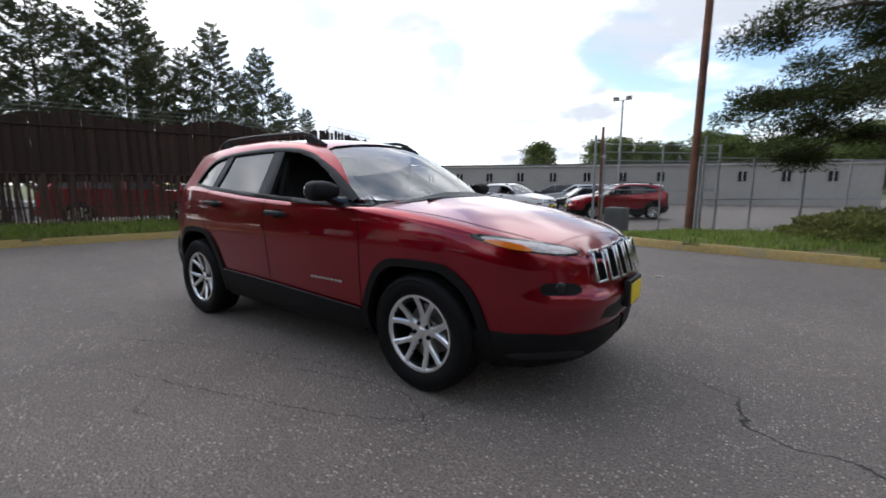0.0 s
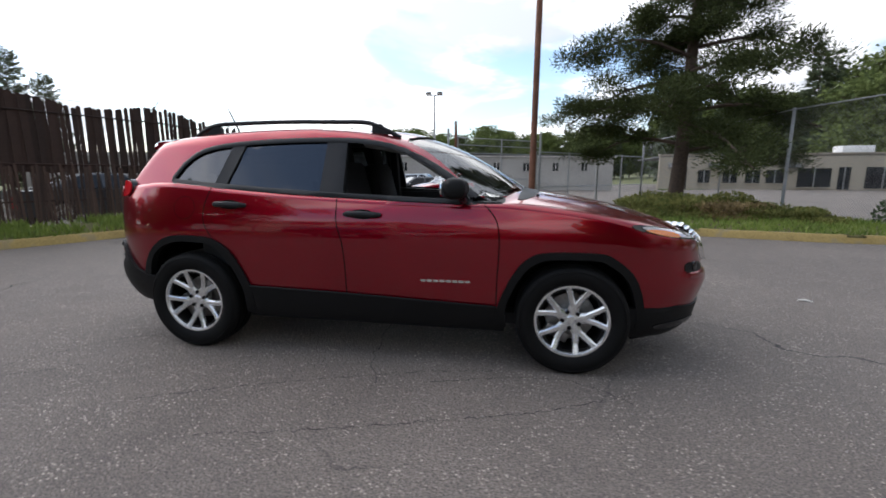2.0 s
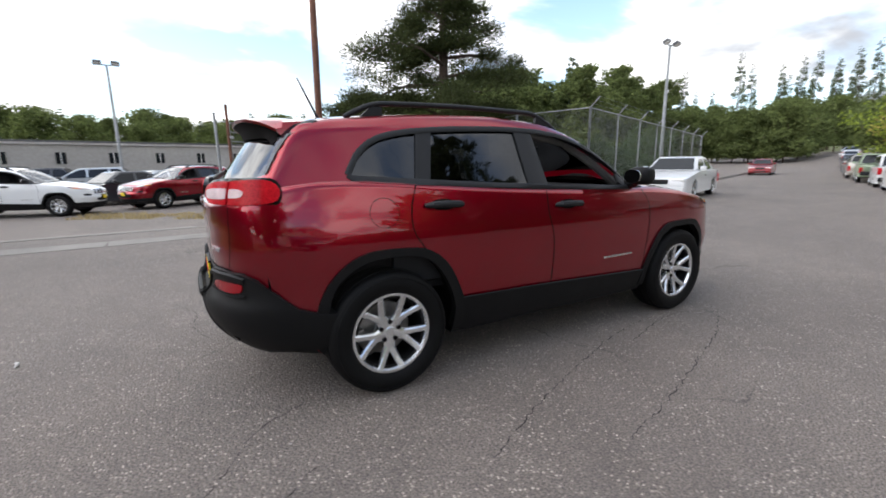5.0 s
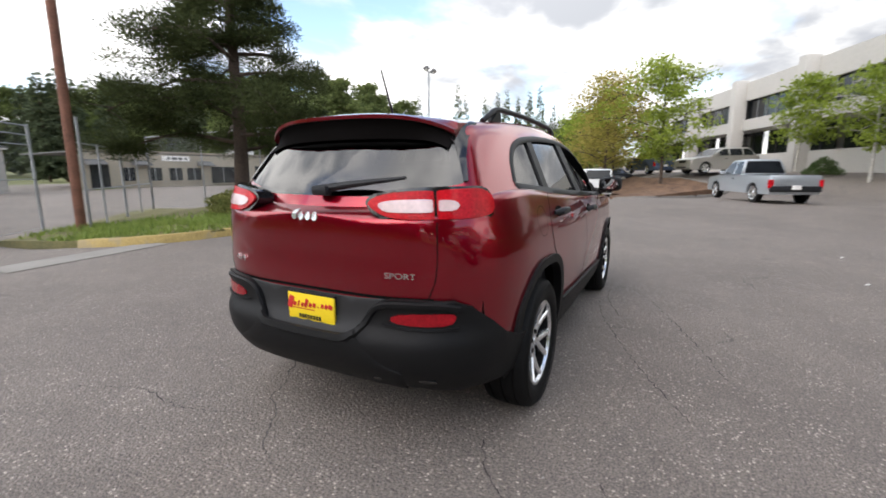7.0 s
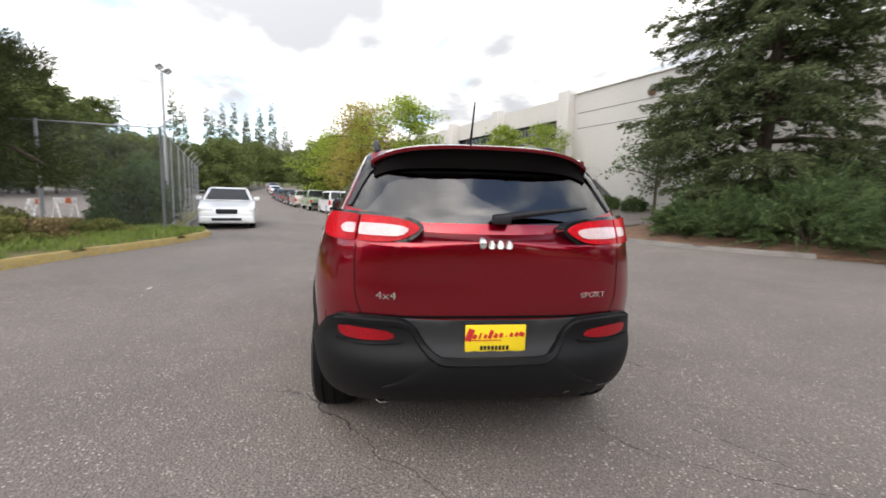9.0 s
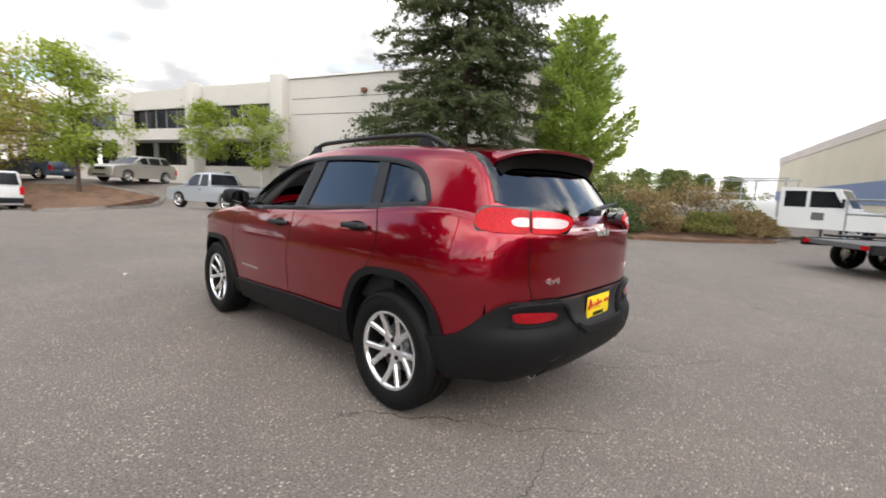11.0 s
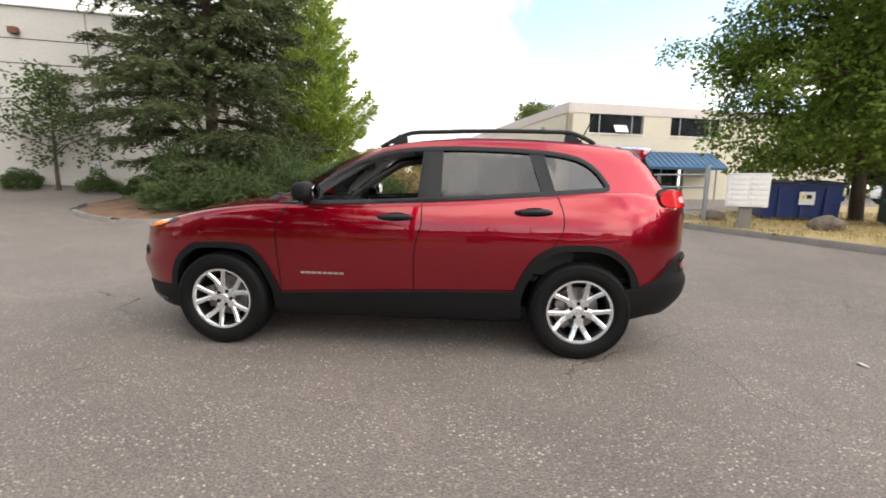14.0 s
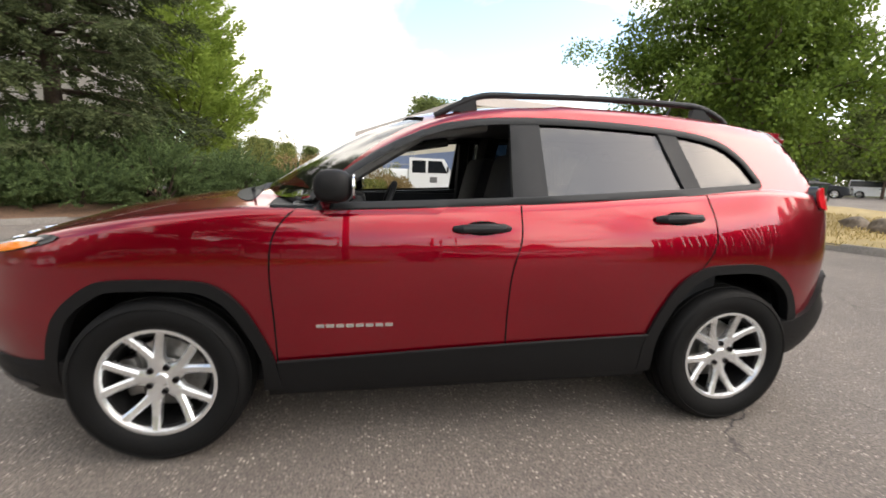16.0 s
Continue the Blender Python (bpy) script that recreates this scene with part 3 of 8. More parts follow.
# grassy rise at the road's far end
rise = Shape()
for i in range(13):
    for j in range(5):
        x, y = 118 + j * 22, 8 + i * 9
        rise.v.append((x, y, terrain(x, y) - 0.4 + [0, 1.6, 3.2, 4.4, 4.8][j] + 0.4 * noise.noise(Vector((x * 0.05, y * 0.05, 3)))))
for i in range(12):
    for j in range(4):
        rise.f.append((i * 5 + j, i * 5 + j + 1, i * 5 + j + 6, i * 5 + j + 5))
solo("grass_rise", rise, FIELD, "green grassy rise at the end of the road", "hill", kind="structure")


# ---- buildings ----
def wall_frame(origin, u):
    """Matrix with local x along the wall, y outwards, z up."""
    u = Vector((*u, 0)).normalized()
    n = Vector((-u.y, u.x, 0))
    return Matrix(((u.x, n.x, 0, origin[0]), (u.y, n.y, 0, origin[1]), (0, 0, 1, origin[2]), (0, 0, 0, 1)))


def long_building():
    """Two-storey tilt-up office: piers, recessed glazing, plain end panel."""
    b = thing("office_building", "pale grey concrete office building with tall piers and dark recessed windows", "building", m=wall_frame((26.16, -12.54, 0.35), (0.94, 0.342)))
    # lengths below run from the first pier to the end wall, against local x
    def lay(name, sh, mat, parent):
        sh.v = [(-x, y, z) for x, y, z in sh.v]
        return part(name, sh, mat, parent)

    wl_ = Shape()
    wl_.box((8.5, -0.2, 3.75), (17, 0.4, 9.2))
    lay("end_wall", wl_, WALL_GREY, b)
    for z, d in ((5.95, 0.03), (7.0, 0.03)):
        lay("panel_joint", Shape().box((8.6, 0.004, z), (16.6, 0.012, 0.035)), DARK_VOID, b)
    lay("panel_joint", Shape().box((9.0, 0.005, 3.6), (0.03, 0.014, 9.4)), DARK_VOID, b)
    lay("coping", Shape().box((8.5, -0.15, 8.4), (17, 0.56, 0.09)), WALL_WHITE, b)
    bays = [(-1.1, -8.9), (-9.7, -17.5), (-18.3, -26.1), (-26.9, -34.7), (-35.5, -44)]
    for x0, x1 in bays:
        c, w = (x0 + x1) / 2, abs(x1 - x0)
        lay("parapet_wall", Shape().box((c, -0.35, 7.65), (w, 0.3, 1.5)), WALL_GREY, b)
        lay("spandrel_wall", Shape().box((c, -0.35, 4.87), (w, 0.3, 0.9)), WALL_GREY, b)
        lay("soffit", Shape().box((c, -1.5, 4.5), (w, 2.4, 0.12)), WALL_WHITE, b)
        lay("plinth_wall", Shape().box((c, -0.5, 1.4), (w, 0.5, 1.9)), WALL_GREY, b)
        win = lay("window", Shape().box((c, -0.6, 6.1), (w, 0.06, 1.65)), DARK_GLASS, b)
        n = max(3, int(w / 1.3))
        for i in range(1, n):
            lay("mullion", Shape().box((x1 + w * i / n, -0.55, 6.1), (0.06, 0.08, 1.65)), GALV, win)
        lo = lay("recess_glazing", Shape().box((c, -2.4, 2.9), (w, 0.08, 3.2)), DARK_GLASS, b)
        for i in range(1, n):
            lay("mullion", Shape().box((x1 + w * i / n, -2.33, 2.9), (0.08, 0.08, 3.2)), DARK_VOID, lo)
    for x in (-0.55, -9.3, -17.9, -26.5, -35.1):
        lay("pier", Shape().box((x, 0.15, 3.95), (1.1 if x > -1 else 0.8, 1.0, 9.3), bevel=0.03), WALL_GREY, b)
    lay("roof", Shape().box((-13.5, -9, 7.9), (61, 17, 0.2)), ROOF_DARK, b)
    lay("back_wall", Shape().box((-13.5, -17.6, 3.7), (61, 0.3, 9.2)), WALL_GREY, b)
    lay("side_wall", Shape().box((16.85, -9, 3.7), (0.3, 17, 9.2)), WALL_GREY, b)
    lay("wall_lamp", Shape().box((6.3, 0.14, 7.3), (0.35, 0.26, 0.28), bevel=0.04), RUST, b)
    lay("doorway", Shape().box((1.4, 0.012, 3.35), (1.0, 0.03, 2.1)), WALL_GREY, b)
    # outside steel stair down to the car park
    st = lay("stair", Shape().box((1.4, 0.7, 2.3), (2.2, 1.2, 0.16)), ROOF_DARK, b)
    for i in range(8):
        lay("step", Shape().box((2.65 + i * 0.24, 0.7, 2.12 - i * 0.17), (0.3, 1.1, 0.04)), ROOF_DARK, st)
    for y in (0.15, 1.25):
        lay("handrail", Shape().tube([(0.3, y, 3.15), (2.5, y, 3.15), (4.4, y, 1.8)], 0.014, 6), GALV, st)
        lay("stringer", Shape().tube([(2.5, y, 2.2), (4.5, y, 0.8)], 0.08, 4), ROOF_DARK, st)
        for x, z in ((0.3, 2.3), (2.5, 2.3), (3.4, 1.6), (4.3, 0.95)):
            lay("baluster", Shape().tube([(x, y, z), (x, y, z + 0.9)], 0.01, 5), GALV, st)
    # low concrete steps up to the recessed entrance
    cs = lay("entrance_steps", Shape().box((-5.6, 0.5, 0.75), (1.7, 0.35, 0.3)), CONCRETE, b)
    for i in range(5):
        lay("step", Shape().box((-5.6, 0.75 + i * 0.3, 0.82 - i * 0.16), (1.7, 0.34, 0.15)), WALL_WHITE, cs)
    return b


def blue_building():
    b = thing("blue_trim_building", "cream two-storey building with a blue metal awning and blue band", "building", m=wall_frame((-5.8, -23.9, 0), (0.957, 0.29)))
    # local x runs back to the corner at 0 (front is x < 0), y towards the yard
    def run(name, x0, x1, z0, z1, mat, y=0.0, t=0.3, parent=b):
        return part(name, Shape().box(((x0 + x1) / 2, y - t / 2, (z0 + z1) / 2), (abs(x1 - x0), t, z1 - z0)), mat, parent)
    # front wall round its openings
    run("front_wall", -22, 0, 3.3, 4.45, WALL_CREAM)
    run("front_wall", -1.4, 0, 4.45, 5.6, WALL_CREAM)
    run("front_wall", -7.2, -5.2, 4.45, 5.6, WALL_CREAM)
    run("front_wall", -22, -11, 4.45, 5.6, WALL_CREAM)
    run("front_parapet", -22, 0.02, 5.6, 6.2, WALL_PARAPET, 0.04, 0.36)
    run("front_wall", -2.2, 0, -0.5, 3.3, WALL_CREAM)
    run("front_wall", -22, -8.5, -0.5, 3.3, WALL_CREAM)
    for x0, x1 in ((-5.2, -1.4), (-11, -7.2)):
        w = run("window", x0, x1, 4.45, 5.6, DARK_GLASS, -0.12, 0.05)
        for x in (x0 + 0.04, x1 - 0.04, x0 + (x1 - x0) * 0.2, x0 + (x1 - x0) * 0.8):
            run("window_frame", x - 0.035, x + 0.035, 4.45, 5.6, GALV, -0.08, 0.08, w)
        run("window_sill", x0 - 0.05, x1 + 0.05, 4.38, 4.45, WALL_WHITE, 0.05, 0.2, w)
        run("blind", x1 - 0.8, x1 - 0.1, 4.5, 5.55, WALL_WHITE, -0.25, 0.03, w)
    part("open_pane", Shape().box((0, 0, 0), (0.9, 0.03, 0.55), pose(-3.6, 0.05, 4.75, 35, 0, 0)), WALL_WHITE, b)
    door = run("entrance_glazing", -8.5, -2.2, -0.2, 3.0, DARK_GLASS, -0.5, 0.06)
    for i in range(6):
        run("entrance_frame", -8.4 + i * 1.22, -8.32 + i * 1.22, -0.2, 3.0, GALV, -0.44, 0.08, door)
    run("entrance_ceiling", -8.5, -2.2, 3.0, 3.3, WALL_CREAM, -0.2, 0.3)
    # awning of standing-seam sheets
    aw = part("awning", Shape().add([(-10.5, 0.05, 3.4), (-1.0, 0.05, 3.4), (-1.0, 1.5, 2.4), (-10.5, 1.5, 2.4), (-10.5, 0.05, 2.3), (-1.0, 0.05, 2.3), (-1.0, 1.5, 2.25), (-10.5, 1.5, 2.25)],
              [(0, 1, 2, 3), (4, 7, 6, 5), (3, 2, 6, 7), (0, 4, 5, 1), (1, 5, 6, 2), (0, 3, 7, 4)]), AWNING, b)
    for i in range(25):
        x = -10.4 + i * 0.39
        part("seam", Shape().tube([(x, 0.06, 3.42), (x, 1.5, 2.42)], 0.022, 4), AWNING, aw)
    # side wall going back
    part("side_wall", Shape().box((-0.15, -14, 1.3), (0.3, 28, 3.4)), WALL_CREAM, b)
    part("side_wall", Shape().box((-0.15, -14, 4.3), (0.3, 28, 2.6)), WALL_CREAM, b)
    part("side_parapet", Shape().box((-0.13, -14, 5.9), (0.36, 28, 0.6)), WALL_PARAPET, b)
    part("blue_band", Shape().box((0.012, -14, 2.35), (0.05, 27.9, 1.25)), WALL_BLUE, b)
    part("roof", Shape().box((-11, -14, 5.75), (22, 28, 0.15)), ROOF_DARK, b)
    part("wall_lamp", Shape().box((0.1, -3.5, 5.0), (0.2, 0.25, 0.25), bevel=0.03), GALV, b)
    for x in (-9.8, -1.5):
        part("awning_post", Shape().tube([(x, 1.3, -0.3), (x, 1.3, 2.3)], 0.05, 8), GALV, b)
    return b


def tan_building():
    b = thing("tan_building", "low tan block building with dark shopfront windows across the lot", "building", m=wall_frame((37.8, 40.7, -0.4), (-0.9974, 0.0728)))
    L = 23.4
    part("wall", Shape().box((L / 2, -0.2, 1.75), (L, 0.4, 3.5)), WALL_TAN, b)
    part("coping", Shape().box((L / 2, -0.15, 3.53), (L + 0.2, 0.6, 0.1)), WALL_TAN, b)
    part("roof", Shape().box((L / 2, -6, 3.35), (L, 12, 0.1)), ROOF_DARK, b)
    part("rooftop_unit", Shape().box((5.5, -4, 3.9), (2.6, 1.5, 0.9), bevel=0.05), WALL_WHITE, b)
    for x, w, z, h in ((2.0, 0.9, 1.05, 2.1), (5.2, 2.6, 1.1, 1.9), (8.1, 0.9, 1.05, 2.0), (10.4, 2.6, 1.1, 1.7), (13.5, 1.4, 1.2, 1.2), (15.3, 1.2, 1.2, 1.2), (17.2, 1.2, 1.2, 1.2), (19.4, 1.0, 1.2, 1.2), (21.6, 1.4, 1.05, 2.1)):
        wi = part("window", Shape().box((x, 0.03, z + 0.25), (w, 0.06, h)), DARK_GLASS, b)
        part("window_frame", Shape().box((x, 0.06, z + 0.25), (0.07, 0.05, h)), GALV, wi)
        part("window_sill", Shape().box((x, 0.08, z + 0.2 - h / 2), (w + 0.1, 0.14, 0.07)), WALL_TAN, wi)
    for x in (12.4, 18.4, 21.9):
        part("canopy", Shape().prism([(0.0, 2.75), (0.9, 2.35), (0.9, 2.25), (0.0, 2.3)], "x", x - 0.7, x + 0.7), ROOF_DARK, b)
    sg = part("sign_board", Shape().box((15.2, 0.08, 2.95), (2.6, 0.08, 0.5)), WALL_WHITE, b)
    for i, w in enumerate((0.3, 0.5, 0.7, 0.35)):
        part("sign_bar", Shape().box((14.25 + i * 0.55, 0.125, 2.95), (w * 0.7, 0.02, 0.22)), ROOF_DARK, sg)
    part("planting_strip", Shape().box((L / 2, 0.6, 0.1), (L, 0.8, 0.3), bevel=0.05), FAR_LEAF, b)
    return b


def pale_shed():
    b = thing("storage_shed_row", "long low pale shed with small dark windows behind the car lot", "building", m=wall_frame((10, 41.5, -0.4), (-0.955, -0.297)))
    L = 52
    part("wall", Shape().box((L / 2, -0.2, 1.7), (L, 0.4, 3.4)), WALL_PALE, b)
    part("roof", Shape().box((L / 2, -4, 3.45), (L + 0.4, 8.6, 0.12)), ROOF_DARK, b)
    part("fascia", Shape().box((L / 2, 0.12, 3.36), (L + 0.4, 0.12, 0.2)), WALL_WHITE, b)
    for i in range(17):
        w = part("window", Shape().box((3 + i * 2.9, 0.03, 2.35), (0.55, 0.05, 0.75)), DARK_GLASS, b)
        part("window_frame", Shape().box((3 + i * 2.9, 0.05, 2.35), (0.05, 0.04, 0.75)), WALL_WHITE, w)
    return b


long_building()
blue_building()
tan_building()
pale_shed()


# ---- the red sport utility car ----
PAINT = surface("deep_cherry_paint", (0.225, 0.0005, 0.0095), 0.28, 0.8, vary=0.06, scale=1.5, grain=900, coat=1.0, tint=(0.265, 0.0007, 0.0115), spec=0.0, coat_rough=0.01, coat_ior=1.56)
CLAD = surface("black_moulded_plastic", (0.006, 0.006, 0.0065), 0.55, vary=0.15, scale=3, grain=500, bump=0.12, spec=0.2)
GLOSS_BLACK = surface("gloss_black_trim", (0.008, 0.008, 0.009), 0.12, vary=0.1, spec=0.6)
SATIN_BLACK = surface("satin_black_trim", (0.014, 0.015, 0.017), 0.5, vary=0.1, spec=0.25)
RUBBER = surface("tyre_rubber", (0.004, 0.004, 0.0042), 0.65, vary=0.2, scale=6, grain=120, bump=0.15, spec=0.18)
ALLOY = surface("silver_alloy", (0.76, 0.77, 0.78), 0.26, 0.85, vary=0.06, scale=4, grain=200)
STEEL = surface("brake_steel", (0.3, 0.29, 0.28), 0.4, 0.9, vary=0.2, scale=8)
CHROME = surface("bright_chrome", (0.82, 0.82, 0.83), 0.08, 1.0, vary=0.03)
# near-black for panel gaps; also paints in the shade of hollows
GAP_SHADE = surface("gap_and_shade_black", (0.005, 0.004, 0.004), 0.8, vary=0.1, spec=0.08)
LENS_RED = surface("red_lamp_lens", (0.34, 0.003, 0.008), 0.25, vary=0.2, scale=6, grain=90, coat=0.15, spec=0.1, tint=(0.55, 0.012, 0.02))
LENS_DEEP = surface("deep_red_reflector", (0.2, 0.002, 0.006), 0.25, vary=0.2, scale=6, grain=90, coat=0.6, spec=0.1, tint=(0.26, 0.004, 0.01))
LENS_CLEAR = surface("clear_lamp_lens", (0.5, 0.46, 0.46), 0.2, 0.2, vary=0.2, scale=14, grain=60, coat=1.0)
LENS_AMBER = surface("amber_lamp_lens", (0.8, 0.2, 0.015), 0.15, vary=0.15, scale=14, coat=1.0)
SEAT = surface("black_seat_cloth", (0.018, 0.018, 0.02), 0.9, vary=0.2, scale=8, grain=300, bump=0.2)
RECESS = surface("charcoal_plastic", (0.022, 0.022, 0.023), 0.6, vary=0.15, scale=4, grain=400, bump=0.1, spec=0.3)
TRIM_GREY = surface("grey_cabin_trim", (0.16, 0.16, 0.16), 0.8, vary=0.1)
LENS_PINK = surface("pale_red_lamp_lens", (0.64, 0.48, 0.48), 0.2, vary=0.15, scale=14, grain=60, coat=0.6)
PLATE_YELLOW = surface("yellow_plate", (0.85, 0.62, 0.02), 0.45, vary=0.05)
PLATE_RED = surface("red_plate_print", (0.5, 0.02, 0.02), 0.5, vary=0.05)
PRIVACY = glass_mat("privacy_glass", (0.04, 0.045, 0.05), 0.015, ior=1.66)
CLEAR = glass_mat("windscreen_glass", (0.55, 0.6, 0.59), 0.01, ior=2.9)
MIRROR = surface("mirror_glass", (0.9, 0.9, 0.9), 0.01, 1.0, vary=0.01)

car = thing("sport_utility_car", "deep red sport utility car with black cladding and open front windows", "car")

# lower body, as level lines from the nose round the side to the tail
FRONT_X = [(0.18, 2.04), (0.22, 2.14), (0.30, 2.24), (0.42, 2.275), (0.52, 2.31), (0.61, 2.325), (0.68, 2.29), (0.75, 2.27), (0.84, 2.25), (0.9, 2.22), (0.98, 2.14), (1.3, 2.05)]
REAR_X = [(0.2, -1.9), (0.3, -2.05), (0.38, -2.15), (0.46, -2.215), (0.54, -2.235), (0.585, -2.232), (0.62, -2.205), (0.69, -2.188), (0.755, -2.192), (0.82, -2.2), (0.95, -2.2), (1.05, -2.205), (1.12, -2.2), (1.18, -2.165), (1.3, -2.1)]
SIDE_Y = [(0.2, 0.80), (0.28, 0.845), (0.36, 0.874), (0.48, 0.894), (0.6, 0.907), (0.72, 0.917), (0.82, 0.9205), (0.9, 0.9185), (0.95, 0.9135), (1.0, 0.905), (1.06, 0.8915), (1.12, 0.8755), (1.18, 0.858), (1.24, 0.84)]
SHOULDER = [(-2.2, 1.1), (-2.05, 1.16), (-1.8, 1.205), (-1.5, 1.215), (-1.0, 1.175), (-0.5, 1.14), (0.0, 1.115), (0.5, 1.095), (0.9, 1.085), (1.2, 1.06), (1.5, 1.025), (1.8, 0.97), (2.0, 0.92), (2.12, 0.875), (2.2, 0.83)]
CROWN = [(-2.2, 1.12), (-1.9, 1.22), (-1.0, 1.18), (0.5, 1.1), (0.8, 1.12), (0.95, 1.165), (1.2, 1.145), (1.5, 1.11), (1.8, 1.05), (2.0, 0.985), (2.12, 0.93), (2.2, 0.86)]
FLOOR_Z = [(-2.2, 0.36), (-1.9, 0.3), (-1.3, 0.26), (0, 0.25), (1.3, 0.23), (1.8, 0.2), (2.2, 0.22)]


def plan(kind, u, z):
    """Point of the level line at height z: kind 'f' and 'r' run round the ends (u in 0..1 from the middle), 's' down the side (u is x)."""
    ys = spline(z, SIDE_Y)
    if kind == "s":
        return u, ys * (1 - 0.012 * u * u)
    a = u * math.pi / 2
    if kind == "f":
        x0, xe, n = 1.15, spline(z, FRONT_X), 3.1
    else:
        x0, xe, n = -1.25, spline(z, REAR_X), 3.7
    x = x0 + (xe - x0) * max(0.0, math.cos(a)) ** (2 / n)
    y = ys * max(0.0, math.sin(a)) ** (2 / n) * (1 - 0.012 * x0 * x0 - 0.02 * abs(x - x0))
    return x, y


def lower_hull():
    keys = [("f", i / 26) for i in range(27)] + [("s", 1.15 - 2.4 * i / 40) for i in range(1, 40)] + [("r", 1 - i / 26) for i in range(27)]
    levels = np.concatenate([np.linspace(0, 1, 30)])
    cap = 9
    half = []
    for kind, u in keys:
        xr, _ = plan(kind, u, 0.8)
        zb, zs, zc = float(spline(xr, FLOOR_Z)), float(spline(xr, SHOULDER)), float(spline(xr, CROWN))
        row = []
        for k in levels:
            z = zb + (zs - zb) * k
            x, y = plan(kind, u, z)
            row.append((x, y, z))
        x, y, _ = row[-1]
        for j in range(1, cap + 1):
            q = 1 - j / cap
            row.append((x, y * q, zs + (zc - zs) * (1 - q ** 2.2)))
        half.append(row)
    m, n = len(half), len(half[0])
    V = [p for row in half for p in row] + [(x, -y, z) for row in half for x, y, z in row]
    F = []
    o = m * n
    for i in range(m - 1):
        for j in range(n - 1):
            F.append((i * n + j, (i + 1) * n + j, (i + 1) * n + j + 1, i * n + j + 1))
            F.append((o + i * n + j, o + i * n + j + 1, o + (i + 1) * n + j + 1, o + (i + 1) * n + j))
        F.append((i * n, o + i * n, o + (i + 1) * n, (i + 1) * n))
    return V, F


ROOF = [(-2.16, 1.02), (-2.13, 1.12), (-2.09, 1.21), (-1.98, 1.37), (-1.9, 1.475), (-1.82, 1.545), (-1.7, 1.575), (-1.5, 1.6), (-1.2, 1.625), (-0.9, 1.637), (-0.5, 1.64), (-0.2, 1.632), (0.05, 1.615), (0.18, 1.598), (0.35, 1.555), (0.55, 1.48), (0.75, 1.375), (0.9, 1.285), (1.03, 1.2), (1.15, 1.115), (1.25, 1.04)]


def roof_z(x, y, inset=0.0):
    xe = x + 0.5 * y * y if x > -0.4 else x - 0.24 * y * y
    top = float(spline(xe, ROOF)) - 0.1 * y * y - inset
    base = 0.882 * (1 - 0.012 * x * x) - 0.10 * max(0.0, -x - 1.15) ** 1.5 - inset
    side = 1.12 + (base - abs(y)) / (0.44 + 0.1 * max(0.0, min(1.0, abs(y) / 0.9)))
    k = 0.013
    d = max(-30.0, min(30.0, (top - side) / k))
    return top - k * math.log1p(math.exp(d)) if d < 20 else side


def cabin_hull(bottom, inset=0.0):
    def width(x):
        lo, hi = 0.0, 1.05
        if roof_z(x, 0, inset) <= bottom:
            return 0
        for _ in range(30):
            mid = (lo + hi) / 2
            lo, hi = (mid, hi) if roof_z(x, mid, inset) > bottom else (lo, mid)
        return lo
    span = (-1.97, 1.0) if inset else (-2.18, 1.28)
    xs = [x for x in np.linspace(*span, 500) if width(x) > 0.03]
    a, b = xs[0], xs[-1]
    stations = [a + (b - a) * (0.5 - 0.5 * math.cos(math.pi * i / 84)) for i in range(85)]
    V, F = [], []
    n = 57
    for x in stations:
        w = min(width(x), 0.79) if inset else width(x)
        for k in range(n):
            q = 2 * k / (n - 1) - 1
            q = math.copysign(1 - (1 - abs(q)) ** 1.25, q)
            y = w * q
            V.append((x, y, bottom if k in (0, n - 1) else max(bottom, roof_z(x, y, inset))))
    for i in range(len(stations) - 1):
        for k in range(n - 1):
            F.append((i * n + k, (i + 1) * n + k, (i + 1) * n + k + 1, i * n + k + 1))
        F.append((i * n, i * n + n - 1, (i + 1) * n + n - 1, (i + 1) * n))
    F += [tuple(range(n)), tuple((len(stations) - 1) * n + k for k in range(n))]
    return V, F


def tidy(V, F, name):
    me = bpy.data.meshes.new(name)
    me.from_pydata(V, [], F)
    bm = bmesh.new()
    bm.from_mesh(me)
    bmesh.ops.remove_doubles(bm, verts=bm.verts[:], dist=0.0004)
    bmesh.ops.dissolve_degenerate(bm, dist=0.0002, edges=bm.edges[:])
    bmesh.ops.recalc_face_normals(bm, faces=bm.faces[:])
    bm.to_mesh(me)
    bm.free()
    me.shade_smooth()
    return me


class Skin:
    """A hull kept for casting onto and for its smooth normals."""

    def __init__(self, me):
        bm = bmesh.new()
        bm.from_mesh(me)
        bmesh.ops.triangulate(bm, faces=bm.faces[:])
        bm.normal_update()
        bm.verts.ensure_lookup_table()
        self.co = [v.co.copy() for v in bm.verts]
        self.no = [v.normal.copy() for v in bm.verts]
        self.tri = [tuple(v.index for v in f.verts) for f in bm.faces]
        bm.free()
        self.tree = BVHTree.FromPolygons(self.co, self.tri)

    def smooth(self, p, i):
        t = self.tri[i]
        w = poly_3d_calc([self.co[k] for k in t], p)
        n = Vector()
        for k, f in zip(t, w):
            n += self.no[k] * f
        return n.normalized()

    def nearest(self, p):
        q, n, i, d = self.tree.find_nearest(p)
        return q, self.smooth(q, i), d


lower_me = tidy(*lower_hull(), "lower")
LOWER = Skin(lower_me)


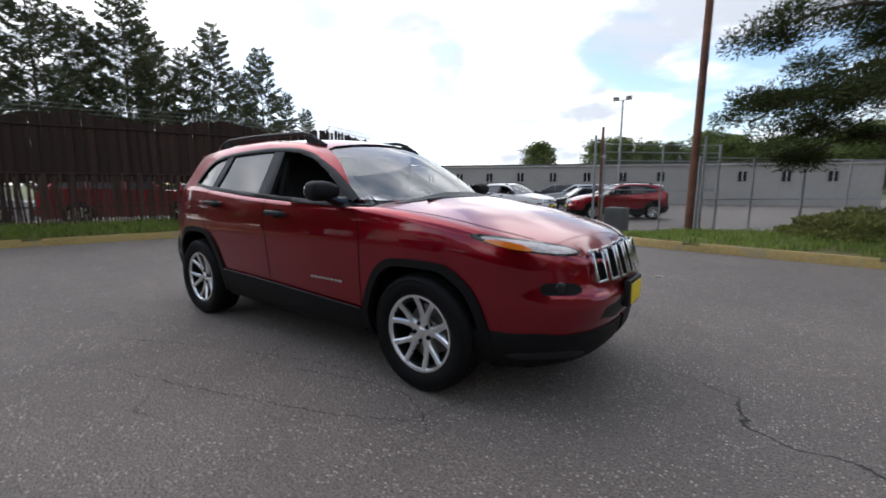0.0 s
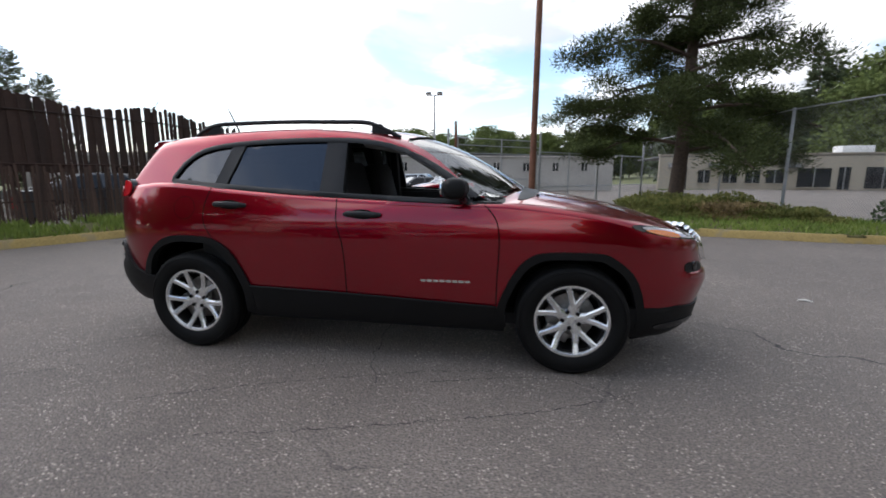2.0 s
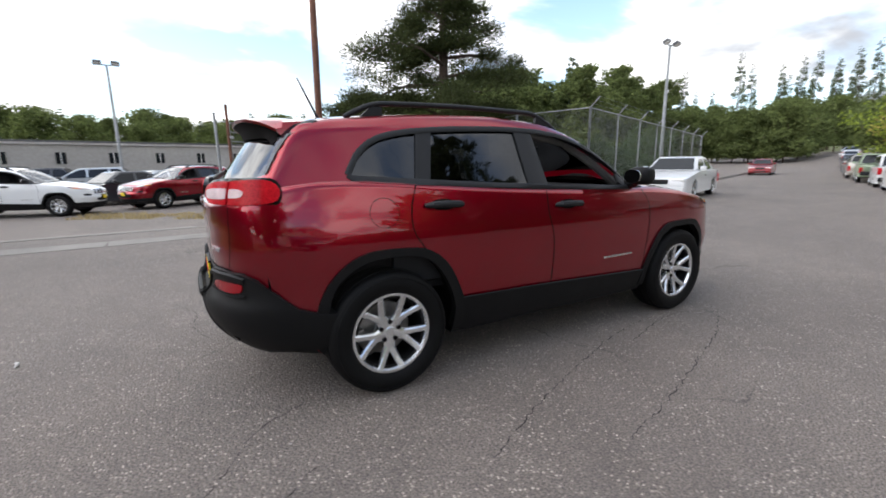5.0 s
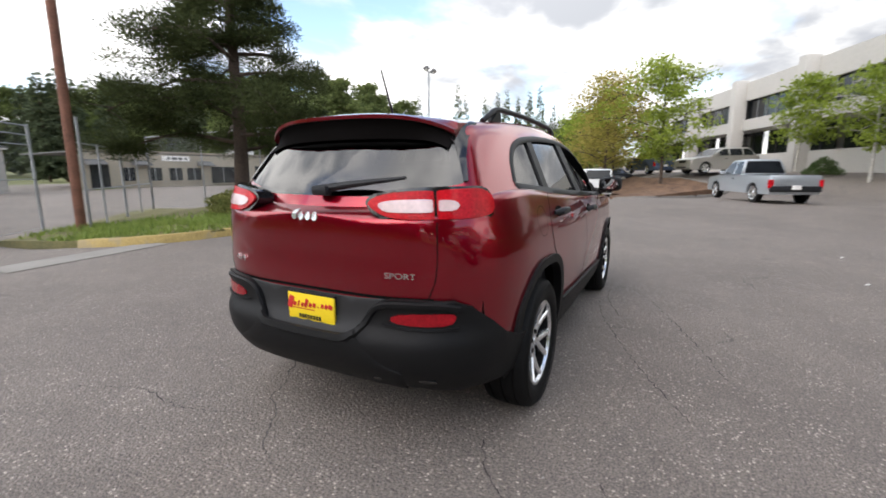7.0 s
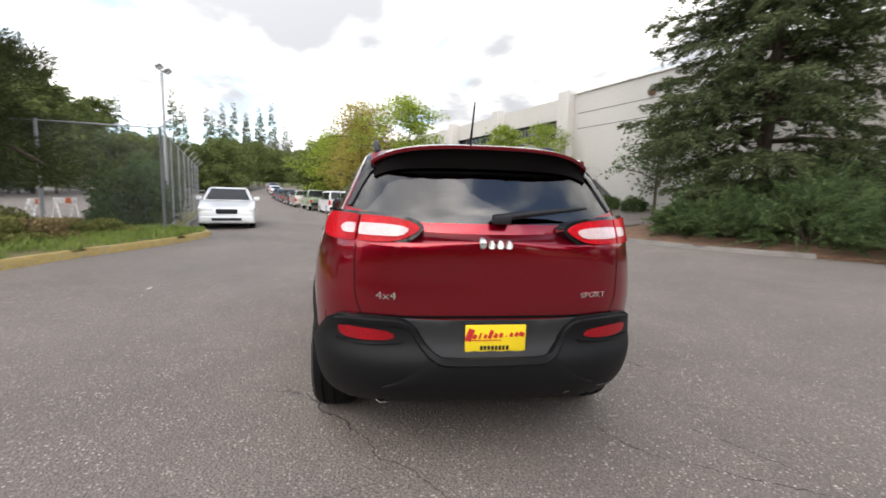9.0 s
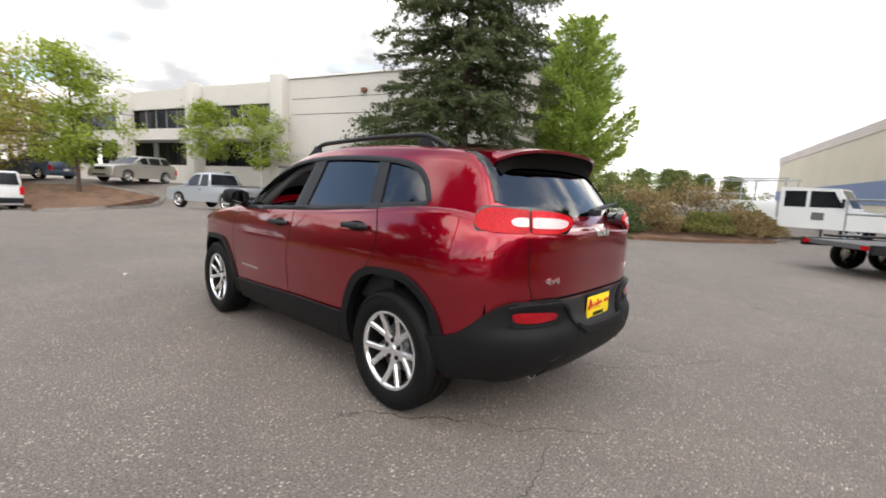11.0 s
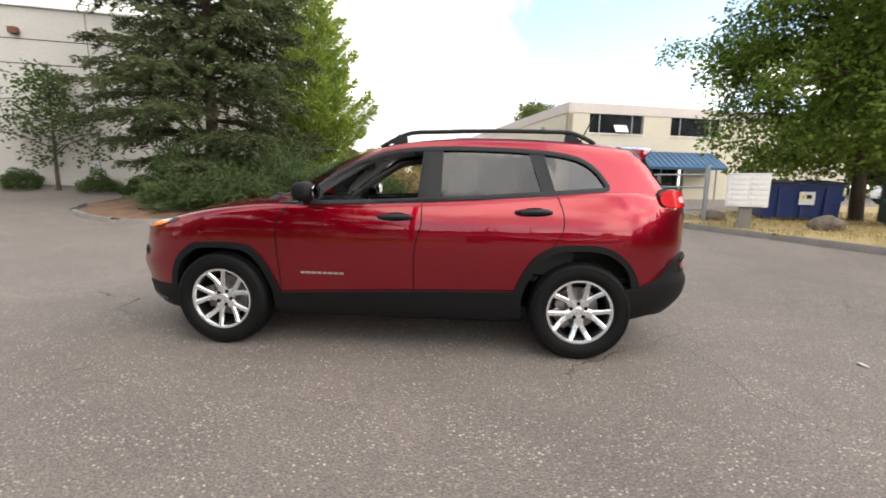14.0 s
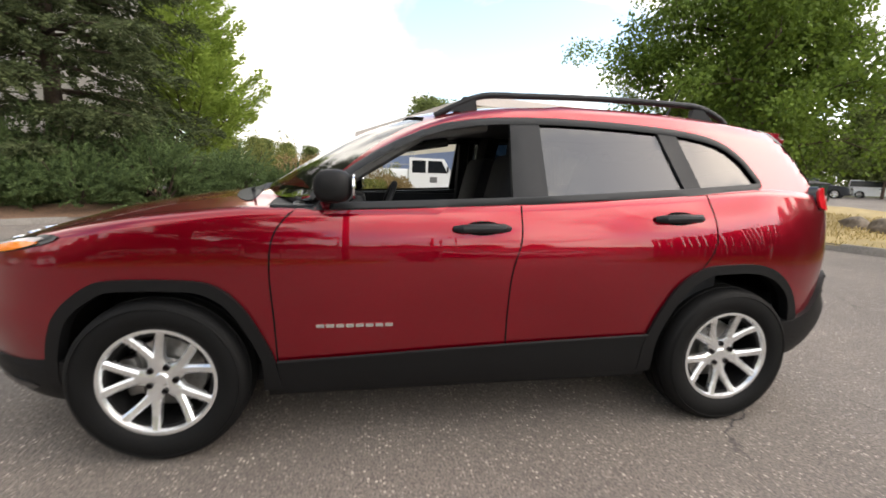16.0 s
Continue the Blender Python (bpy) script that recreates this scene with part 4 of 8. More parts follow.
def tucked(V, F):
    """Draws the foot of the cabin in behind the body sides."""
    out = []
    for x, y, z in V:
        if z < 1.13:
            s = math.copysign(1, y)
            q = LOWER.tree.ray_cast(Vector((x, 3 * s, z)), Vector((0, -s, 0)))[0]
            if q is not None and abs(y) > abs(q.y) - 0.004:
                y = s * (abs(q.y) - 0.004)
            if x < -1.6:
                q = LOWER.tree.ray_cast(Vector((-4, y, z)), Vector((1, 0, 0)))[0]
                if q is not None and x < q.x + 0.004:
                    x = q.x + 0.004
        out.append((x, y, z))
    return out, F


cabin_me = tidy(*tucked(*cabin_hull(1.0)), "cabin")
cavity_me = tidy(*cabin_hull(0.55, 0.055), "cavity")
CABIN = Skin(cabin_me)


def cast(origin, way, skins=None):
    best = None
    for s in skins or (LOWER, CABIN):
        q, n, i, d = s.tree.ray_cast(Vector(origin), Vector(way).normalized())
        if q is not None and (best is None or d < best[2]):
            best = (q, s.smooth(q, i), d)
    return best


def on_side(side):
    return lambda a, b: cast((a, 3 * side, b), (0, -side, 0))


def on_rear(a, b):
    return cast((-4, a, b), (1, 0, 0))


def on_nose(a, b):
    return cast((4, a, b), (-1, 0, 0))


def round_rear(side):
    return lambda a, b: cast((-1.3 - 3 * math.cos(radians(a)), 3 * side * math.sin(radians(a)), b), (math.cos(radians(a)), -side * math.sin(radians(a)), 0))


def round_nose(side):
    return lambda a, b: cast((1.2 + 3 * math.cos(radians(a)), 3 * side * math.sin(radians(a)), b), (-math.cos(radians(a)), -side * math.sin(radians(a)), 0))


def on_top(a, b):
    return cast((a, b, 4), (0, 0, -1))


def patch(outline, lay, off=0.002, thick=0.012, res=0.03, stretch=1.0):
    """A plate laid on the hull: a flat outline cast onto it, raised by off, with turned-in edges. stretch scales the first coordinate while filling."""
    flat = [(a / stretch, b) for a, b in outline]
    v, f = filled(flat, res)
    n = len(flat)
    top, low = [], []
    for a, b in v:
        h = lay(a * stretch, b)
        if h is None:
            h = (Vector(top[-1]) if top else Vector((0, 0, 0)), Vector((0, 0, 1)), 0)
        top.append(tuple(h[0] + h[1] * off))
        low.append(tuple(h[0] + h[1] * (off - thick)))
    sh = Shape()
    sh.add(top, f)
    k = len(sh.v)
    sh.v += low[:n]
    sh.f += [(i, (i + 1) % n, k + (i + 1) % n, k + i) for i in range(n)]
    t = sh.f[0]
    nf = (Vector(sh.v[t[1]]) - Vector(sh.v[t[0]])).cross(Vector(sh.v[t[2]]) - Vector(sh.v[t[0]]))
    h = lay(v[t[0]][0] * stretch, v[t[0]][1])
    if h and nf.dot(h[1]) < 0:
        sh.f = [tuple(reversed(q)) for q in sh.f]
    return sh


def strip(line, lay, width, off=0.001, smooth=True, rise=0.0):
    """A band laid along a line on the hull."""
    pts = bend(line, 10) if smooth else [Vector(p) for p in line]
    run = along(pts, 0.02)
    run.append((pts[-1], (pts[-1] - pts[-2]).normalized()))
    sh = Shape()
    prof = ((-0.5, 0.0), (-0.3, rise), (0.3, rise), (0.5, 0.0))
    rows = 0
    for p, d in run:
        nn = Vector((-d.y, d.x))
        hs = [lay(*(p + nn * width * w)) for w, _ in prof]
        if any(h is None for h in hs):
            continue
        sh.v += [tuple(h[0] + h[1] * (off + r)) for h, (_, r) in zip(hs, prof)]
        rows += 1
    for i in range(rows - 1):
        o = i * 4
        sh.f += [(o + j, o + j + 1, o + 5 + j, o + 4 + j) for j in range(3)]
    return sh


# outlines in side view (x, z)
GLASS_LINE = rounded([(-1.535, 1.235), (-1.5, 1.29), (-1.45, 1.365), (-1.35, 1.44), (-1.2, 1.48), (-0.98, 1.503), (-0.7, 1.517), (-0.35, 1.522), (-0.05, 1.507), (0.18, 1.462), (0.4, 1.362), (0.58, 1.245), (0.74, 1.125), (0.76, 1.105), (0.5, 1.112), (0, 1.133), (-0.5, 1.158), (-1.0, 1.192), (-1.4, 1.222)], 1)
ARCH_F = [(0.93, 0.12), (0.93, 0.45), (1.03, 0.66), (1.13, 0.745), (1.24, 0.765), (1.47, 0.765), (1.56, 0.735), (1.68, 0.63), (1.75, 0.42), (1.75, 0.12)]
ARCH_R = [(-0.93, 0.12), (-0.93, 0.48), (-1.03, 0.69), (-1.15, 0.79), (-1.28, 0.81), (-1.46, 0.805), (-1.59, 0.75), (-1.68, 0.64), (-1.72, 0.42), (-1.72, 0.12)]


def carve(me, cutters, skin, mats, name, parent, under):
    """Cuts the given solids out, keeps the hull's smooth normals, and blackens the cut faces."""
    ob = new(name, me)
    tmp = []
    for c in cutters:
        co = new("cutter", c)
        tmp.append(co)
        md = ob.modifiers.new("cut", "BOOLEAN")
        md.operation, md.solver, md.object = "DIFFERENCE", "EXACT", co
    dg = bpy.context.evaluated_depsgraph_get()
    dg.update()
    out = bpy.data.meshes.new_from_object(ob.evaluated_get(dg))
    ob.modifiers.clear()
    for co in tmp:
        bpy.data.objects.remove(co)
    ob.data = out
    out.materials.clear()
    for mt in mats:
        out.materials.append(mt)
    normals = [None] * len(out.loops)
    idx = []
    for p in out.polygons:
        q, n, d = skin.nearest(p.center)
        outer = d < 0.004 and n.dot(p.normal) > 0.4
        c = p.center
        low = c.z < under or (under < 0.5 and c.x < -1.75 and c.z < 0.52) or (under < 0.5 and c.x > 1.85 and c.z < 0.4) or (under < 0.5 and c.z > 1.0 and abs(c.y) < 0.8 and p.normal.z > 0.8 and -1.3 < c.x < 0.93)
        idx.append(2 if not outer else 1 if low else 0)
        for li in p.loop_indices:
            if outer:
                normals[li] = skin.nearest(out.vertices[out.loops[li].vertex_index].co)[1]
            else:
                normals[li] = p.normal.copy()
    out.polygons.foreach_set("material_index", idx)
    out.shade_smooth()
    out.normals_split_custom_set([tuple(n) for n in normals])
    out.update()
    if parent:
        ob.parent = parent
    return ob


def cutter(outline, axis, d0, d1):
    return Shape().prism(outline, axis, d0, d1).mesh("cutter")


wells = []
for arch in (ARCH_F, ARCH_R):
    o = [tuple(p) for p in bend(arch, 6)]
    wells += [cutter(o, "y", 0.52, 1.3), cutter(o, "y", -1.3, -0.52)]
WIND = rounded([(0.0, 1.135), (0.48, 1.132), (0.745, 1.13), (0.772, 1.17), (0.7, 1.3), (0.615, 1.455), (0.572, 1.525), (0.3, 1.565), (0.0, 1.578), (-0.3, 1.565), (-0.572, 1.525), (-0.615, 1.455), (-0.7, 1.3), (-0.772, 1.17), (-0.745, 1.13), (-0.48, 1.132)], 1)
BACK = rounded([(0.0, 1.195), (0.42, 1.195), (0.5, 1.225), (0.65, 1.248), (0.686, 1.265), (0.63, 1.4), (0.575, 1.49), (0.3, 1.52), (0.0, 1.53), (-0.3, 1.52), (-0.575, 1.49), (-0.63, 1.4), (-0.686, 1.265), (-0.65, 1.248), (-0.5, 1.225), (-0.42, 1.195)], 1)


def back_cutter():
    """A shallow plug behind the rear window that leaves the rear pillars whole."""
    sh = Shape()
    n = len(BACK)
    out, far = [], []
    for y, z in BACK:
        x = cast((-4, y * 0.96, z), (1, 0, 0), (CABIN,))[0].x
        out.append((x - 0.25, y * 1.19, z))
        far.append((x + 0.13, y * 0.9, z))
    sh.v = out + far + [(-2.25, 0, 1.36), (-1.82, 0, 1.36)]
    for i in range(n):
        j = (i + 1) % n
        sh.f += [(i, j, n + j), (i, n + j, n + i), (j, i, 2 * n), (n + i, n + j, 2 * n + 1)]
    return sh.mesh("cutter")


# cut wheel wells take the near-black, so their shade is in the colour
body = carve(lower_me, wells + [cavity_me], LOWER, (PAINT, CLAD, GAP_SHADE), "body", car, 0.3)
body["label"] = "deep cherry red painted lower body"
carve(cabin_me, [cavity_me, cutter(GLASS_LINE, "y", -1.3, 1.3), cutter(WIND, "x", 0.05, 1.5), back_cutter()], CABIN, (PAINT, SATIN_BLACK, SATIN_BLACK), "cabin_shell", car, 1.0)


def inset_pane(outline, lay, name, mat, label, depth=0.012, res=0.06):
    ob = part(name, patch(outline, lay, -depth, 0.004, res), mat, car, label, sharp=60, fix=False)
    ob.visible_shadow = False
    return ob


inset_pane(WIND, lambda a, b: cast((4, a, b), (-1, 0, 0), (CABIN,)), "windscreen", CLEAR, "raked clear windscreen")
inset_pane(BACK, lambda a, b: cast((-4, a, b), (1, 0, 0), (CABIN,)), "rear_window", PRIVACY, "dark tinted rear window", 0.002)
REAR_PANE = [(-1.09, 1.2), (-0.98, 1.505), (-0.3, 1.525), (-0.3, 1.145)]
QUARTER = [(-1.54, 1.232), (-1.5, 1.29), (-1.45, 1.365), (-1.35, 1.44), (-1.2, 1.48), (-1.06, 1.497), (-1.15, 1.2)]
for side in (1, -1):
    lay = on_side(side)
    pane_lay = lambda a, b, s_=side: cast((a, 3 * s_, b), (0, -s_, 0), (CABIN,))
    inset_pane(REAR_PANE, pane_lay, "rear_door_window", PRIVACY, "dark tinted rear door window")
    inset_pane(QUARTER, pane_lay, "quarter_window", PRIVACY, "dark tinted quarter window")
    part("centre_pillar", patch([(-0.335, 1.13), (-0.335, 1.54), (-0.19, 1.535), (-0.165, 1.125)], lay, -0.001, 0.03, 0.06), SATIN_BLACK, car, "black centre pillar trim")
    part("rear_pillar", patch([(-1.155, 1.19), (-1.065, 1.51), (-0.96, 1.52), (-1.06, 1.185)], lay, -0.001, 0.03, 0.06), SATIN_BLACK, car, "black rear pillar trim")
    part("window_surround", strip([Vector(p) for p in GLASS_LINE + GLASS_LINE[:1]], lay, 0.034, 0.001, False, 0.004), SATIN_BLACK, car)
    part("mirror_sail", patch(rounded([(0.74, 1.112), (0.53, 1.118), (0.57, 1.245)], 1), lay, -0.004, 0.02, 0.05), SATIN_BLACK, car)
    # gaps between panels
    part("door_gap", strip([(-0.2, 1.12), (-0.2, 0.97), (-0.16, 0.82), (-0.148, 0.65), (-0.15, 0.44)], lay, 0.007), GAP_SHADE, car)
    part("door_gap", strip([(0.76, 1.12), (0.86, 1.0), (0.885, 0.85), (0.875, 0.62), (0.87, 0.43)], lay, 0.007), GAP_SHADE, car)
    part("door_gap", strip([(-1.16, 1.185), (-1.205, 1.05), (-1.2, 0.93), (-1.13, 0.82)], lay, 0.007), GAP_SHADE, car)
    # cladding: arches and sills
    for arch, inner in ((((0.86, 0.3), (0.885, 0.455), (0.985, 0.67), (1.09, 0.775), (1.22, 0.803), (1.48, 0.803), (1.59, 0.77), (1.72, 0.65), (1.79, 0.455), (1.80, 0.3)), ARCH_F),
                        (((-0.86, 0.3), (-0.87, 0.48), (-0.985, 0.718), (-1.12, 0.823), (-1.27, 0.847), (-1.48, 0.841), (-1.62, 0.772), (-1.72, 0.65), (-1.77, 0.49), (-1.775, 0.36)), ARCH_R)):
        o = bend(arch, 5)
        wx = 1.352 if inner is ARCH_F else -1.352
        i = [Vector((wx + (p[0] - wx) * 0.985, 0.36 + (p[1] - 0.36) * 0.985)) for p in bend([(q[0], max(q[1], 0.29)) for q in inner], 5)]
        ring = [tuple(p) for p in o] + [tuple(p) for p in reversed(i)]
        part("wheel_arch_trim", patch(ring, lay, 0.016, 0.05, 0.04), CLAD, car, "black plastic wheel arch trim")
    part("sill_trim", patch([(0.87, 0.275), (0.875, 0.428), (0.3, 0.456), (-0.15, 0.474), (-0.88, 0.492), (-0.875, 0.275)], lay, 0.014, 0.04, 0.05), CLAD, car, "black plastic sill trim")
    part("sill_highlight", strip([(0.87, 0.428), (-0.15, 0.474), (-0.88, 0.492)], lay, 0.022, 0.012, True, 0.01), CLAD, car)
    # door handles, each over a flat black patch painting its hollow's shade
    for x0, z in ((-0.015, 1.022), (-0.995, 1.072)):
        part("handle_cup", patch(rounded([(x0 - 0.085, z - 0.03), (x0 + 0.07, z - 0.035), (x0 + 0.07, z + 0.03), (x0 - 0.085, z + 0.03)], 2), lay, 0.0012, 0.002, 0.03), GAP_SHADE, car)
        h = lay(x0, z)[0]
        hd = Shape()
        pts = [(x0 - 0.125, h.y + 0.004 * side, z - 0.002), (x0 - 0.09, h.y + 0.035 * side, z + 0.004), (x0, h.y + 0.042 * side, z + 0.004), (x0 + 0.09, h.y + 0.035 * side, z), (x0 + 0.125, h.y + 0.006 * side, z - 0.004)]
        hd.tube(pts, [0.012, 0.02, 0.021, 0.02, 0.013], 10)
        part("door_handle", hd, SATIN_BLACK, car, "black pull door handle")
    # door badge, drawn as plain bright bars
    for k in range(8):
        part("badge_bar", patch([(0.375 + k * 0.042, 0.585), (0.409 + k * 0.042, 0.585), (0.409 + k * 0.042, 0.601), (0.375 + k * 0.042, 0.601)], lay, 0.003, 0.003, 0.05), CHROME, car)
    # outside mirror
    mi = Shape()
    cx, cz = 0.635, 1.195
    for s_, (dx, ry, rz, yy) in enumerate(((0.0, 0.055, 0.042, 0.885), (-0.01, 0.068, 0.062, 0.93), (-0.02, 0.074, 0.07, 0.98), (-0.02, 0.07, 0.068, 1.03), (-0.015, 0.062, 0.06, 1.062), (-0.01, 0.04, 0.04, 1.076))):
        for k in range(18):
            q = 2 * math.pi * k / 18
            c, s2 = math.cos(q), math.sin(q)
            mi.v.append((cx + dx + ry * math.copysign(abs(c) ** 0.72, c), side * yy, cz + 0.95 * rz * math.copysign(abs(s2) ** 0.72, s2)))
        if s_:
            o = (s_ - 1) * 18
            mi.f += [(o + k, o + (k + 1) % 18, o + 18 + (k + 1) % 18, o + 18 + k) for k in range(18)]
    mi.f += [tuple(range(17, -1, -1)), tuple(90 + k for k in range(18))]
    mirror = part("outside_mirror", mi, CLAD, car, "black door mirror housing", sharp=50)
    part("mirror_foot", Shape().tube([(0.66, side * 0.82, 1.12), (0.655, side * 0.88, 1.125), (0.645, side * 0.94, 1.15)], [0.04, 0.035, 0.03], 10), GLOSS_BLACK, mirror)
    part("mirror_pane", Shape().prism(rounded([(side * 0.915, 1.145), (side * 1.05, 1.148), (side * 1.05, 1.24), (side * 0.915, 1.243)], 2), "x", 0.53, 0.538), MIRROR, mirror)
    # roof rail
    ry = 0.565
    def top(x, y):
        return cast((x, y, 4), (0, 0, -1))[0].z
    rail = Shape().tube(bend([(0.16, side * (ry - 0.01), top(0.16, ry) + 0.005), (0.06, side * ry, top(0.06, ry) + 0.03), (-0.08, side * ry, 1.642), (-0.3, side * ry, 1.652), (-0.7, side * ry, 1.66), (-1.1, side * ry, 1.655), (-1.28, side * ry, 1.645), (-1.4, side * ry, top(-1.4, ry) + 0.03), (-1.46, side * (ry - 0.01), top(-1.46, ry) + 0.003)], 5), 0.016, 10)
    rr = part("roof_rail", rail, SATIN_BLACK, car, "black roof rail")
    for x in (0.02, -1.3):
        ft = Shape()
        d = 0.1 if x < -1 else -0.1
        z0 = top(x, ry) - 0.005
        ft.prism([(x - 0.07, z0), (x + 0.07, z0), (x + 0.03 + d * 0.3, 1.632), (x - 0.03 + d * 0.3, 1.632)], "y", side * ry - 0.014, side * ry + 0.014)
        part("rail_foot", ft, SATIN_BLACK, rr)

part("cowl", patch(rounded([(1.03, -0.7), (1.12, -0.5), (1.17, 0.0), (1.12, 0.5), (1.03, 0.7), (0.98, 0.68), (1.06, 0.0), (0.98, -0.68)], 1), lambda a, b: cast((a, b, 4), (0, 0, -1)), 0.004, 0.02, 0.06), SATIN_BLACK, car, "black cowl below the windscreen")
# fuel flap ring on the offside
fl = [(-1.365 + 0.085 * math.cos(q * math.pi / 16), 1.045 + 0.08 * math.sin(q * math.pi / 16)) for q in range(33)]
part("fuel_flap_gap", strip([Vector(p) for p in fl], on_side(-1), 0.003, 0.0006, False), GAP_SHADE, car)


# ---- tail ----
def lamp_face(side):
    """A nearly upright face that follows the tail's plan, for the lamps."""
    base = round_rear(side)

    def lay(a, b):
        h = base(a, min(b, 1.1))
        over = max(0.0, b - 1.1)
        p = Vector((h[0].x + 0.2 * over, h[0].y - side * 0.16 * over, b))
        return p, Vector((h[1].x, h[1].y, 0.1)).normalized(), 0
    return lay


for side in (1, -1):
    lay, face = round_rear(side), lamp_face(side)
    lamp_o = rounded([(20.6, 1.178), (21.5, 1.2), (24.5, 1.222), (30, 1.237), (38, 1.245), (47, 1.246), (51, 1.245), (53.6, 1.2), (54, 1.125), (51.5, 1.104), (40, 1.1), (29, 1.1), (25, 1.104), (22.5, 1.132), (21, 1.16)], 1)
    tl = part("tail_lamp", patch(lamp_o, face, -0.001, 0.09, 0.012, 60), GLOSS_BLACK, car, "red and clear wrap-round tail lamp")
    part("red_lens", patch(rounded([(21.6, 1.176), (23, 1.197), (27, 1.217), (32, 1.226), (37.2, 1.229), (37.6, 1.222), (37.6, 1.119), (37.2, 1.112), (30, 1.112), (26, 1.121), (23.5, 1.143), (22, 1.163)], 1), face, 0.009, 0.03, 0.012, 60), LENS_RED, tl)
    part("red_lens", patch(rounded([(38.6, 1.112), (38.2, 1.119), (38.2, 1.223), (38.6, 1.23), (45, 1.236), (50, 1.236), (53.2, 1.2), (53.5, 1.14), (51, 1.118), (44, 1.112)], 1), face, 0.009, 0.03, 0.012, 60), LENS_RED, tl)
    part("clear_lens", patch(rounded([(24.2, 1.163), (25, 1.18), (29, 1.19), (36.8, 1.194), (37.3, 1.188), (37.3, 1.145), (36.8, 1.14), (30, 1.138), (26, 1.14)], 1), face, 0.0135, 0.014, 0.012, 60), LENS_PINK, tl)
    part("clear_lens", patch(rounded([(39.0, 1.145), (38.5, 1.15), (38.5, 1.186), (39, 1.191), (42, 1.19), (43.6, 1.172), (42.5, 1.147)], 1), face, 0.0135, 0.014, 0.012, 60), LENS_PINK, tl)
    part("tailgate_gap", strip([(0.63, 1.1), (0.635, 1.0), (0.63, 0.86), (0.6, 0.775)], lambda a, b, s_=side: on_rear(a * s_, b), 0.0045), GAP_SHADE, car)
    # bumper end, reflector, ridge over it
    bo = [(12, 0.40), (12, 0.578), (15.5, 0.59), (19, 0.65), (21.5, 0.72), (24, 0.758), (27, 0.772), (33, 0.776), (42, 0.77), (46.5, 0.738), (52, 0.66), (57, 0.585), (63, 0.545), (70, 0.535), (71.5, 0.38), (60, 0.34), (45, 0.33), (30, 0.345), (20, 0.37)]
    part("bumper_corner", patch(bo, lay, 0.024, 0.08, 0.03, 60), CLAD, car, "black plastic rear bumper corner")
    part("bumper_ridge", strip([(a / 60, b) for a, b in ((15, 0.572), (19.5, 0.63), (22.5, 0.715), (25, 0.745), (29, 0.753), (38, 0.752), (43, 0.738))], lambda a, b, l=lay: l(a * 60, b), 0.03, 0.022, True, 0.014), CLAD, car)
    ro = rounded([(27, 0.668), (27.6, 0.705), (34, 0.717), (41.5, 0.72), (42.5, 0.7), (41, 0.663), (34, 0.655)], 1)
    rf = part("reflector", patch(ro, lay, 0.03, 0.02, 0.025, 60), LENS_DEEP, car, "red bumper reflector")
    part("reflector_lip", strip([(25 / 60, 0.655), (33 / 60, 0.641), (43 / 60, 0.648)], lambda a, b, l=lay: l(a * 60, b), 0.016, 0.025, True, 0.012), CLAD, rf)
part("bumper_centre", patch([(-0.48, 0.36), (-0.5, 0.46), (-0.3, 0.582), (0.3, 0.582), (0.5, 0.46), (0.48, 0.36)], on_rear, 0.03, 0.06, 0.04), CLAD, car, "black plastic rear bumper")
part("plate_recess", patch([(-0.27, 0.575), (-0.42, 0.765), (0.42, 0.765), (0.27, 0.575)], on_rear, 0.004, 0.02, 0.04), RECESS, car, "charcoal recess for the plate")
part("bumper_crease", strip([(0.29, 0.6), (0.25, 0.582), (0.2, 0.576), (0, 0.574), (-0.2, 0.576), (-0.25, 0.582), (-0.29, 0.6)], on_rear, 0.03, 0.03, True, 0.014), CLAD, car)
part("tailgate_gap", strip([(-0.62, 0.772), (0, 0.772), (0.62, 0.772)], on_rear, 0.014), GAP_SHADE, car)
part("bumper_vent", patch([(-0.62, 0.415), (-0.36, 0.415), (-0.36, 0.428), (-0.62, 0.43)], on_rear, 0.034, 0.02, 0.05), GLOSS_BLACK, car)
ex = Shape().lathe([(0.036, -0.1), (0.04, 0.06), (0.034, 0.06), (0.03, -0.1)], 20, pose(-2.04, 0.5, 0.362, 0, 0, 90))
part("exhaust_tip", ex, CHROME, car, "chrome exhaust tip")
# roof spoiler: a red cap drawn out over the rear window, its black underside running down to the glass
on_glass = lambda a, b: cast((-4, a, b), (1, 0, 0), (CABIN,))
cap, under_s = Shape(), Shape()
rows = 29
